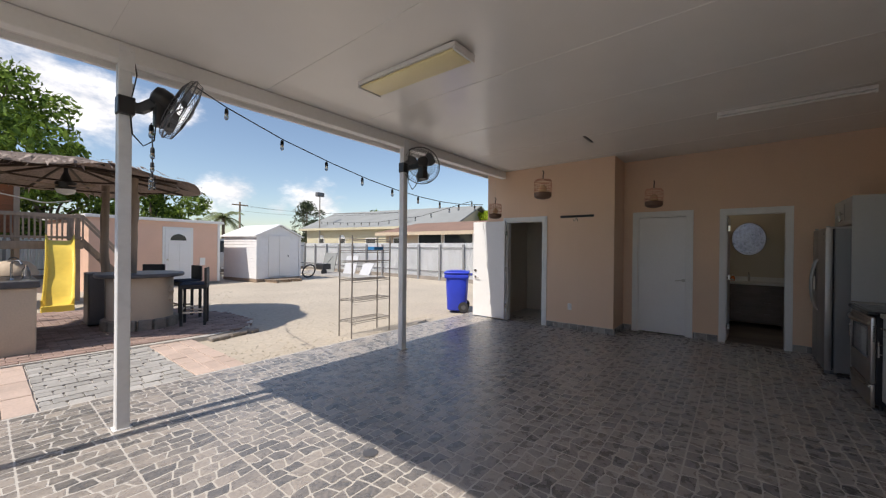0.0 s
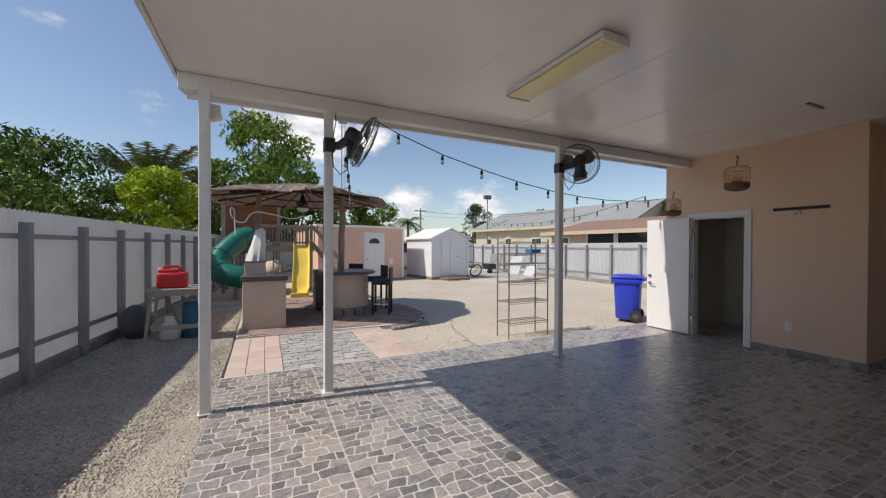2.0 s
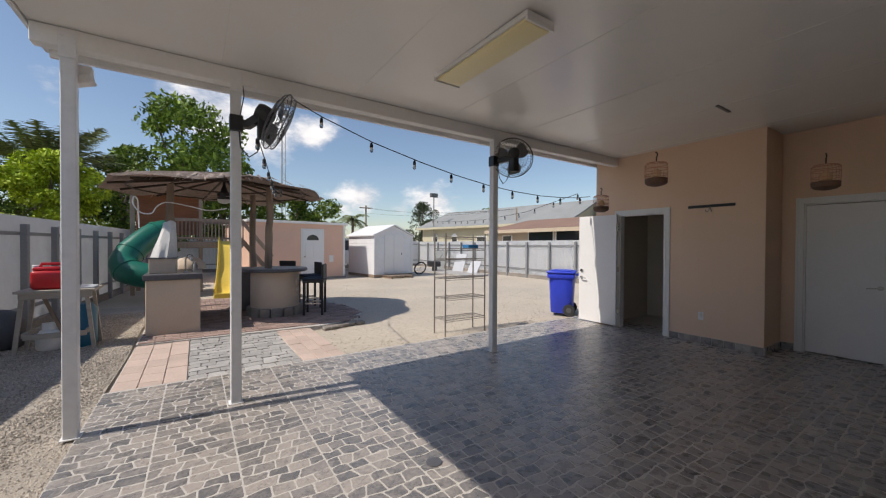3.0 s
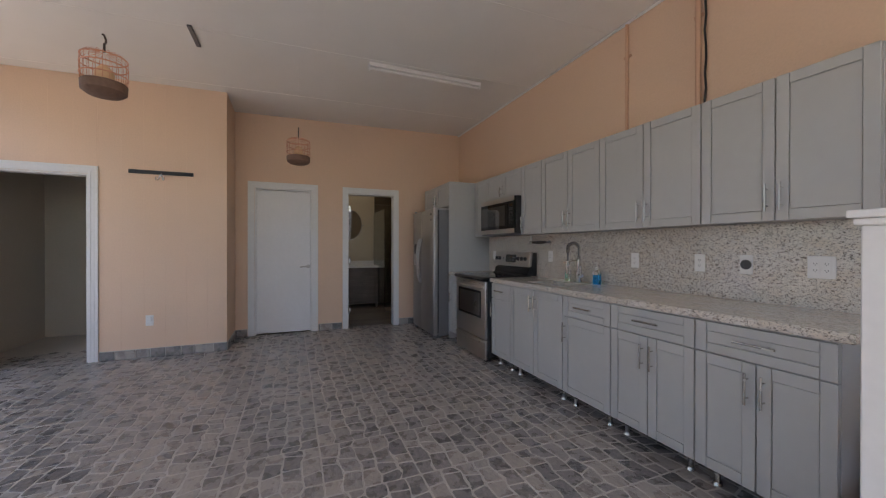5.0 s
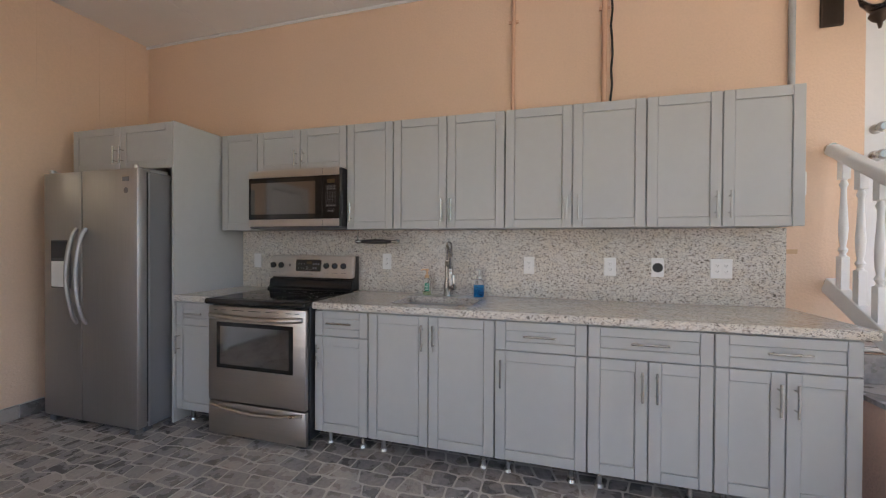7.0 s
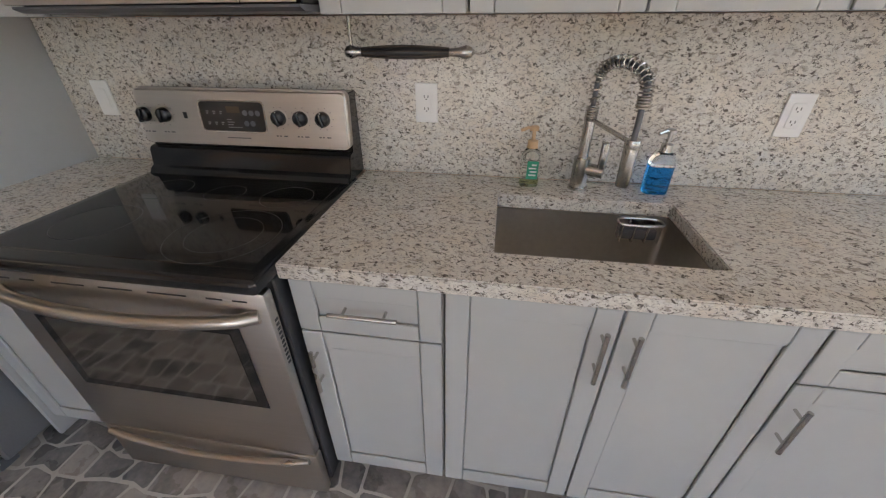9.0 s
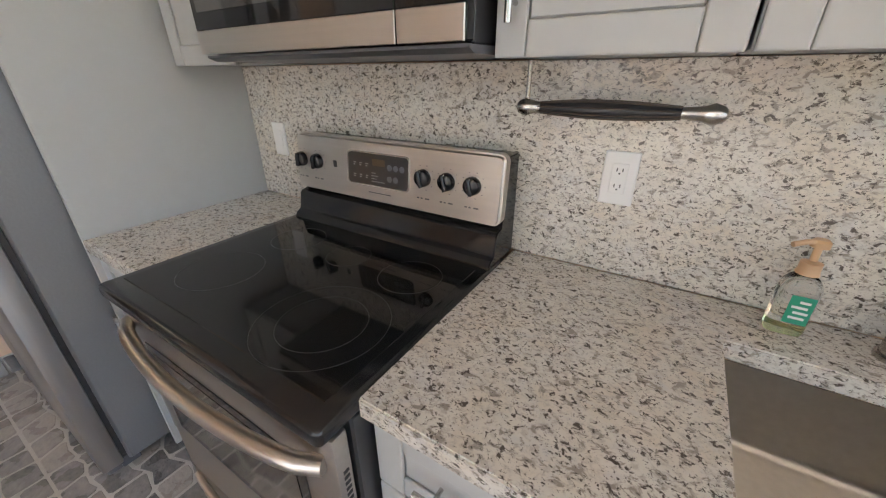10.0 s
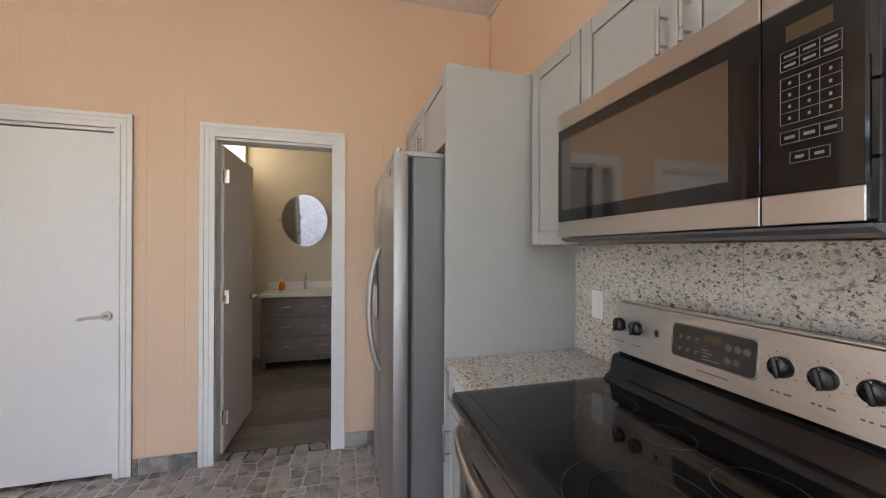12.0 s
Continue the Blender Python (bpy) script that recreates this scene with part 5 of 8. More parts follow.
# conduits, cable and switch box on the kitchen wall
for cx, rr, ma, top, low in ((-3.47, 0.014, "conduit", 3.14, 2.15), (-4.07, 0.018, "conduit", 3.14, 2.15)):
    t = thing("conduit", (cx, WALL, low), "peach painted electrical conduit on the wall", "conduit", "wall conduits")
    part("pipe", tube(B(), [(cx, WALL + rr, low), (cx, WALL + rr, top)], rr, 10), ma, t, smooth=True)
    part("clip", box(B(), cx - 0.035, WALL, 2.86, cx + 0.035, WALL + 0.012, 2.88), ma, t)
random.seed(8)
pts = [(-4.115 + random.uniform(-0.006, 0.006), WALL + 0.012, 2.15 + i * 0.1) for i in range(10)]
single("cable", tube(B(), pts, 0.007, 6), "cord", "loose black cable beside the conduit", "cable", smooth=True)
t = thing("switch_box", (-5.12, WALL, 1.57), "grey weatherproof switch box with conduit", "switch box")
part("pipe", tube(B(), [(-5.10, WALL + 0.02, 1.72), (-5.10, WALL + 0.02, 3.15)], 0.017, 10), "conduit_grey", t, "grey vertical conduit", True)
part("box", box(B(), -5.155, WALL, 1.575, -5.06, WALL + 0.07, 1.715, 0.006, 2), "outlet", t, "pale metal box", True)
part("switch", box(B(), -5.125, WALL + 0.07, 1.62, -5.09, WALL + 0.075, 1.67, 0.002), "outlet", t)
part("elbow", tube(B(), [(-5.11, WALL + 0.03, 1.575), (-5.11, WALL + 0.03, 1.53), (-5.095, WALL + 0.03, 1.50), (-5.06, WALL + 0.03, 1.475), (-5.035, WALL + 0.03, 1.47)], 0.02, 10), "conduit_grey", t, smooth=True)
single("cable", tube(B(), [(-5.04, WALL + 0.05, 1.98), (-5.05, WALL + 0.06, 1.93), (-5.07, WALL + 0.05, 1.95), (-5.06, WALL + 0.04, 2.0), (-5.1, WALL + 0.04, 2.03)], 0.004, 6), "outlet", "short loop of pale cable", "cable")

# stairs up to the house door
t = thing("staircase", (-5.8, 0.6, 0), "short masonry stair with slate treads and peach sides", "staircase", kind="structure")
ST = [(-0.03, 0.20, 0.745), (0.20, 0.54, 0.56), (0.54, 0.88, 0.375), (0.88, 1.22, 0.187)]
for ya, yb, z in ST:
    part("step", box(B(), -6.45, ya, -0.1, -5.20, yb - 0.001, z - 0.025), "peach_out", t)
    part("tread", box(B(), -6.46, ya, z - 0.025, -5.19, yb - 0.022, z, 0.002), "stone", t, "grey stone tread")
    part("nosing", box(B(), -6.462, yb - 0.021, z - 0.013, -5.188, yb + 0.02, z + 0.001, 0.003), "grout", t, "pale step nosing")
    part("riser_tile", box(B(), -6.44, yb - 0.0005, max(0, z - 0.185), -5.205, yb + 0.010, z - 0.03, 0.002), "stone", t, "grey stone riser")
t = thing("stair_railing", (-5.29, 0.7, 0.2), "white turned-baluster wooden stair railing", "railing")
RS, RXX = -0.62, -5.30
part("top_rail", turned(box(B(), -0.032, 0.0, -0.03, 0.032, 1.27, 0.03, 0.014, 3), Matrix.Translation((RXX, -0.02, 1.85)) @ Matrix.Rotation(math.atan(RS), 4, "X")), "white", t, smooth=True)
part("bottom_rail", turned(box(B(), -0.03, 0.0, -0.045, 0.03, 1.27, 0.045, 0.004), Matrix.Translation((RXX, -0.02, 1.06)) @ Matrix.Rotation(math.atan(-0.60), 4, "X")), "white", t)
for i in range(9):
    by = 0.08 + i * 0.118
    zb, ztop = 1.06 - 0.60 * by + 0.04, 1.85 + RS * by - 0.03
    h = ztop - zb
    bm = B()
    box(bm, RXX - 0.02, by - 0.02, zb - 0.03, RXX + 0.02, by + 0.02, zb + h * 0.24, 0.002)
    box(bm, RXX - 0.02, by - 0.02, ztop - h * 0.16, RXX + 0.02, by + 0.02, ztop + 0.03, 0.002)
    lathe(bm, (RXX, by, zb + h * 0.24), [(0.019, 0.0), (0.012, h * 0.02), (0.021, h * 0.05), (0.012, h * 0.08), (0.018, h * 0.14), (0.021, h * 0.22), (0.013, h * 0.45), (0.012, h * 0.53), (0.019, h * 0.56), (0.012, h * 0.59), (0.018, h * 0.605)], 10)
    part("baluster", bm, "white", t, "white turned baluster", True)
nb = box(B(), RXX - 0.10, 1.065, 0.19, RXX + 0.012, 1.175, 1.305, 0.004)
part("newel_post", nb, "white", t)
part("newel_cap", box(box(B(), RXX - 0.112, 1.053, 1.305, RXX + 0.024, 1.187, 1.325, 0.006, 2), RXX - 0.122, 1.043, 1.325, RXX + 0.034, 1.197, 1.347, 0.004, 2), "white", t)
part("wall_bracket", cyl(B(), (RXX, WALL, 1.85), (RXX, WALL + 0.03, 1.85), 0.03, n=14), "chrome", t)
part("wall_bracket", cyl(B(), (RXX, WALL, 1.07), (RXX, WALL + 0.03, 1.07), 0.02, n=14), "chrome", t)

# house door at the stair head
t = thing("door_4", (-5.91, WALL, 0.77), "closed white house door with brass-toned deadbolt", "door", kind="structure")
part("leaf", box(B(), -6.36, WALL - 0.07, 0.775, -5.46, WALL - 0.02, 2.84, 0.003), "white_door", t)
for pz0, pz1 in ((0.95, 1.55), (1.75, 2.65)):
    for px0, px1 in ((-6.25, -5.96), (-5.86, -5.57)):
        part("panel", box(B(), px0, WALL - 0.022, pz0, px1, WALL - 0.012, pz1, 0.005), "white_door", t)
for kz, kr in ((1.80, 0.032), (1.955, 0.028)):
    kb = lathe(B(), (-5.52, WALL - 0.02, kz), [(kr, 0.0), (kr, 0.008), (0.012, 0.012), (0.012, 0.03), (0.027, 0.04), (0.03, 0.055), (0.02, 0.068)], 18, "Y")
    part("knob", kb, "chrome", t, "satin nickel knob", True)
# wall lantern
t = thing("wall_lantern", (-5.30, WALL, 2.6), "dark bronze wall lantern with clear glass", "wall lamp")
part("back_plate", box(B(), -5.35, WALL, 2.56, -5.24, WALL + 0.02, 2.82, 0.008, 2), "bronze", t)
part("arm", tube(B(), [(-5.30, WALL + 0.02, 2.75), (-5.33, WALL + 0.10, 2.82), (-5.38, WALL + 0.17, 2.80)], 0.012, 8), "bronze", t, smooth=True)
part("glass", lathe(B(), (-5.40, WALL + 0.18, 2.52), [(0.03, 0.0), (0.075, 0.07), (0.095, 0.17), (0.09, 0.24)], 18), "glass", t, "clear glass shade", True)
part("finial", lathe(B(), (-5.40, WALL + 0.18, 2.44), [(0.006, 0.0), (0.012, 0.03), (0.03, 0.045), (0.045, 0.07), (0.04, 0.085)], 14), "bronze", t, smooth=True)
part("cap", lathe(B(), (-5.40, WALL + 0.18, 2.76), [(0.10, 0.0), (0.07, 0.05), (0.02, 0.09)], 18), "bronze", t, smooth=True)

# bundle of black hooks by the cabinet end
t = thing("hook_bundle", (-5.15, 0.25, 0), "bundle of black bent steel hooks leaning on the wall", "hooks")
random.seed(3)
for k in range(5):
    dx, dy = k * 0.008, k * 0.008
    pts = [(-5.17 - dx, 0.1 + dy, 0.0), (-5.15 - dx, 0.1 + dy, 0.2), (-5.11 - dx, 0.1 + dy, 0.385)] + [(-5.082 + (0.045 - 0.005 * k) * math.cos(radians(a)), 0.1 + dy, 0.375 + (0.055 - 0.006 * k) * math.sin(radians(a))) for a in (120, 70, 20, -30, -70)]
    part("hook", tube(B(), pts, 0.006, 6), "cord", t, smooth=True)


# ---- bathroom ----
t = thing("vanity", (2.12, 1.45, 0), "grey oak bathroom vanity with three drawers", "vanity")
VX, VY0, VY1 = 1.85, 0.98, 1.93
part("body", box(B(), VX + 0.02, VY0, 0.09, 2.4, VY1, 0.825, 0.002), "wood_grey", t)
for yy in (VY0, VY1 - 0.05):
    part("leg", box(B(), VX, yy, 0.0, VX + 0.05, yy + 0.05, 0.825, 0.002), "wood_grey", t)
for i in range(3):
    z0 = 0.15 + i * 0.22
    d = part("drawer", box(B(), VX + 0.002, VY0 + 0.06, z0, VX + 0.02, VY1 - 0.06, z0 + 0.205, 0.003), "wood_grey", t)
    for yy in (1.24, 1.66):
        part("handle", tube(B(), [(VX, yy - 0.05, z0 + 0.12), (VX - 0.022, yy - 0.045, z0 + 0.12), (VX - 0.022, yy + 0.045, z0 + 0.12), (VX, yy + 0.05, z0 + 0.12)], 0.006, 8), "chrome", d, "bright metal pull", True)
part("counter", box(B(), VX - 0.02, VY0 - 0.02, 0.825, 2.4, VY1 + 0.02, 0.865, 0.004), "white", t, "white vanity top")
part("upstand", box(B(), 2.38, VY0 - 0.02, 0.865, 2.4, VY1 + 0.02, 0.955, 0.002), "white", t)
part("basin_rim", box(B(), 1.95, 1.25, 0.865, 2.25, 1.75, 0.871, 0.003), "white", t)
t = thing("bath_faucet", (2.3, 1.5, 0.865), "single lever chrome basin faucet", "faucet")
bm = cyl(B(), (2.30, 1.5, 0.865), (2.30, 1.5, 1.005), 0.02, n=16)
tube(bm, [(2.30, 1.5, 0.965), (2.22, 1.5, 0.975), (2.18, 1.5, 0.96)], 0.013, 10)
tube(bm, [(2.30, 1.5, 1.005), (2.33, 1.5, 1.055)], 0.008, 8)
part("body", bm, "chrome", t, smooth=True)
t = thing("soap_bottle", (2.2, 1.75, 0.865), "small orange soap bottle on the vanity", "soap bottle")
part("bottle", lathe(B(), (2.2, 1.76, 0.866), [(0.035, 0), (0.036, 0.07), (0.025, 0.095), (0.012, 0.10)], 16), "orange", t, smooth=True)
part("pump", lathe(B(), (2.2, 1.76, 0.966), [(0.012, 0), (0.008, 0.03), (0.014, 0.035), (0.012, 0.045)], 12), "outlet", t)
t = thing("mirror", (2.37, 1.51, 1.73), "oval pivoting bathroom mirror", "mirror")
rim = [(2.365, 1.51 + 0.275 * math.cos(a * math.tau / 48), 1.73 + 0.335 * math.sin(a * math.tau / 48)) for a in range(48)]
tip = Matrix.Translation((2.334, 0, 1.73)) @ Matrix.Rotation(radians(-11.3), 4, "Y") @ Matrix.Translation((-2.365, 0, -1.73))
part("rim", turned(tube(B(), rim, 0.007, 8, True), tip), "chrome", t, smooth=True)
mg = prism(B(), [(p[1], p[2]) for p in rim], 2.362, 2.368, "x")
part("glass", turned(mg, tip), "mirror", t, "clear mirror glass")
for s in (-1, 1):
    pv = cyl(B(), (2.4, 1.51 + s * 0.30, 1.73), (2.35, 1.51 + s * 0.30, 1.73), 0.014, n=12)
    cyl(pv, (2.355, 1.51 + s * 0.275, 1.73), (2.355, 1.51 + s * 0.32, 1.73), 0.01, n=10)
    part("pivot", pv, "chrome", t, smooth=True)
t = thing("towel_ring", (2.0, 2.2, 1.25), "chrome towel ring on the side wall", "towel ring")
rg = tube(B(), arc((2.0, 2.16, 1.17), 0.07, 0, 360, 24, "xz")[:-1], 0.005, 6, True)
cyl(rg, (2.0, 2.22, 1.25), (2.0, 2.155, 1.25), 0.014, n=10)
part("ring", rg, "chrome", t, smooth=True)
# added glowing panel for the bright patch on the wall; no window known there
t = thing("glow_panel_1", (1.3, 2.21, 2.4), "added glowing panel for a bright patch high on the bathroom wall", "window", kind="structure")
M["bath_glow"] = glow("bright_patch_glow", (1.0, 0.88, 0.68), 0.72)
part("pane", box(B(), 0.55, 2.206, 2.33, 2.31, 2.214, 2.66), "bath_glow", t, "warm glowing pane")
for a in ((0.50, 2.28, 0.55, 2.71), (2.31, 2.28, 2.36, 2.71), (0.55, 2.28, 2.31, 2.33), (0.55, 2.66, 2.31, 2.71)):
    part("window_frame", box(B(), a[0], 2.195, a[1], a[2], 2.2195, a[3], 0.003), "white", t)
t = thing("shower_screen", (1.3, 0.5, 0), "frameless glass shower screen with a chrome handle", "shower screen")
part("pane", box(B(), 1.30, WALL, 0.08, 1.308, 0.95, 2.0), "glass_green", t)
part("pane", box(B(), 1.31, 0.955, 0.08, 2.4, 0.963, 2.0), "glass_green", t)
part("handle", tube(B(), [(1.28, 0.80, 1.1), (1.26, 0.80, 1.1), (1.26, 0.62, 1.1), (1.28, 0.62, 1.1)], 0.01, 8), "chrome", t)
part("curb", box(B(), 1.26, WALL, 0.0, 1.35, 0.97, 0.08, 0.003), "dark_tile", t, "dark tiled curb")
wt2 = thing("shower_tiling", (2.39, 0.4, 0), "dark wood-look wall tiles in the shower", "wall tiles", kind="structure")
for i in range(12):
    z0 = 0.0 + i * 0.2
    part("tile", box(B(), 2.388, WALL + 0.01, z0, 2.4, 0.94, z0 + 0.197, 0.002), "dark_tile", wt2)
    part("tile", box(B(), 1.32, WALL, z0, 2.386, WALL + 0.012, z0 + 0.197, 0.002), "dark_tile", wt2)
bbm = B()
box(bbm, 0.13, 2.205, 0.0, 2.4, 2.2195, 0.09, 0.002)
structure("baseboard_bath", bbm, "white", "white bathroom baseboard", "baseboard")


# ---- yard fences ----
def fence(name, p, q, height, posts, label, inner, sheet="fence", drop=0.06):
    """A corrugated metal fence from p to q with posts and rails on the inner side."""
    t = thing(name, (p[0], p[1], 0), label, "fence")
    a, b = Vector((*p, 0)), Vector((*q, 0))
    d = (b - a).normalized()
    s = Vector((-d.y, d.x, 0)) * inner
    n = posts
    step = (b - a).length / n
    for i in range(n):
        bm = B()
        c = a + d * (step * i)
        ribs = max(6, int(step / 0.075))
        low, top = [], []
        for k in range(ribs * 2 + 1):
            off = s * (0.0 if k % 2 else 0.018)
            u = c + d * (step * k / (ribs * 2)) + off
            low.append(bm.verts.new(u + Vector((0, 0, 0.10))))
            top.append(bm.verts.new(u + Vector((0, 0, height + (0.0 if k % 2 else 0.022)))))
        for k in range(ribs * 2):
            bm.faces.new((low[k], low[k + 1], top[k + 1], top[k]))
        bmesh.ops.solidify(bm, geom=bm.faces[:], thickness=0.002)
        part("panel", bm, sheet, t)
        for z in (0.36, height - 0.16 - drop):
            r = B()
            box(r, 0.0, 0.018, z - 0.03, step, 0.058, z + 0.03, 0.003)
            part("rail", turned(r, Matrix.Translation(c) @ frame_of(d, s)), "fence_post", t)
    for i in range(n + 1):
        c = a + d * (step * i)
        r = box(B(), -0.05, 0.06, -0.1, 0.05, 0.15, height - drop, 0.006)
        part("post", turned(r, Matrix.Translation(c) @ frame_of(d, s)), "fence_post", t)
    k = box(B(), 0.0, -0.08, -0.1, (b - a).length, 0.10, 0.11, 0.01)
    part("footing", turned(k, Matrix.Translation(a) @ frame_of(d, s)), "rough_stone", t, "rough concrete footing")
    return t


def frame_of(d, s):
    return Matrix(((d.x, s.x, 0, 0), (d.y, s.y, 0, 0), (0, 0, 1, 0), (0, 0, 0, 1)))


fy0, fy1 = -1.85, 24.6
# side fence takes the dimmed sheet, its shade being in the colour
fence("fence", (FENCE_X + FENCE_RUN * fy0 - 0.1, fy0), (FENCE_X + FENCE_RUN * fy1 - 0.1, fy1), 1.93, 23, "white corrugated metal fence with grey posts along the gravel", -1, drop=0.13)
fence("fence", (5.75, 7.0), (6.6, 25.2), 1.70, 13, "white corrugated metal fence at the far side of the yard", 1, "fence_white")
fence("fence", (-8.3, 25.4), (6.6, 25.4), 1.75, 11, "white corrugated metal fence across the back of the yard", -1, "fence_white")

# gravel strip beside the patio, with loose stones
gv = B()
gy = [-2.0, 0.5, 2.0, 3.5, 5.0, 6.4, 8.0, 10.0, 13.0]
rows = []
rnd = random.Random(2)
for yy in gy:
    x0 = FENCE_X + FENCE_RUN * yy
    x1 = -7.89 if yy < 6.6 else -7.85 - 0.02 * (yy - 6.6)
    rows.append([gv.verts.new((x0 + (x1 - x0) * k / 8, yy, -0.03 + rnd.uniform(-0.012, 0.012))) for k in range(9)])
for ra, rb in zip(rows, rows[1:]):
    for k in range(8):
        gv.faces.new((ra[k], ra[k + 1], rb[k + 1], rb[k]))
structure("gravel_bed", gv, "gravel", "strip of pale loose gravel beside the patio", "gravel", smooth=True)


def scatter(name, material, label, count, spot, size, seed):
    """Loose stones as one heap: flattened eight-cornered pebbles."""
    rnd = random.Random(seed)
    vs, fs = [], []
    octa = [(1, 0, 0), (-1, 0, 0), (0, 1, 0), (0, -1, 0), (0, 0, 1), (0, 0, -1)]
    tri = [(0, 2, 4), (2, 1, 4), (1, 3, 4), (3, 0, 4), (2, 0, 5), (1, 2, 5), (3, 1, 5), (0, 3, 5)]
    for _ in range(count):
        x, y, z = spot(rnd)
        s = rnd.uniform(*size)
        m = Matrix.Rotation(rnd.uniform(0, 6.3), 3, "Z")
        base = len(vs)
        for c in octa:
            v = m @ Vector((c[0] * s * rnd.uniform(0.7, 1.3), c[1] * s * rnd.uniform(0.6, 1.0), c[2] * s * 0.55))
            vs.append((x + v.x, y + v.y, z + v.z))
        fs += [tuple(base + i for i in f) for f in tri]
    me = bpy.data.meshes.new(name)
    me.from_pydata(vs, [], fs)
    me.materials.append(M[material])
    return tagged(new(name, me), label, "gravel", kind="stuff")


def gravel_spot(rnd):
    y = 2.5 + 9.5 * rnd.random() ** 1.4
    x0 = FENCE_X + FENCE_RUN * y + 0.1
    return x0 + (-7.9 - x0) * rnd.random(), y, -0.02


scatter("gravel", "gravel", "loose pale gravel stones beside the patio", 46000, gravel_spot, (0.005, 0.017), 5)


def sand_spot(rnd):
    return rnd.uniform(-5.4, 5.0), 6.52 + 9 * rnd.random() ** 2, -0.057


scatter("gravel", "sand", "scattered small stones on the sand", 5000, sand_spot, (0.006, 0.022), 6)


# ---- paved path and pad ----
path_base = B()
box(path_base, -7.85, 6.5, -0.1, -5.42, 8.5, -0.022)
path = structure("path", path_base, "grout", "path of grey pavers between pink borders", "path")
rnd = random.Random(12)
for x0, x1 in ((-7.84, -7.2), (-5.98, -5.43)):
    nx = 3
    w = (x1 - x0) / nx
    for i in range(nx):
        y = 6.505 - (0.15 if i % 2 else 0.0)
        while y < 8.5:
            a, b = max(y, 6.505), min(y + 0.3, 8.49)
            if b - a > 0.03:
                part("paver", box(B(), x0 + i * w + 0.003, a + 0.003, -0.022, x0 + (i + 1) * w - 0.003, b - 0.003, -0.004 + rnd.uniform(-0.003, 0.003), 0.005), "paver_pink", path)
            y += 0.3
y = 6.505
r = 0
while y < 8.48:
    x = -7.195 - (0.09 if r % 2 else 0.0)
    while x < -5.99:
        w = rnd.uniform(0.15, 0.24)
        a, b = max(x, -7.195), min(x + w, -5.99)
        if b - a > 0.04:
            o = [(a + 0.005, y + 0.004), (b - 0.005, y + 0.004 + rnd.uniform(0, 0.012)), (b - 0.004 - rnd.uniform(0, 0.012), y + 0.142), (a + 0.004 + rnd.uniform(0, 0.012), y + 0.142 - rnd.uniform(0, 0.012))]
            part("paver", prism(B(), o, -0.022, -0.005 + rnd.uniform(-0.004, 0.004)), "paver", path)
        x += w
    y += 0.146
    r += 1

PAD = [(-7.85, 8.52), (-6.2, 8.44), (-5.2, 8.40), (-4.5, 8.62), (-4.15, 9.2), (-4.1, 10.4), (-4.6, 11.8), (-5.6, 13.0), (-7.85, 13.2)]
pad_b = prism(B(), PAD, -0.1, 0.012)
pad = structure("brick_pad", pad_b, "grout", "raised brick pad under the thatched shelter", "paving")


def inside(poly, x, y):
    c = False
    for i in range(len(poly)):
        x0, y0 = poly[i - 1]
        x1, y1 = poly[i]
        if (y0 > y) != (y1 > y) and x < (x1 - x0) * (y - y0) / (y1 - y0) + x0:
            c = not c
    return c


brick_me = []
for k in range(6):
    bm = box(B(), -0.096, -0.046, -0.03, 0.096, 0.046, 0.014 + 0.001 * k, 0.005)
    me = bpy.data.meshes.new("brick")
    bm.to_mesh(me)
    bm.free()
    me.materials.append(M["brick"])
    brick_me.append(me)
bv, bf = [], []
rnd = random.Random(31)
made = 0
for r in range(48):
    for c in range(20):
        x, y = -7.73 + c * 0.2 + (0.1 if r % 2 else 0), 8.58 + r * 0.1
        if not inside(PAD, x, y) or not inside(PAD, x + 0.08, y):
            continue
        me = rnd.choice(brick_me)
        m = Matrix.Translation((x, y, 0.012 + rnd.uniform(-0.003, 0.003))) @ Matrix.Rotation(rnd.uniform(-0.03, 0.03), 4, "Z")
        if made < 290:
            ob = new("brick", me)
            ob.matrix_basis = m
            ob.parent = pad
            made += 1
        else:
            base = len(bv)
            bv.extend(tuple(m @ v.co) for v in me.vertices)
            bf.extend(tuple(base + i for i in p.vertices) for p in me.polygons)
me = bpy.data.meshes.new("bricks")
me.from_pydata(bv, [], bf)
me.materials.append(M["brick"])
ob = tagged(new("bricks", me), kind="stuff")
ob.parent = pad
rnd = random.Random(17)
t = thing("broken_edging", (-4.6, 8.5, 0), "broken pieces of paving at the pad's edge", "rubble")
for k in range(7):
    x, y = -5.15 + k * 0.11, 8.30 + 0.03 * k + rnd.uniform(-0.05, 0.05)
    part("chunk", turned(box(B(), -0.09, -0.06, -0.03, 0.09, 0.06, 0.035, 0.014), Matrix.Translation((x, y, -0.03)) @ Matrix.Rotation(rnd.uniform(-0.5, 0.5), 4, "Z") @ Matrix.Rotation(rnd.uniform(-0.2, 0.2), 4, "X")), "rough_stone", t)

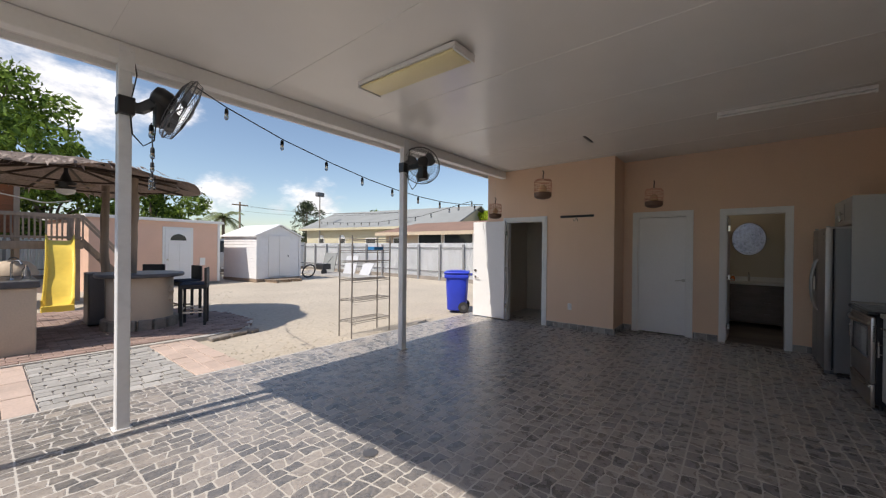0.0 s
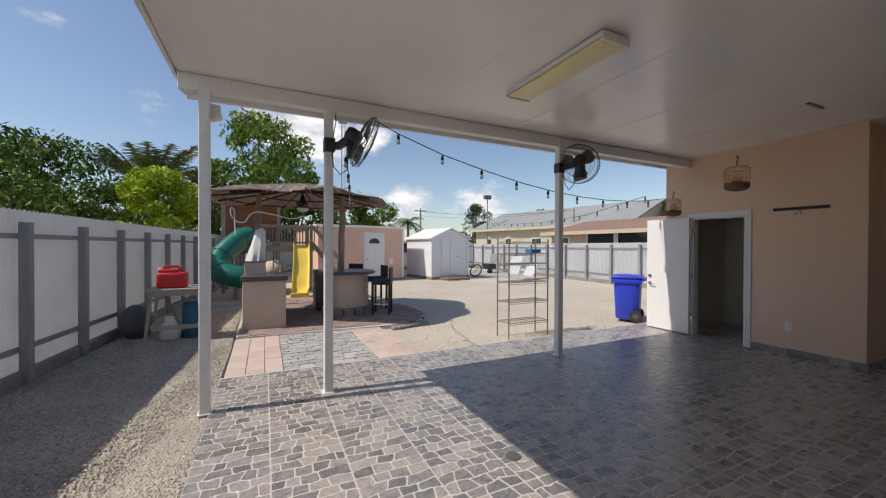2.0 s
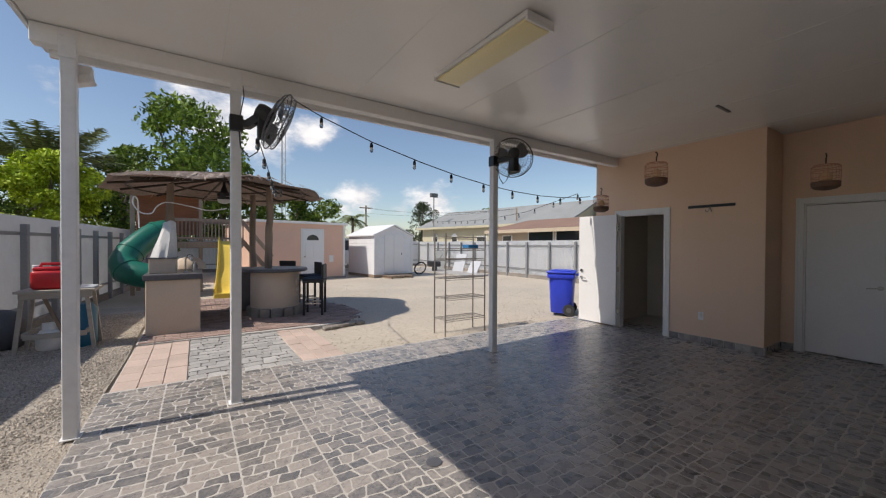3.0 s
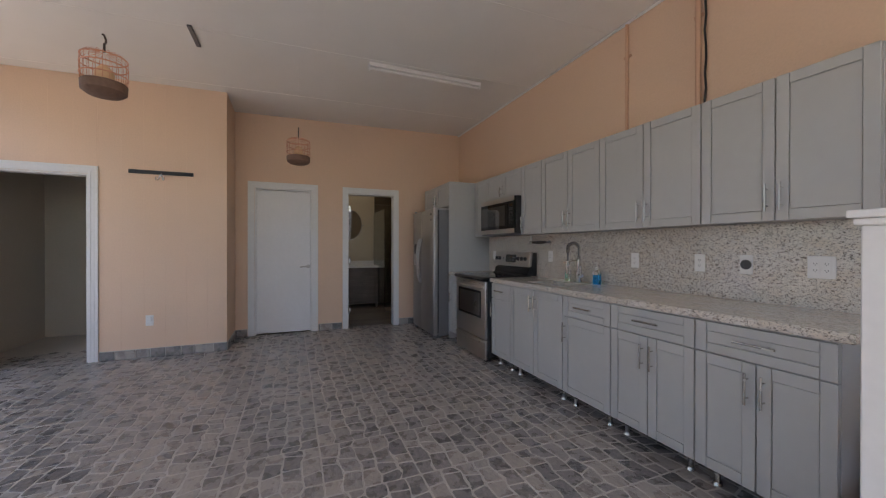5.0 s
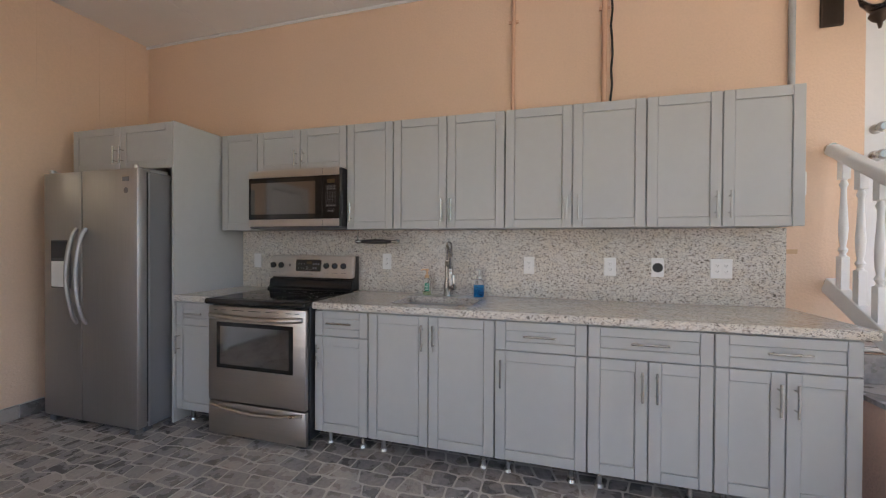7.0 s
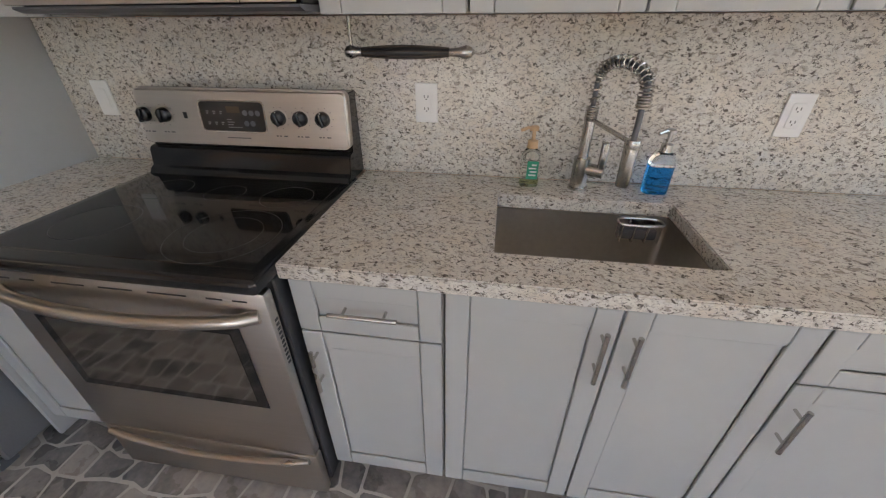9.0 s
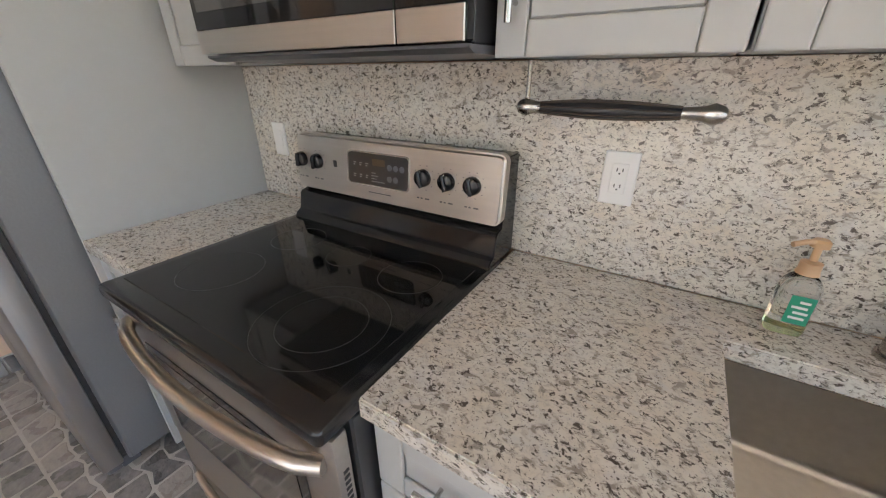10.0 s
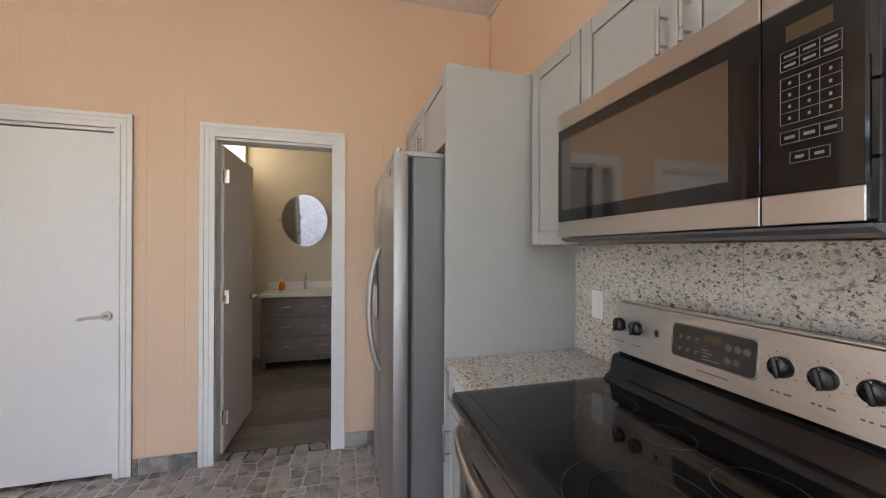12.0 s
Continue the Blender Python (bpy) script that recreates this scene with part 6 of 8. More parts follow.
# ---- outdoor kitchen counter ----
t = thing("outdoor_counter", (-7.42, 9.8, 0), "beige stucco outdoor kitchen counter with a slate top", "counter")
part("body", box(B(), -7.78, 8.98, 0.01, -7.06, 11.2, 0.90, 0.01), "beige", t)
part("top", box(B(), -7.81, 8.94, 0.90, -7.03, 11.24, 0.99, 0.008), "slate", t, "dark slate-edged top")
part("raised_block", box(B(), -7.76, 9.25, 0.99, -7.40, 9.9, 1.23, 0.008), "beige", t)
part("block_top", box(B(), -7.78, 9.22, 1.23, -7.38, 9.93, 1.25, 0.004), "slate", t)
cl = B()
rows = []
rnd = random.Random(3)
for i, (z, w, dd) in enumerate(((1.25, 0.17, 0.24), (1.38, 0.155, 0.22), (1.52, 0.13, 0.18), (1.68, 0.10, 0.12), (1.84, 0.08, 0.07), (1.88, 0.02, 0.02))):
    ring = []
    for k in range(20):
        a = k * math.tau / 20
        f = 1 + 0.10 * math.sin(k * 2.4 + i * 0.6)
        ring.append(cl.verts.new((-7.58 + 0.022 * i + w * f * math.cos(a), 9.55 + dd * f * math.sin(a), z)))
    rows.append(ring)
for ra, rb in zip(rows, rows[1:]):
    for k in range(20):
        cl.faces.new((ra[k], ra[(k + 1) % 20], rb[(k + 1) % 20], rb[k]))
cl.faces.new(rows[-1])
single("draped_cloth", cl, "cloth", "pale cloth draped over the raised block", "cloth", smooth=True)
t = thing("kettle_grill", (-7.2, 10.4, 0.99), "domed grey grill lid on the outdoor counter", "grill")
part("lid", lathe(B(), (-7.22, 10.3, 1.0), [(0.27, 0.0), (0.27, 0.03), (0.24, 0.12), (0.16, 0.2), (0.05, 0.235)], 24), "beige", t, smooth=True)
part("handle", tube(B(), arc((-7.22, 10.3, 1.22), 0.05, 0, 180, 8), 0.008, 6), "dark_grey", t)
t = thing("bar_tap", (-7.3, 9.4, 0.99), "small steel faucet on the outdoor counter", "faucet")
part("spout", tube(B(), [(-7.27, 9.35, 0.99), (-7.27, 9.35, 1.2), (-7.25, 9.33, 1.25), (-7.2, 9.28, 1.25), (-7.18, 9.25, 1.2)], 0.013, 8), "chrome", t, smooth=True)
part("base", lathe(B(), (-7.27, 9.35, 0.99), [(0.03, 0), (0.02, 0.02)], 12), "chrome", t)
t = thing("bottle", (-7.15, 9.25, 0.99), "clear plastic bottle on the outdoor counter", "bottle")
part("body", lathe(B(), (-7.14, 9.3, 0.992), [(0.04, 0), (0.042, 0.12), (0.02, 0.17), (0.015, 0.2)], 12), "glass", t, smooth=True)

# ---- round bar with its stools ----
BX, BY = -5.73, 10.05
t = thing("round_bar", (BX, BY, 0), "round beige stucco bar with a slate top and stone skirt", "bar")
part("drum", lathe(B(), (BX, BY, 0.01), [(0.47, 0.0), (0.47, 0.9)], 40), "beige", t, smooth=True)
part("top", lathe(B(), (BX, BY, 0.92), [(0.62, 0.0), (0.635, 0.015), (0.635, 0.05), (0.62, 0.065)], 48), "slate", t, "round slate top", True)
for k in range(15):
    a = k * math.tau / 15
    m = Matrix.Translation((BX + 0.50 * math.cos(a), BY + 0.50 * math.sin(a), 0)) @ Matrix.Rotation(a, 4, "Z")
    part("stone", turned(box(B(), -0.05, -0.095, 0.01, 0.045, 0.095, 0.2, 0.02, 2), m), "rough_stone", t)
lz = lathe(B(), (BX + 0.475 * math.cos(radians(-42)), BY + 0.475 * math.sin(radians(-42)), 0.45), [(0.01, 0.0), (0.05, 0.06), (0.02, 0.13), (0.06, 0.2), (0.015, 0.3)], 8)
part("relief", lz, "beige", t, "moulded plaster ornament", True)
t = thing("bar_fridge", (-6.25, 10.75, 0), "dark grey bar fridge beside the round bar", "refrigerator")
part("body", box(B(), -6.36, 10.55, 0.05, -6.14, 11.0, 0.97, 0.01), "dark_grey", t)
part("door", box(B(), -6.35, 10.51, 0.07, -6.15, 10.548, 0.96, 0.008), "dark_grey", t)


def bar_stool(x, y, turn):
    m = Matrix.Translation((x, y, 0.012)) @ Matrix.Rotation(radians(turn), 4, "Z")
    t = thing("bar_stool", (x, y, 0), "tall black wicker bar stool with a navy cushion", "stool", "bar stools")
    part("seat", turned(box(B(), -0.21, -0.21, 0.68, 0.21, 0.21, 0.75, 0.012, 2), m), "rattan", t)
    part("cushion", turned(box(B(), -0.2, -0.2, 0.751, 0.2, 0.2, 0.785, 0.015, 2), m), "cushion", t, "navy seat cushion", True)
    part("backrest", turned(box(B(), -0.21, 0.17, 0.76, 0.21, 0.21, 1.06, 0.012, 2), m), "rattan", t)
    for sx in (-0.18, 0.18):
        for sy in (-0.18, 0.18):
            part("leg", turned(box(B(), sx - 0.022, sy - 0.022, 0.0, sx + 0.022, sy + 0.022, 0.68, 0.004), m), "rattan", t)
        part("stretcher", turned(box(B(), sx - 0.012, -0.158, 0.24, sx + 0.012, 0.158, 0.27, 0.003), m), "chrome", t, "pale footrest bar")
    part("stretcher", turned(box(B(), -0.158, -0.192, 0.30, 0.158, -0.168, 0.33, 0.003), m), "chrome", t)


bar_stool(-5.05, 9.55, -115)
bar_stool(-4.95, 10.35, -85)
bar_stool(-5.35, 11.25, -40)

# ---- thatched shelter ----
CX, CY = -6.62, 10.75
t = thing("palapa", (CX, CY, 0), "weathered thatched shelter on log posts", "shelter")
random.seed(21)


def eave(a):
    return 2.02 + 0.10 * math.sin(3 * a + 0.6) + 0.07 * math.sin(7 * a)


rf = B()
rings = []
SEG = 56
for i in range(9):
    u = i / 8
    ring = []
    for k in range(SEG):
        a = k * math.tau / SEG
        rr = 0.12 + (eave(a) - 0.12) * u
        z = 2.98 - 0.40 * u ** 1.15 + 0.035 * math.sin(a * 9 + i) * u + 0.05 * math.sin(a * 4) * u
        ring.append(rf.verts.new((CX + rr * math.cos(a), CY + rr * math.sin(a), z)))
    rings.append(ring)
for ra, rb in zip(rings, rings[1:]):
    for k in range(SEG):
        rf.faces.new((ra[k], rb[k], rb[(k + 1) % SEG], ra[(k + 1) % SEG]))
rf.faces.new(rings[0])
bmesh.ops.solidify(rf, geom=rf.faces[:], thickness=-0.035)
part("roof", rf, "thatch", t, "sagging brown thatch roof", True)
vs, fs = [], []
rnd = random.Random(77)
for k in range(420):
    a = rnd.uniform(0, math.tau)
    r0 = eave(a) - rnd.uniform(0.0, 0.5)
    z = 2.60 + 0.05 * math.sin(a * 4) + (eave(a) - r0) * 0.2 + rnd.uniform(-0.03, 0.05)
    d = Vector((math.cos(a + rnd.uniform(-0.3, 0.3)), math.sin(a + rnd.uniform(-0.3, 0.3)), -rnd.uniform(0.1, 0.9))).normalized()
    p = Vector((CX + r0 * math.cos(a), CY + r0 * math.sin(a), z))
    q = p + d * rnd.uniform(0.1, 0.24)
    s = d.cross(Vector((0, 0, 1))).normalized() * rnd.uniform(0.006, 0.03)
    b = len(vs)
    vs += [tuple(p - s), tuple(p + s), tuple(q)]
    fs.append((b, b + 1, b + 2))
me = bpy.data.meshes.new("fringe")
me.from_pydata(vs, [], fs)
me.materials.append(M["thatch"])
fr = tagged(new("fringe", me), kind="stuff")
fr.parent = t
fr.matrix_parent_inverse = BASES[t.name].inverted()


def log_post(x, y, z0, z1, r):
    rnd = random.Random(int(x * 100))
    pts = [(x + rnd.uniform(-0.02, 0.02), y + rnd.uniform(-0.02, 0.02), z0 + (z1 - z0) * i / 8) for i in range(9)]
    return tube(B(), pts, lambda u: r * (1.05 - 0.15 * u + 0.06 * math.sin(u * 19)), 12)


for x, y, z0 in ((-7.55, 10.7, 0.99), (-5.85, 10.05, 0.985), (-5.98, 11.6, 0.0), (-7.6, 12.0, 0.0)):
    part("post", log_post(x, y, z0, 2.66, 0.07), "log", t, "knotty log post", True)
for k in range(12):
    a = k * math.tau / 12 + 0.2
    part("rafter", tube(B(), [(CX, CY, 2.86), (CX + 1.85 * math.cos(a), CY + 1.85 * math.sin(a), 2.56)], 0.022, 6), "bronze", t)
for rr, z in ((0.9, 2.68), (1.6, 2.58)):
    part("purlin", tube(B(), [(CX + rr * math.cos(k * math.tau / 24), CY + rr * math.sin(k * math.tau / 24), z) for k in range(24)], 0.016, 5, True), "bronze", t)
t = thing("ceiling_fan", (CX, CY, 2.5), "dark ceiling fan under the thatch, at rest", "fan")
part("motor", lathe(B(), (CX, CY, 2.42), [(0.07, 0.0), (0.13, 0.03), (0.14, 0.12), (0.08, 0.16), (0.03, 0.3), (0.03, 0.42)], 18), "black", t, smooth=True)
part("lamp_bowl", lathe(B(), (CX, CY, 2.33), [(0.03, 0.0), (0.11, 0.03), (0.13, 0.09)], 18), "white", t, "white glass bowl", True)
for k in range(4):
    a = k * math.tau / 4 + 0.5
    part("blade", turned(box(B(), 0.14, -0.06, 2.47, 0.62, 0.06, 2.48, 0.002), Matrix.Translation((CX, CY, 0)) @ Matrix.Rotation(a, 4, "Z")), "play_wood", t)
def eased(pts, n=6):
    """A smooth run through the given points."""
    ps = [Vector(p) for p in pts]
    ps = [ps[0]] + ps + [ps[-1]]
    out = []
    for a, b, c, d in zip(ps, ps[1:], ps[2:], ps[3:]):
        for i in range(n):
            u = i / n
            out.append(0.5 * (2 * b + (c - a) * u + (2 * a - 5 * b + 4 * c - d) * u * u + (3 * b - a - 3 * c + d) * u ** 3))
    return out + [ps[-1]]


single("hose", tube(B(), eased([(-7.95, 10.0, 1.75), (-7.96, 10.0, 2.0), (-7.97, 10.0, 2.24), (-8.02, 10.0, 2.3), (-8.03, 10.0, 2.17), (-7.93, 10.0, 2.03), (-7.78, 10.0, 2.02), (-7.7, 10.0, 2.15), (-7.55, 10.1, 2.24), (-7.2, 10.3, 2.2), (-6.9, 10.3, 2.14), (-6.6, 10.3, 2.2)]), 0.011, 8), "outlet", "white hose looped from the shelter roof", "hose", smooth=True)

# ---- play set ----
t = thing("play_set", (-7.1, 15.8, 0), "wooden play tower with a railed deck", "play set")
DY, DZ = 15.2, 1.55
for i in range(9):
    part("deck_board", box(B(), -8.7, DY + i * 0.15, DZ - 0.04, -5.85, DY + i * 0.15 + 0.14, DZ, 0.004), "play_wood", t)
for x in (-8.62, -7.0, -5.95):
    for y in (DY + 0.04, DY + 1.3):
        part("post", box(B(), x - 0.05, y - 0.05, 0.0, x + 0.05, y + 0.05, 3.05 if x < -6.9 else 2.28, 0.006), "play_wood", t)
part("beam", box(B(), -8.7, DY - 0.045, DZ - 0.2, -5.85, DY - 0.005, DZ - 0.01, 0.004), "play_wood", t)
part("handrail", box(B(), -7.7, DY - 0.04, 2.16, -5.85, DY + 0.0, 2.25, 0.004), "play_wood", t)
part("handrail", box(B(), -7.7, DY - 0.04, 1.62, -5.85, DY + 0.0, 1.68, 0.004), "play_wood", t)
part("handrail", box(B(), -7.0, DY + 1.3, 2.16, -5.85, DY + 1.34, 2.25, 0.004), "play_wood", t)
for i in range(20):
    x = -7.66 + i * 0.095
    part("baluster", box(B(), x - 0.018, DY - 0.03, 1.58, x + 0.018, DY - 0.008, 2.16, 0.003), "play_wood", t)
for i in range(12):
    z = 1.75 + i * 0.115
    part("siding_board", box(B(), -8.6, DY + 0.62, z, -7.0, DY + 0.65, z + 0.112, 0.003), "hut_wood", t)
hr = B()
prism(hr, [(-8.8, 3.05), (-6.85, 3.05), (-7.82, 3.5)], DY - 0.1, DY + 1.45, "y")
part("roof", hr, "play_wood", t)
for i in range(6):
    z = 0.25 + i * 0.26
    part("ladder_rung", box(B(), -5.86 + 0.20 * (5 - i), DY + 0.2, z, -5.80 + 0.20 * (5 - i), DY + 0.75, z + 0.04, 0.003), "play_wood", t)
for y in (DY + 0.18, DY + 0.75):
    part("ladder_rail", turned(box(B(), 0.0, -0.02, -0.05, 2.0, 0.02, 0.05, 0.004), Matrix.Translation((-5.85, y, 1.60)) @ Matrix.Rotation(radians(52), 4, "Y")), "play_wood", t)
    part("ladder_rail", turned(box(B(), 0.0, -0.02, -0.03, 1.5, 0.02, 0.03, 0.004), Matrix.Translation((-5.85, y, 2.25)) @ Matrix.Rotation(radians(52), 4, "Y")), "play_wood", t)

t = thing("slide", (-6.4, 14.4, 0), "yellow plastic playground slide", "slide")
prof = [(-0.24, 0.16), (-0.26, 0.16), (-0.26, 0.02), (-0.2, -0.02), (0.2, -0.02), (0.26, 0.02), (0.26, 0.16), (0.24, 0.16), (0.2, 0.03), (0.14, 0.01), (-0.14, 0.01), (-0.2, 0.03)]
line = [(15.2, 1.56), (15.0, 1.50), (14.75, 1.25), (14.5, 0.95), (14.3, 0.72), (14.15, 0.58), (14.0, 0.42), (13.85, 0.26), (13.7, 0.16), (13.5, 0.12), (13.35, 0.10)]
sl = B()
rings = []
for i, (yy, zz) in enumerate(line):
    wave = 0.03 * math.sin(i * 1.3)
    rings.append([sl.verts.new((-6.27 - 0.02 * i + px, yy, zz + pz + wave * (1 if abs(px) < 0.21 else 0))) for px, pz in prof])
for ra, rb in zip(rings, rings[1:]):
    for k in range(len(prof)):
        sl.faces.new((ra[k], ra[(k + 1) % len(prof)], rb[(k + 1) % len(prof)], rb[k]))
sl.faces.new(rings[0])
sl.faces.new(rings[-1][::-1])
bmesh.ops.recalc_face_normals(sl, faces=sl.faces[:])
part("chute", sl, "yellow", t, smooth=True)
part("foot", box(B(), -6.73, 13.3, -0.06, -6.21, 13.42, 0.13, 0.01), "yellow", t)

t = thing("tube_slide", (-8.5, 14.5, 0), "dark green spiral tube slide", "slide")
path_pts = [(-7.85, 15.15, 1.86), (-8.1, 15.0, 1.76), (-8.38, 14.8, 1.5), (-8.6, 14.6, 1.22), (-8.7, 14.35, 0.96), (-8.58, 14.1, 0.76), (-8.3, 13.95, 0.66), (-8.0, 13.9, 0.6), (-7.8, 13.9, 0.55)]


def smooth_line(pts, n):
    pts = [Vector(p) for p in pts]
    out = []
    for i in range(len(pts) - 1):
        p0, p1, p2, p3 = pts[max(0, i - 1)], pts[i], pts[i + 1], pts[min(len(pts) - 1, i + 2)]
        for k in range(n):
            u = k / n
            out.append(0.5 * ((2 * p1) + (p2 - p0) * u + (2 * p0 - 5 * p1 + 4 * p2 - p3) * u * u + (3 * p1 - p0 - 3 * p2 + p3) * u ** 3))
    return out + [pts[-1]]


sp = smooth_line(path_pts, 4)
part("tube", tube(B(), sp, 0.32, 24), "green", t, smooth=True)
for i in (4, 12, 20, 28):
    part("seam_ring", tube(B(), sp[i - 1:i + 1], 0.34, 24), "green", t, smooth=True)
part("support", box(B(), -8.25, 14.0, -0.06, -8.13, 14.1, 0.35, 0.004), "play_wood", t)

# ---- work table with its clutter ----
t = thing("work_table", (-8.75, 9.05, 0), "weathered wooden work table by the fence", "table")
part("top", box(B(), -9.12, 8.78, 0.80, -8.32, 9.35, 0.835, 0.004), "timber", t)
part("apron", box(B(), -9.08, 8.80, 0.72, -8.36, 8.84, 0.80, 0.003), "timber", t)
for x, s in ((-9.05, -1), (-8.42, 1)):
    for y in (8.84, 9.28):
        part("leg", tube(B(), [(x, y, 0.79), (x + s * 0.08, y, -0.05)], 0.03, 4), "timber", t)
    part("brace", box(B(), x - 0.015, 8.84, 0.2, x + 0.015, 9.28, 0.26), "timber", t)
part("stretcher", box(B(), -9.05, 8.83, 0.17, -8.42, 8.86, 0.24, 0.003), "timber", t)
part("stretcher", turned(box(B(), -0.02, -0.01, 0.0, 0.02, 0.01, 0.72), Matrix.Translation((-8.66, 9.0, 0.1)) @ Matrix.Rotation(radians(-20), 4, "Y")), "log", t)
t = thing("fuel_can", (-8.8, 9.0, 0.835), "red plastic fuel can on the work table", "fuel can")
can = box(B(), -9.0, 8.88, 0.836, -8.58, 9.12, 1.10, 0.05, 3)
part("body", can, "red", t, smooth=True)
part("neck", box(B(), -8.98, 8.91, 1.09, -8.70, 9.09, 1.15, 0.03, 2), "red", t, smooth=True)
part("handle", tube(B(), [(-8.92, 9.0, 1.13), (-8.9, 9.0, 1.19), (-8.72, 9.0, 1.19), (-8.64, 9.0, 1.09)], 0.022, 8), "red", t, smooth=True)
part("cap", lathe(B(), (-8.96, 9.0, 1.13), [(0.035, 0), (0.035, 0.04), (0.02, 0.045)], 14), "outlet", t, "white spout cap")
t = thing("gas_bottle", (-8.85, 9.1, -0.03), "squat white propane bottle under the work table", "gas bottle")
part("tank", lathe(B(), (-8.83, 9.05, -0.03), [(0.12, 0.0), (0.15, 0.04), (0.155, 0.2), (0.11, 0.28), (0.05, 0.3)], 20), "outlet", t, smooth=True)
part("collar", lathe(B(), (-8.83, 9.05, 0.25), [(0.085, 0.0), (0.09, 0.1), (0.08, 0.1)], 16), "outlet", t)
single("plastic_drum", lathe(B(), (-8.52, 9.12, -0.03), [(0.15, 0.0), (0.17, 0.05), (0.17, 0.55), (0.12, 0.62), (0.05, 0.63)], 20), "blue_drum", "teal blue plastic drum under the work table", "drum", smooth=True)
bg = B()
bmesh.ops.create_icosphere(bg, subdivisions=3, radius=0.28)
for v in bg.verts:
    v.co = Vector((v.co.x * 0.85, v.co.y, v.co.z * 1.1)) * (1 + 0.12 * noise.noise(v.co * 4)) + Vector((-9.38, 9.45, 0.22))
single("rubbish_bag", bg, "tarp", "dark bagged rubbish slumped against the fence", "bag", smooth=True)
single("folded_sheet", box(B(), -8.55, 8.86, 0.837, -8.34, 9.2, 0.86, 0.006), "fence", "pale folded sheet on the table end", "sheet")

# ---- wire rack, wheeled bin ----
t = thing("wire_rack", (-3.25, 6.87, 0), "tall zinc wire shelving rack, nearly empty", "shelf rack")
for x, y in ((-3.67, 7.04), (-3.67, 6.70), (-2.82, 7.04), (-2.82, 6.70)):
    part("post", cyl(B(), (x, y, -0.05), (x, y, 1.68), 0.013, n=10), "wire", t)
for z in (0.22, 0.58, 0.92, 1.24, 1.42, 1.62):
    w = B()
    for y in (6.70, 7.04):
        tube(w, [(-3.67, y, z), (-2.82, y, z)], 0.006, 5)
        tube(w, [(-3.67, y, z - 0.03), (-2.82, y, z - 0.03)], 0.005, 5)
    for x in (-3.67, -2.82):
        tube(w, [(x, 6.70, z), (x, 7.04, z)], 0.006, 5)
    for k in range(1, 20):
        x = -3.67 + 0.85 * k / 20
        tube(w, [(x, 6.70, z + 0.004), (x, 7.04, z + 0.004)], 0.0028, 4)
    part("shelf", w, "wire", t, "open wire shelf")
t = thing("storage_box", (-3.0, 6.87, 1.43), "small bright blue box on the rack", "box")
part("box", box(B(), -3.12, 6.79, 1.43, -2.90, 6.97, 1.49, 0.006), "blue_tape", t)

t = thing("wheeled_bin", (-0.35, 6.98, 0), "blue plastic wheeled refuse bin with a closed lid", "bin")
m = Matrix.Translation((-0.33, 6.98, -0.03)) @ Matrix.Rotation(radians(-58), 4, "Z")
bb = B()
rows = []
for z, hx, hy in ((0.04, 0.215, 0.235), (0.06, 0.23, 0.25), (0.70, 0.262, 0.285), (0.88, 0.27, 0.295)):
    ring = []
    for k in range(24):
        a = k * math.tau / 24
        c, s = math.cos(a), math.sin(a)
        q = (abs(c) ** 5 + abs(s) ** 5) ** (-1 / 5)
        ring.append(bb.verts.new((hx * c * q, hy * s * q, z)))
    rows.append(ring)
for ra, rb in zip(rows, rows[1:]):
    for k in range(24):
        bb.faces.new((ra[k], ra[(k + 1) % 24], rb[(k + 1) % 24], rb[k]))
bb.faces.new(rows[0][::-1])
bb.faces.new(rows[-1])
part("body", turned(bb, m), "blue", t, smooth=True)
part("rim", turned(box(B(), -0.285, -0.32, 0.80, 0.285, 0.32, 0.90, 0.02, 2), m), "blue", t, smooth=True)
lid = part("lid", turned(box(B(), -0.295, -0.34, 0.905, 0.295, 0.33, 0.955, 0.022, 3), m), "blue", t, smooth=True)
part("lid_ridge", turned(box(B(), -0.2, -0.25, 0.955, 0.2, 0.24, 0.972, 0.008), m), "blue", lid)
part("handle", turned(tube(B(), [(0.30, -0.2, 0.88), (0.345, -0.19, 0.88), (0.345, 0.19, 0.88), (0.30, 0.2, 0.88)], 0.016, 8), m), "blue", t)
for s in (-1, 1):
    w = part("wheel", turned(lathe(B(), (0.17, s * 0.265 - 0.02, 0.12), [(0.06, 0.0), (0.115, 0.0), (0.125, 0.012), (0.125, 0.036), (0.115, 0.045), (0.06, 0.045)], 22, "Y"), m), "rubber", t, smooth=True)
    part("hub", turned(lathe(B(), (0.17, s * 0.265 - 0.026, 0.12), [(0.055, 0.0), (0.055, 0.058)], 14, "Y"), m), "dark_grey", w)

# ---- buildings in the yard ----
def placed(x, y, turn):
    return Matrix.Translation((x, y, -0.06)) @ Matrix.Rotation(radians(turn), 4, "Z")


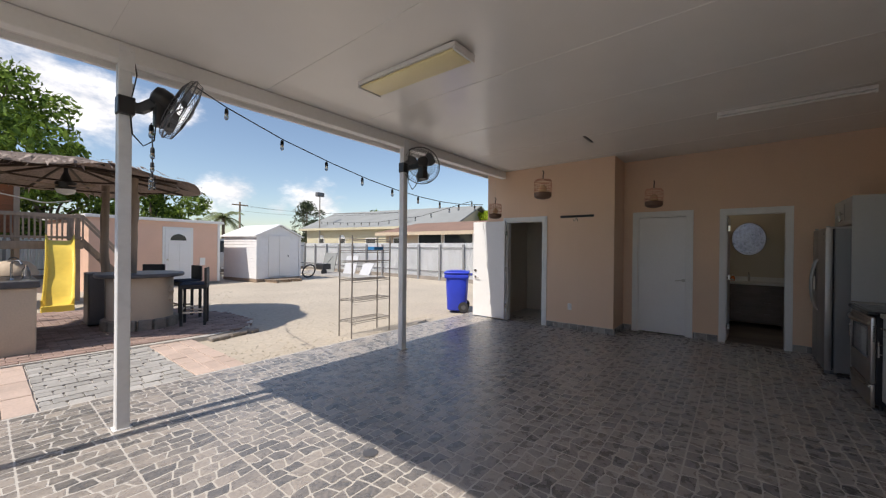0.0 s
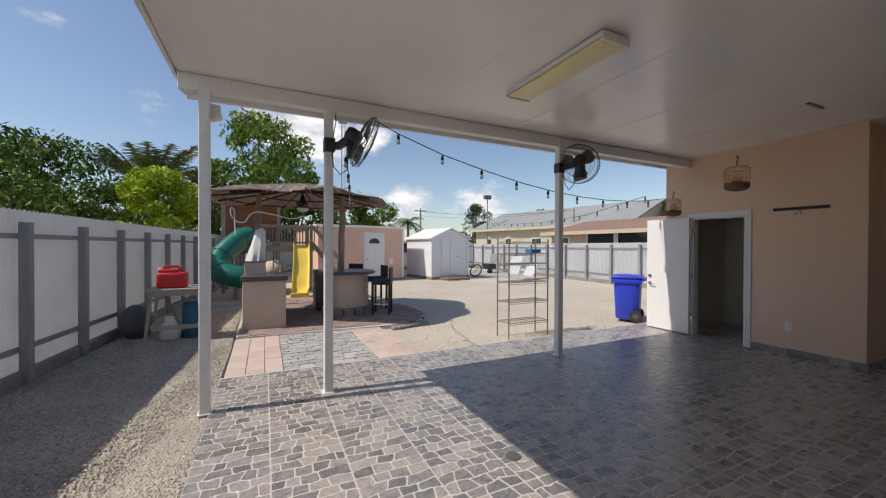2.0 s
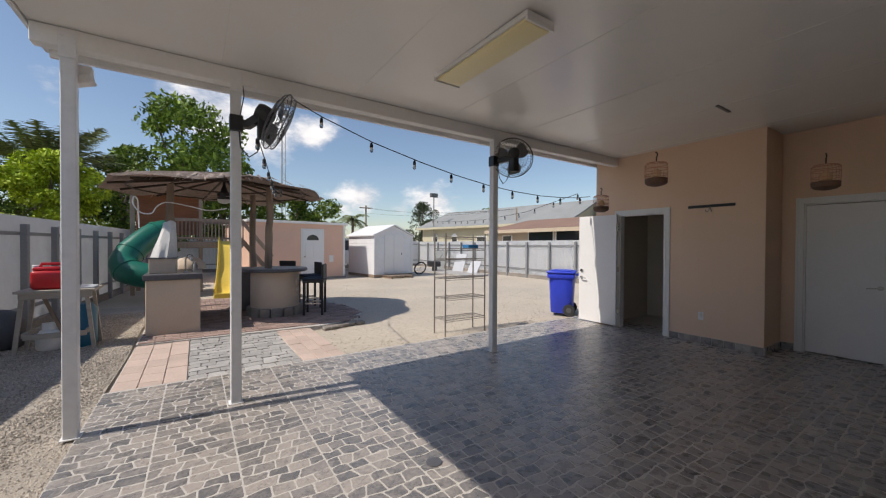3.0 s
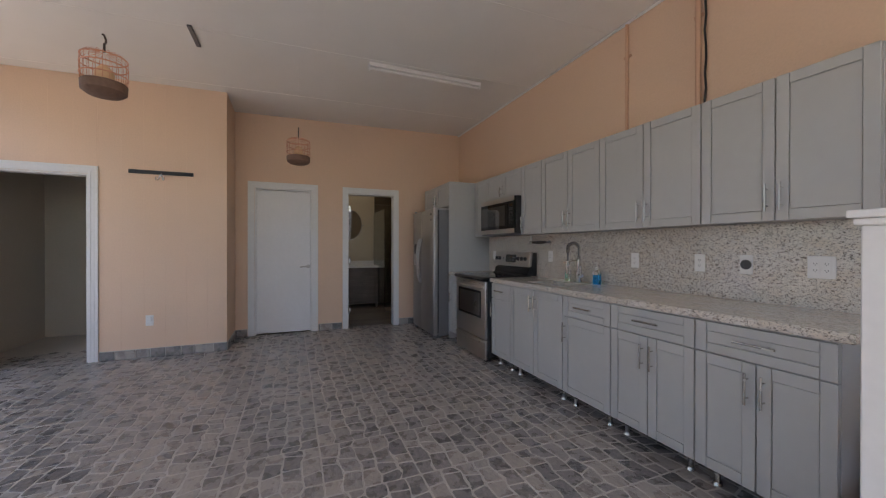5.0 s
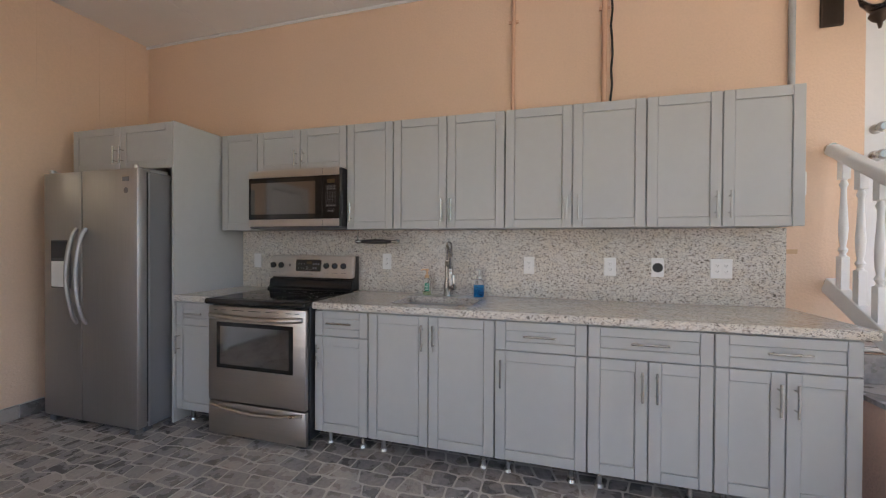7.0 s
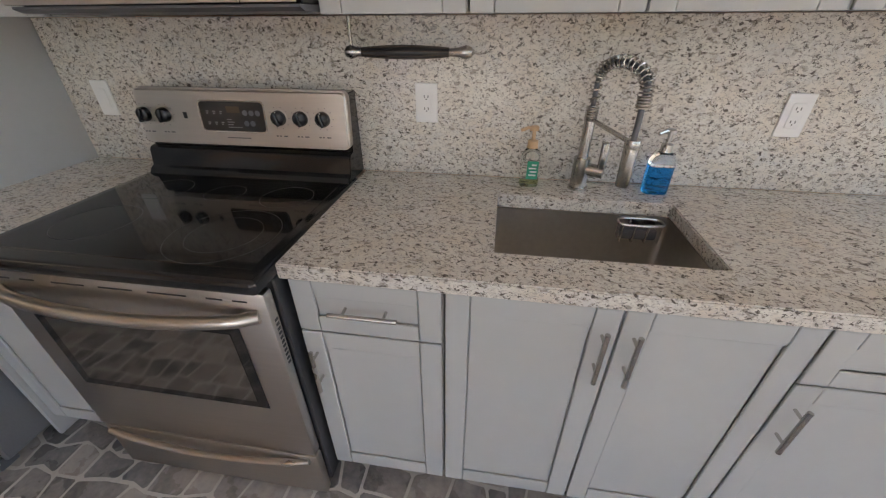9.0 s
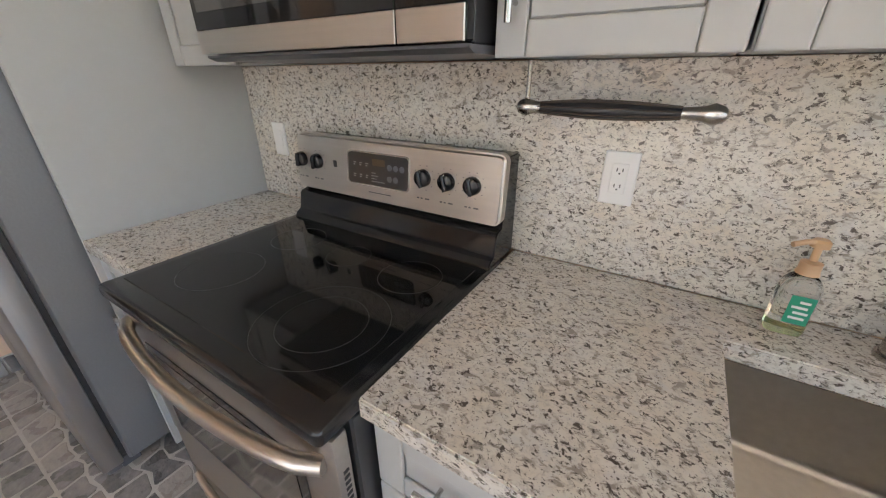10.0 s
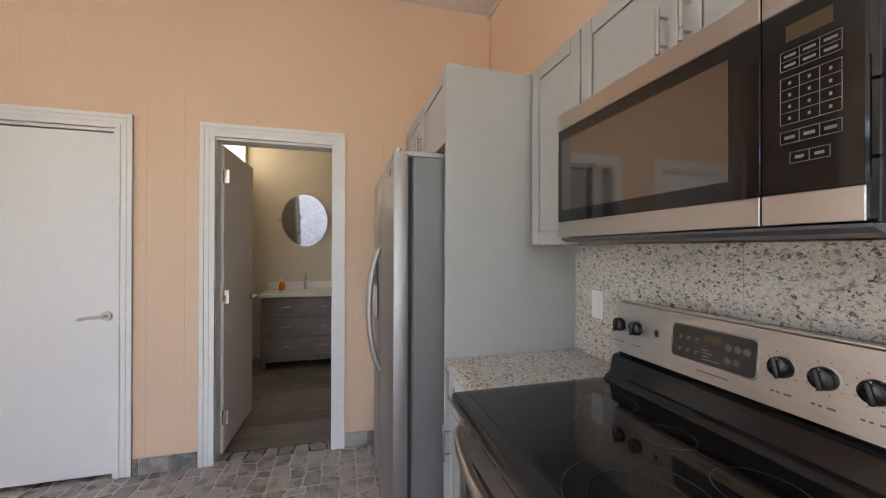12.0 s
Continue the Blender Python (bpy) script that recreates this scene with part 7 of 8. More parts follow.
t = thing("casita", (-4.0, 20.0, 0), "small flat-roofed peach outbuilding with a white door", "outbuilding")
m = placed(-1.38, 18.45, 8)
W = 4.05
part("wall", turned(box(B(), -W, 0.0, 0.0, 0.0, 4.2, 2.42), m), "peach_out", t)
part("roof", turned(box(B(), -W - 0.12, -0.12, 2.42, 0.12, 4.3, 2.52, 0.01), m), "white", t, "white flat roof edge")
d = part("door", turned(box(B(), -1.95, -0.035, 0.08, -1.08, -0.004, 2.14, 0.004), m), "white_door", t, "white panelled door")
fan = B()
arcp = [(-1.515 + 0.27 * math.cos(radians(a)), 1.72 + 0.24 * math.sin(radians(a))) for a in range(0, 181, 15)]
prism(fan, arcp, -0.042, -0.036, "y")
part("fanlight", turned(fan, m), "window", d, "half-round window")
for px in (-1.85, -1.48):
    for pz0, pz1 in ((0.25, 0.85), (0.95, 1.6)):
        part("panel", turned(box(B(), px, -0.045, pz0, px + 0.3, -0.036, pz1, 0.006), m), "white_door", d)
part("lever", turned(cyl(B(), (-1.88, -0.036, 1.0), (-1.88, -0.08, 1.0), 0.03, n=12), m), "chrome", d)
part("frame", turned(box(B(), -2.03, -0.025, 0.08, -1.952, -0.002, 2.22, 0.004), m), "white", t)
part("frame", turned(box(B(), -1.078, -0.025, 0.08, -1.0, -0.002, 2.22, 0.004), m), "white", t)
part("frame", turned(box(B(), -1.952, -0.025, 2.142, -1.078, -0.002, 2.22, 0.004), m), "white", t)
part("corner_trim", turned(box(B(), -0.08, -0.02, 0.0, 0.015, -0.002, 2.42), m), "white", t)
part("plinth", turned(box(B(), -W, -0.05, 0.0, 0.05, -0.002, 0.09), m), "rough_stone", t)
part("vent", turned(box(B(), -0.75, -0.02, 0.75, -0.55, -0.002, 1.05, 0.004), m), "white", t)

t = thing("garden_shed", (0.7, 19.0, 0), "white vinyl garden shed with a gable front", "shed")
m = placed(-0.30, 17.5, 8)
SW, SD = 2.2, 2.5
part("base", turned(box(B(), 0.0, 0.0, 0.02, SW, SD, 0.14), m), "log", t, "timber skid base")
part("wall", turned(box(B(), 0.02, 0.02, 0.14, SW - 0.02, SD - 0.02, 1.98), m), "vinyl", t)
for i in range(15):
    z = 0.16 + i * 0.121
    s = B()
    prism(s, [(0.016, z), (-0.004, z), (0.016, z + 0.119)], 0.03, SD - 0.03, "y")
    part("siding_board", turned(s, m), "vinyl", t)
gb = prism(B(), [(0.02, 1.98), (SW - 0.02, 1.98), (SW / 2, 2.44)], 0.022, SD - 0.022, "y")
part("gable", turned(gb, m), "vinyl", t)
for s in (0, 1):
    rfb = B()
    o = [(-0.1, 1.94), (SW / 2, 2.46), (SW / 2, 2.51), (-0.1, 1.99)] if s == 0 else [(SW / 2, 2.46), (SW + 0.1, 1.94), (SW + 0.1, 1.99), (SW / 2, 2.51)]
    part("roof_slope", turned(prism(rfb, o, -0.08, SD + 0.08, "y"), m), "vinyl", t)
for a, b in ((0.55, 1.07), (1.08, 1.6)):
    part("door", turned(box(B(), a, -0.02, 0.2, b, 0.012, 2.0, 0.004), m), "white_door", t, "plain white shed door")
part("handle", turned(box(B(), 1.50, -0.04, 1.05, 1.53, -0.02, 1.15), m), "dark_grey", t)
part("corner_trim", turned(box(B(), -0.01, -0.01, 0.14, 0.1, 0.015, 1.98), m), "vinyl", t)
part("corner_trim", turned(box(B(), SW - 0.1, -0.01, 0.14, SW + 0.01, 0.015, 1.98), m), "vinyl", t)
t = thing("pallet", (1.0, 17.0, 0), "weathered wooden pallet lying in front of the shed", "pallet")
for i in range(6):
    part("slat", turned(box(B(), 0.3, -0.9 + i * 0.14, 0.10, 1.6, -0.8 + i * 0.14, 0.12), m), "log", t)
for xx in (0.35, 0.95, 1.5):
    part("bearer", turned(box(B(), xx, -0.9, 0.0, xx + 0.08, -0.1, 0.1), m), "log", t)
t = thing("spare_wheel", (2.3, 17.9, 0), "old spoked wheel leaning at the shed corner", "wheel")
wm = Matrix.Translation((2.35, 17.85, 0.30)) @ Matrix.Rotation(radians(20), 4, "X")
part("tyre", turned(tube(B(), [(0.32 * math.cos(k * math.tau / 32), 0, 0.32 * math.sin(k * math.tau / 32)) for k in range(32)], 0.035, 8, True), wm), "rubber", t, smooth=True)
for k in range(10):
    a = k * math.tau / 10
    part("spoke", turned(tube(B(), [(0, 0, 0), (0.3 * math.cos(a), 0, 0.3 * math.sin(a))], 0.006, 4), wm), "wire", t)

# boards and clutter along the far fence
for x, y, w, h, lean, ma, lb in ((5.0, 18.3, 1.0, 1.1, 18, "fence", "white board leaning on the far fence"), (4.8, 16.8, 0.8, 0.8, 30, "fence", "tilted white panel by the far fence"), (5.1, 20.4, 1.2, 1.2, 12, "roof_grey", "grey sheet leaning on the far fence")):
    mm = Matrix.Translation((x, y, -0.06)) @ Matrix.Rotation(radians(lean), 4, "Y")
    single("leaning_board", turned(box(B(), -0.02, -w / 2, 0.0, 0.02, w / 2, h, 0.004), mm), ma, lb, "board")
single("kerb_slab", box(B(), 3.6, 15.6, -0.06, 5.2, 22.0, 0.03, 0.01), "paver", "low pale concrete slab by the far fence", "slab")
t = thing("hand_cart", (4.2, 19.4, 0), "small dark hand cart by the far fence", "cart")
part("tray", box(B(), 3.95, 19.1, 0.25, 4.45, 19.8, 0.55, 0.03), "black", t)
part("wheel", lathe(B(), (4.0, 19.05, 0.12), [(0.04, 0.0), (0.17, 0.01), (0.17, 0.05), (0.04, 0.06)], 18, "Y"), "rubber", t)
part("handle", tube(B(), [(4.4, 19.45, 0.5), (4.8, 19.45, 0.95)], 0.015, 6), "dark_grey", t)

t = thing("van", (0.2, 23.6, 0), "silver passenger van parked behind the outbuilding", "van")
vb = prism(B(), [(-2.2, 0.35), (2.3, 0.35), (2.35, 0.95), (1.75, 1.1), (1.2, 1.85), (-2.1, 1.85), (-2.25, 1.0)], 22.8, 24.5, "y")
bmesh.ops.bevel(vb, geom=vb.edges[:], offset=0.06, segments=2, affect="EDGES")
part("body", vb, "car", t, smooth=True)
for a, b in ((-1.95, -1.15), (-1.1, -0.2), (-0.15, 0.75)):
    part("window", prism(B(), [(a, 1.15), (b, 1.15), (b, 1.72), (a, 1.72)], 22.785, 22.80, "y"), "window", t, "dark side window")
for x in (-1.4, 1.45):
    w = part("wheel", lathe(B(), (x, 22.79, 0.28), [(0.1, 0.0), (0.32, 0.0), (0.34, 0.03), (0.34, 0.2), (0.1, 0.22)], 24, "Y"), "rubber", t)
    part("rim", lathe(B(), (x, 22.77, 0.28), [(0.19, 0.0), (0.19, 0.03)], 16, "Y"), "wire", w)


# ---- houses beyond the fence ----
def far_house(name, x, y, turn, length, depth, wall_h, peak, wall, roof, label, windows):
    """A gabled house whose long front lies along its own x axis."""
    m = placed(x, y, turn)
    t = thing(name, (x, y, 0), label, "house")
    part("wall", turned(box(B(), 0, 0, 0, length, depth, wall_h), m), wall, t)
    g = prism(B(), [(0.01, wall_h), (depth - 0.01, wall_h), (depth / 2, peak - 0.1)], 0.01, length - 0.01, "x")
    part("gable", turned(g, m), wall, t)
    for s in (0, 1):
        o = [(-0.6, wall_h - 0.12), (depth / 2, peak), (depth / 2, peak + 0.14), (-0.6, wall_h + 0.02)] if s == 0 else [(depth / 2, peak), (depth + 0.6, wall_h - 0.12), (depth + 0.6, wall_h + 0.02), (depth / 2, peak + 0.14)]
        part("roof_slope", turned(prism(B(), o, -0.5, length + 0.5, "x"), m), roof, t)
    part("fascia", turned(box(B(), -0.5, -0.66, wall_h - 0.2, length + 0.5, -0.61, wall_h + 0.03), m), wall, t)
    for wx, wz, ww, wh, arched in windows:
        w = part("window", turned(box(B(), wx - 0.08, -0.05, wz - 0.08, wx + ww + 0.08, -0.003, wz + wh + 0.08), m), "white", t, "white window frame")
        part("pane", turned(box(B(), wx, -0.06, wz, wx + ww, -0.051, wz + wh), m), "window", w, "dark pane")
        if arched:
            ap = [(wx + ww / 2 + (ww / 2) * math.cos(radians(a)), wz + wh + (ww / 2) * math.sin(radians(a))) for a in range(0, 181, 20)]
            part("arch", turned(prism(B(), ap, -0.058, -0.004, "y"), m), "white", w)
    return t


far_house("house", 15.6, 40.0, -82, 19, 9.5, 3.5, 5.6, "cream", "roof_grey", "cream painted house with arched windows and a grey roof", [(2.0, 1.3, 0.8, 1.1, True), (5.2, 1.3, 0.8, 1.1, True), (9.0, 1.3, 1.2, 1.1, False), (12.5, 1.3, 0.8, 1.1, True), (16.0, 1.3, 0.8, 1.1, True)])
far_house("house", 11.6, 22.5, -90, 13, 8, 2.6, 3.45, "tan", "roof_red", "low tan house with a brown roof and screened porch", [(0.9, 1.7, 0.8, 0.5, False), (3.4, 1.45, 2.0, 1.0, False), (5.7, 1.45, 2.2, 1.0, False), (8.6, 1.45, 1.6, 1.0, False)])
far_house("house", -17.5, 22.0, -80, 5, 4, 1.95, 2.7, "roof_grey", "roof_grey", "small grey shed roof beyond the side fence", [(1.5, 0.8, 0.8, 0.8, False)])


# ---- poles, mast ----
def pole(name, x, y, h, r, label, arms=()):
    t = thing(name, (x, y, 0), label, "pole")
    part("shaft", cyl(B(), (x, y, -0.1), (x, y, h), r, r * 0.7, n=10), "log" if name == "utility_pole" else "wire", t)
    for z, w in arms:
        part("crossarm", box(B(), x - w, y - 0.05, z - 0.06, x + w, y + 0.05, z + 0.06), "log", t)
    return t


pole("utility_pole", 9.9, 43.8, 6.2, 0.13, "weathered utility pole beyond the yard", ((5.9, 0.8),))
pole("utility_pole", 17.7, 26.4, 5.0, 0.10, "thin utility pole beyond the fence", ())
t = pole("light_mast", 15.6, 37.5, 7.1, 0.09, "tall floodlight mast beyond the fence", ())
part("lamp_head", box(B(), 15.15, 37.3, 6.95, 16.05, 37.7, 7.4, 0.04), "dark_grey", t, "grey floodlight head")
t = thing("radio_mast", (7.2, 80, 0), "tall thin lattice radio mast far off", "mast")
for k in range(3):
    a = k * math.tau / 3
    part("leg", tube(B(), [(7.2 + 0.5 * math.cos(a), 80 + 0.5 * math.sin(a), 0), (7.2 + 0.4 * math.cos(a), 80 + 0.4 * math.sin(a), 31)], 0.06, 5), "wire", t)
for i in range(30):
    part("brace", tube(B(), [(7.2 + 0.45 * math.cos(i * 2.1), 80 + 0.45 * math.sin(i * 2.1), i), (7.2 + 0.45 * math.cos(i * 2.1 + 2.1), 80 + 0.45 * math.sin(i * 2.1 + 2.1), i + 1)], 0.035, 4), "wire", t)
for z in (27.5, 30.2):
    part("antenna", box(B(), 6.3, 79.6, z - 0.5, 8.1, 80.4, z + 0.5, 0.1), "wire", t)
for k, (z, s) in enumerate(((5.9, -0.7), (5.9, 0.7), (5.3, 0.0))):
    pts = [(9.9 + s + (17.7 - 9.9 - s) * u, 43.8 + (26.4 - 43.8) * u, z + (4.9 - z) * u - 2.0 * u * (1 - u)) for u in [i / 12 for i in range(13)]]
    single("power_line", tube(B(), pts, 0.012, 4), "cord", "sagging overhead power line", "cable", "power lines")


# ---- trees ----
def leaf_mesh(name, centres, per, size, spread, seed, material, squash=0.8):
    """A crown of many small bent leaves in clumps round the given centres."""
    rs = np.random.RandomState(seed)
    c = np.array([p[:3] for p in centres])
    rad = np.array([p[3] for p in centres])
    idx = np.repeat(np.arange(len(c)), per)
    d = rs.normal(size=(len(idx), 3))
    d /= np.linalg.norm(d, axis=1)[:, None]
    rr = rad[idx] * (0.55 + 0.5 * rs.rand(len(idx)) ** 0.7)
    pos = c[idx] + d * rr[:, None] * np.array([1, 1, squash])
    u = rs.normal(size=(len(idx), 3)) + d * 0.6
    u[:, 2] -= 0.4
    u /= np.linalg.norm(u, axis=1)[:, None]
    v = np.cross(u, rs.normal(size=(len(idx), 3)))
    v /= np.linalg.norm(v, axis=1)[:, None]
    n = np.cross(u, v)
    s = size * (0.6 + 0.8 * rs.rand(len(idx)))[:, None]
    a = pos - u * s
    b = pos + v * s * 0.42 + n * s * 0.12
    e = pos + u * s
    f = pos - v * s * 0.42 + n * s * 0.12
    verts = np.stack([a, b, e, f], axis=1).reshape(-1, 3)
    k = np.arange(len(idx)) * 4
    faces = np.concatenate([np.stack([k, k + 1, k + 2], 1), np.stack([k, k + 2, k + 3], 1)])
    me = bpy.data.meshes.new(name)
    me.from_pydata(verts.tolist(), [], faces.tolist())
    me.materials.append(M[material])
    return me


def tree(x, y, h, crown, trunk_r, seed, label, material="leaf", per=220, leaf=0.11, base=0.45, clumps=40, squash=0.75):
    t = thing("tree", (x, y, 0), label, "tree")
    rnd = random.Random(seed)
    tb = tube(B(), [(x, y, -0.1), (x + rnd.uniform(-0.2, 0.2), y, h * 0.25), (x + rnd.uniform(-0.3, 0.3), y, h * 0.5), (x, y, h * 0.75)], lambda u: trunk_r * (1.1 - 0.75 * u), 9)
    cs = []
    for k in range(clumps):
        a = rnd.uniform(0, math.tau)
        u = rnd.random()
        z = h * (base + (1 - base) * u)
        w = math.sin(math.pi * (0.15 + 0.8 * u)) ** 0.7
        q = crown * w * math.sqrt(rnd.random())
        r = crown * rnd.uniform(0.16, 0.34)
        cs.append((x + q * math.cos(a), y + q * math.sin(a), z, r))
        if k < 14:
            tube(tb, [(x, y, h * rnd.uniform(0.25, 0.6)), (x + q * 0.5 * math.cos(a), y + q * 0.5 * math.sin(a), (h * 0.45 + z) / 2 + 0.1), (x + q * math.cos(a), y + q * math.sin(a), z)], lambda u: trunk_r * 0.4 * (1 - 0.8 * u), 6)
    part("trunk", tb, "bark", t, "rough brown trunk and limbs", True)
    ob = new("crown", leaf_mesh("crown", cs, per, leaf, 1, seed, material, squash))
    ob.parent = t
    ob.matrix_parent_inverse = BASES[t.name].inverted()
    tagged(ob, kind="stuff")
    return t


def palm(x, y, h, fronds, length, seed, label, lean=0.0, rise=-0.25):
    t = thing("palm_tree", (x, y, 0), label, "palm tree")
    rnd = random.Random(seed)
    part("trunk", tube(B(), [(x, y, -0.1), (x + lean * 0.3, y, h * 0.5), (x + lean, y, h)], lambda u: 0.16 * (1.2 - 0.45 * u), 10), "bark", t, "ringed palm trunk", True)
    for k in range(fronds):
        a = k * 2.399 + rnd.uniform(-0.2, 0.2)
        lift = rnd.uniform(rise, 1.35 if rise > 0 else 1.15)
        L = length * rnd.uniform(0.8, 1.1)
        pts = []
        for i in range(15):
            u = i / 14
            rr = L * u * math.cos(lift * 0.7) * (1 - 0.12 * u)
            z = h + L * (math.sin(lift) * u - (0.62 if rise < 0 else 0.3) * u * u)
            pts.append(Vector((x + lean + rr * math.cos(a), y + rr * math.sin(a), z)))
        vs, fs = [], []
        side = Vector((-math.sin(a), math.cos(a), 0))
        for i in range(14):
            for sub in (0.0, 0.33, 0.66):
                p = pts[i].lerp(pts[i + 1], sub)
                d = (pts[i + 1] - pts[i]).normalized()
                u = (i + sub) / 14
                w = L * 0.24 * math.sin(math.pi * min(1, 0.12 + 0.86 * u)) ** 0.6
                for s in (-1, 1):
                    tip = p + side * s * w * 0.85 + d * w * 0.55 - Vector((0, 0, w * rnd.uniform(0.15, 0.6)))
                    b = len(vs)
                    vs += [tuple(p - d * 0.03), tuple(p + d * 0.03), tuple(tip)]
                    fs.append((b, b + 1, b + 2))
        for i in range(14):
            b = len(vs)
            r = 0.028 * (1 - i / 16)
            vs += [tuple(pts[i] - side * r), tuple(pts[i] + side * r), tuple(pts[i + 1] + side * r), tuple(pts[i + 1] - side * r)]
            fs.append((b, b + 1, b + 2, b + 3))
        me = bpy.data.meshes.new("frond")
        me.from_pydata(vs, [], fs)
        me.materials.append(M["palm"])
        ob = new("frond", me)
        ob.parent = t
        ob.matrix_parent_inverse = BASES[t.name].inverted()
    return t


tree(-15.0, 12.0, 4.6, 3.0, 0.22, 1, "dense dark green broadleaf tree beyond the fence", per=430, leaf=0.085, base=0.22, clumps=55)
tree(-16.5, 16.5, 5.2, 3.2, 0.25, 2, "dense dark green broadleaf tree with a wide crown", per=430, leaf=0.085, base=0.2, clumps=55)
tree(-15.5, 21.5, 5.3, 3.0, 0.22, 3, "dark green tree behind the palm", per=380, leaf=0.085, base=0.2, clumps=50)
tree(-14.0, 27.5, 4.9, 2.8, 0.2, 4, "dark green tree beyond the fence corner", per=330, leaf=0.09, base=0.2, clumps=45)
tree(-19.5, 9.5, 5.4, 3.2, 0.22, 14, "dark leafy tree far along the fence", per=330, leaf=0.09, base=0.2, clumps=45)
tree(-10.95, 18.2, 4.2, 1.45, 0.12, 5, "bright lime green leafy bush tree", "leaf_lime", per=330, leaf=0.075, base=0.2, clumps=55)
tree(-7.8, 26.5, 9.2, 3.2, 0.26, 6, "tall open-crowned green tree behind the play set", "leaf_mid", per=150, leaf=0.16, base=0.34, clumps=50)
tree(-5.5, 29.0, 5.2, 2.8, 0.2, 7, "dark green tree behind the outbuilding", per=200, leaf=0.13, base=0.3, clumps=40)
tree(-1.0, 30.0, 5.0, 3.0, 0.2, 8, "rounded green tree behind the outbuilding", per=220, leaf=0.13, base=0.3, clumps=42)
tree(18.0, 44.0, 6.8, 3.0, 0.2, 9, "feathery grey-green tree behind the houses", "leaf_grey", per=170, leaf=0.12, base=0.3, clumps=40)
tree(30.0, 46.0, 6.6, 3.4, 0.25, 10, "distant green tree behind the cream house", per=120, leaf=0.2, base=0.3, clumps=36)
tree(24.0, 21.5, 5.0, 1.8, 0.2, 11, "bright green tree top beyond the brown roof", "leaf_lime", per=160, leaf=0.14, base=0.3, clumps=30)
tree(-9.6, 23.5, 5.4, 2.2, 0.18, 15, "dark green tree beside the lime bush", per=330, leaf=0.09, base=0.15, clumps=45)
palm(-12.0, 21.0, 3.9, 34, 3.0, 41, "coconut palm with broad feathery fronds", 0.25, 0.6)
palm(7.6, 42.0, 4.3, 20, 2.6, 42, "dark distant coconut palm")
palm(5.2, 42.0, 3.5, 16, 2.0, 43, "small distant palm beside the taller one")


# ---- floor stones, skirting stones and planks ----
TILE = 0.5
JOINT = 0.0075


def tile_pattern(seed, rows=5, cols=4):
    """Irregular flat stones inside one square tile: a list of outlines."""
    rnd = random.Random(seed)
    lines = [[0.0] * (cols * 2 + 1)]
    for r in range(1, rows):
        lines.append([r * TILE / rows + rnd.uniform(-0.021, 0.021) for _ in range(cols * 2 + 1)])
    lines.append([TILE] * (cols * 2 + 1))
    out = []
    cuts = []
    for r in range(rows):
        shift = 0.5 if r % 2 else 0.0
        c = [0.0]
        k = 1
        while True:
            x = (k - shift) * TILE / cols + rnd.uniform(-0.03, 0.03)
            if x > TILE - 0.05:
                break
            if x > 0.05:
                c.append(x)
            k += 1
        c.append(TILE)
        cuts.append(c)

    def height(line, x):
        u = x / TILE * (cols * 2)
        i = min(int(u), cols * 2 - 1)
        return line[i] + (line[i + 1] - line[i]) * (u - i)
    tilt = [[rnd.uniform(-0.02, 0.02) for _ in c] for c in cuts]
    for r in range(rows):
        c = cuts[r]
        for i in range(len(c) - 1):
            def edge(j, top):
                d = tilt[r][j] if 0 < j < len(c) - 1 else 0.0
                x = c[j] + (d if top else -d)
                return x
            xl0, xr0, xl1, xr1 = edge(i, 0), edge(i + 1, 0), edge(i, 1), edge(i + 1, 1)
            lo, hi = lines[r], lines[r + 1]
            poly = [(xl0, height(lo, xl0))]
            mx = (xl0 + xr0) / 2
            poly.append((mx, height(lo, mx)))
            poly.append((xr0, height(lo, xr0)))
            poly.append((xr1, height(hi, xr1)))
            mx = (xl1 + xr1) / 2
            poly.append((mx, height(hi, mx)))
            poly.append((xl1, height(hi, xl1)))
            out.append(inset(poly, JOINT / 2 * rnd.uniform(0.8, 1.5), rnd))
    return out


def inset(poly, d, rnd):
    """Shrinks an outline by d and cuts its corners a little."""
    n = len(poly)
    area = sum(poly[i][0] * poly[(i + 1) % n][1] - poly[(i + 1) % n][0] * poly[i][1] for i in range(n))
    s = 1 if area > 0 else -1
    res = []
    for i in range(n):
        p, c, q = Vector(poly[i - 1]), Vector(poly[i]), Vector(poly[(i + 1) % n])
        a, b = (c - p).normalized(), (q - c).normalized()
        na, nb = Vector((-a.y, a.x)) * s, Vector((-b.y, b.x)) * s
        k = (na + nb) / max(0.3, 1 + na.dot(nb))
        v = c + k * d
        if i in (0, 2, 3, 5):
            cut = rnd.uniform(0.004, 0.012)
            res.append(tuple(v - a * cut))
            res.append(tuple(v + b * cut))
        else:
            res.append(tuple(v))
    return res


def stone_geometry(outline, z0, z1, chamfer=0.003):
    """Points and faces of one stone with eased upper edges."""
    n = len(outline)
    cx = sum(p[0] for p in outline) / n
    cy = sum(p[1] for p in outline) / n
    vs = [(x, y, z0) for x, y in outline] + [(x, y, z1 - chamfer * 0.6) for x, y in outline]
    for x, y in outline:
        d = max(0.02, math.hypot(x - cx, y - cy))
        k = 1 - chamfer / d
        vs.append((cx + (x - cx) * k, cy + (y - cy) * k, z1))
    fs = [tuple(range(2 * n, 3 * n))]
    for i in range(n):
        j = (i + 1) % n
        fs.append((i, j, n + j, n + i))
        fs.append((n + i, n + j, 2 * n + j, 2 * n + i))
    return vs, fs


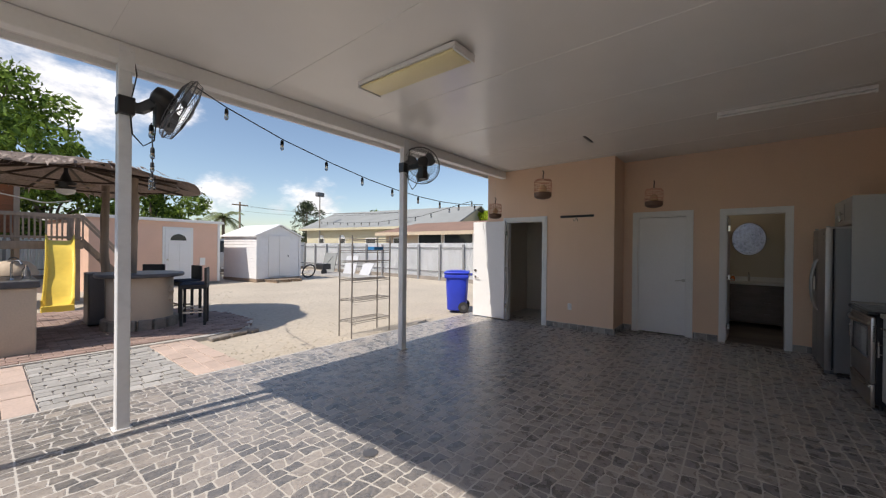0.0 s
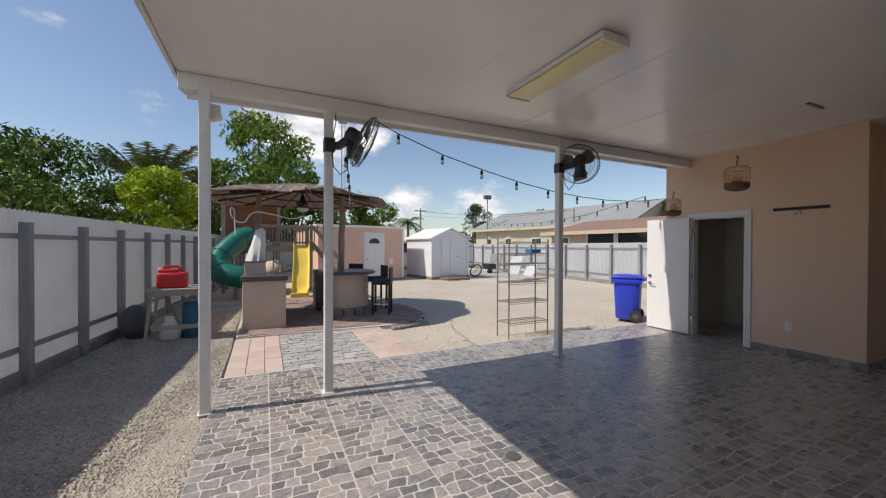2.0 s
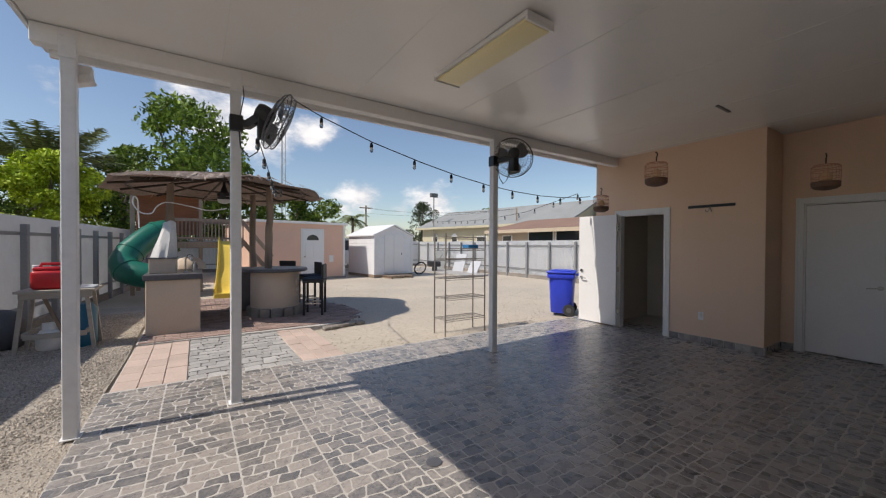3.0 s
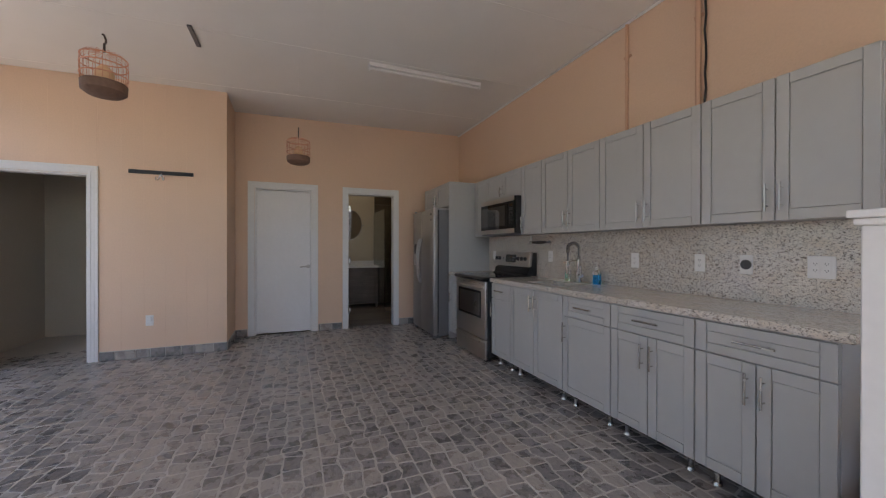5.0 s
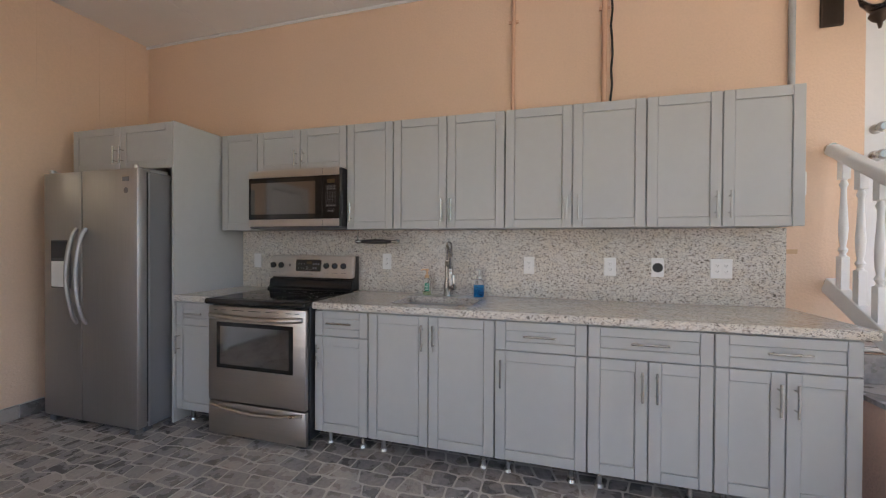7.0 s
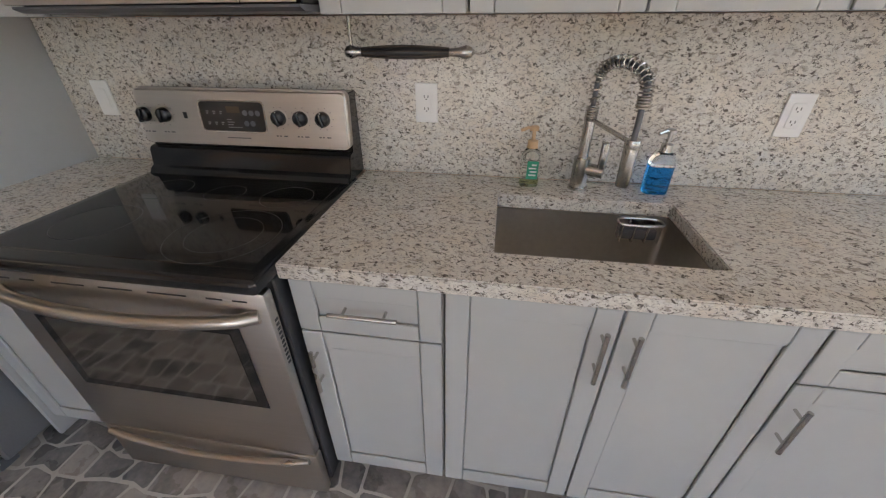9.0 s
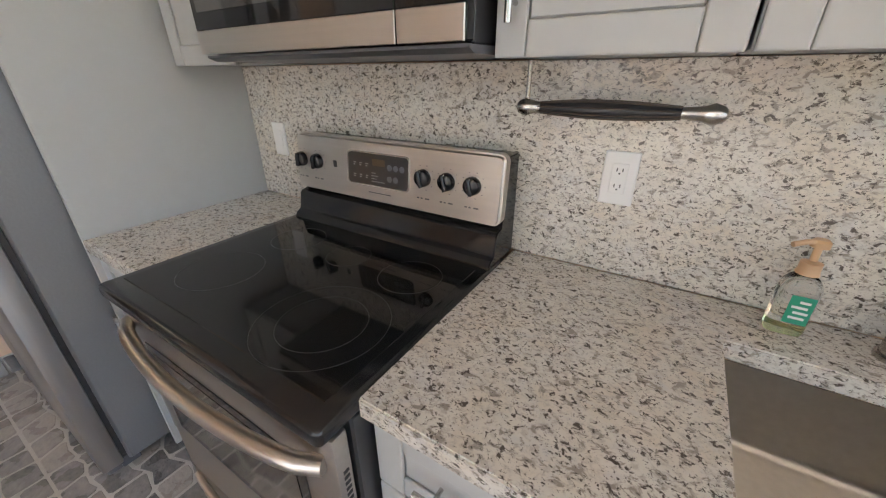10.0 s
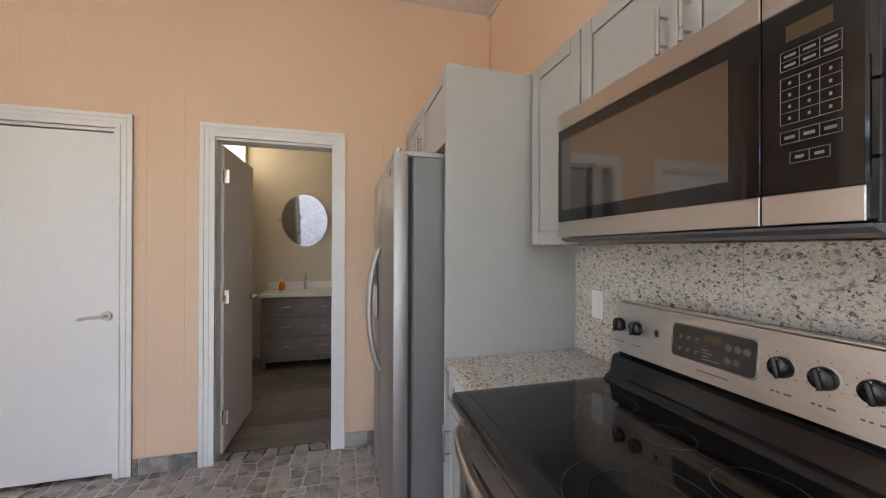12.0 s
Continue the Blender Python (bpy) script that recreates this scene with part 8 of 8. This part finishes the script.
PATTERNS = [tile_pattern(100 + k) for k in range(9)]
PIECES = []
for pat in PATTERNS:
    row = []
    for o in pat:
        vs, fs = stone_geometry(o, -0.004, 0.0)
        me = bpy.data.meshes.new("stone")
        me.from_pydata(vs, [], fs)
        me.materials.append(M["stone"])
        row.append((me, vs, fs))
    PIECES.append(row)


def near_tile(x, y):
    return -4.2 <= x < -2.2 and 0.9 <= y < 2.9


rnd = random.Random(55)
all_v, all_f = [], []
for i in range(16):
    for j in range(14):
        tx, ty = -7.88 + i * TILE, -0.03 + j * TILE
        if tx + TILE > 0.14 and ty > 3.2:
            continue
        k = rnd.randrange(9)
        flip = rnd.randrange(2)
        m = Matrix.Translation((tx, ty, 0))
        if flip:
            m = Matrix.Translation((tx + TILE, ty + TILE, 0)) @ Matrix.Rotation(math.pi, 4, "Z")
        if j == 13:
            continue
        for me, vs, fs in PIECES[k]:
            if near_tile(tx + 0.01, ty + 0.01):
                ob = new("stone", me)
                ob.matrix_basis = m
                ob.parent = floor
            else:
                base = len(all_v)
                pts = [m @ Vector(v) for v in vs]
                if max(p.x for p in pts) > 0.0 and pts[0].y > 3.2:
                    continue
                all_v.extend(tuple(p) for p in pts)
                all_f.extend(tuple(base + q for q in f) for f in fs)
me = bpy.data.meshes.new("stones")
me.from_pydata(all_v, [], all_f)
me.materials.append(M["stone"])
ob = tagged(new("stones", me), kind="stuff")
ob.parent = floor


def skirting(parent, along, start, end, at, face):
    """Upright stones along a wall; along: the axis they run on; at: the wall's face."""
    rnd = random.Random(int(abs(start * 97 + at * 31)))
    s = start
    while s < end - 0.03:
        w = min(rnd.uniform(0.13, 0.19), end - s)
        h = 0.098 + rnd.uniform(-0.004, 0.004)
        g = 0.004
        if along == "y":
            bm = box(B(), min(at, at + face * 0.012), s + g, 0.001, max(at, at + face * 0.012), s + w - g, h, 0.003)
        else:
            bm = box(B(), s + g, min(at, at + face * 0.012), 0.001, s + w - g, max(at, at + face * 0.012), h, 0.003)
        part("stone", bm, "stone", parent)
        s += w
    return parent


sk_base = B()
box(sk_base, -0.006, 1.0, 0.0, -0.001, 1.04, 0.102)
box(sk_base, -0.006, 1.93, 0.0, -0.001, 2.27, 0.102)
box(sk_base, -0.006, 0.72, 0.0, -0.001, 1.0, 0.102)
box(sk_base, -0.006, 3.21, 0.0, -0.001, 3.36, 0.102)
box(sk_base, -0.686, 3.36, 0.0, -0.681, 4.57, 0.102)
box(sk_base, -0.68, 3.353, 0.0, -0.001, 3.359, 0.102)
baseboard = structure("baseboard", sk_base, "grout", "skirting of upright grey stone pieces", "baseboard")
for a, b, at in ((0.72, 1.035, -0.006), (1.925, 2.27, -0.006), (3.21, 3.35, -0.006), (3.36, 4.57, -0.686)):
    skirting(baseboard, "y", a, b, at, -1)
skirting(baseboard, "x", -0.67, -0.01, 3.353, -1)

rnd = random.Random(9)
for r in range(13):
    x0 = 0.122 + r * 0.178
    y = WALL - rnd.uniform(0, 0.8)
    while y < 2.21:
        a, b = max(y, WALL + 0.002), min(y + 1.1, 2.217)
        x1 = min(x0 + 0.176, 2.398)
        if b - a > 0.05 and x1 > x0:
            part("plank", box(B(), x0, a, -0.011, x1, b - 0.002, -0.001, 0.001), "plank", bath_floor)
        y += 1.1
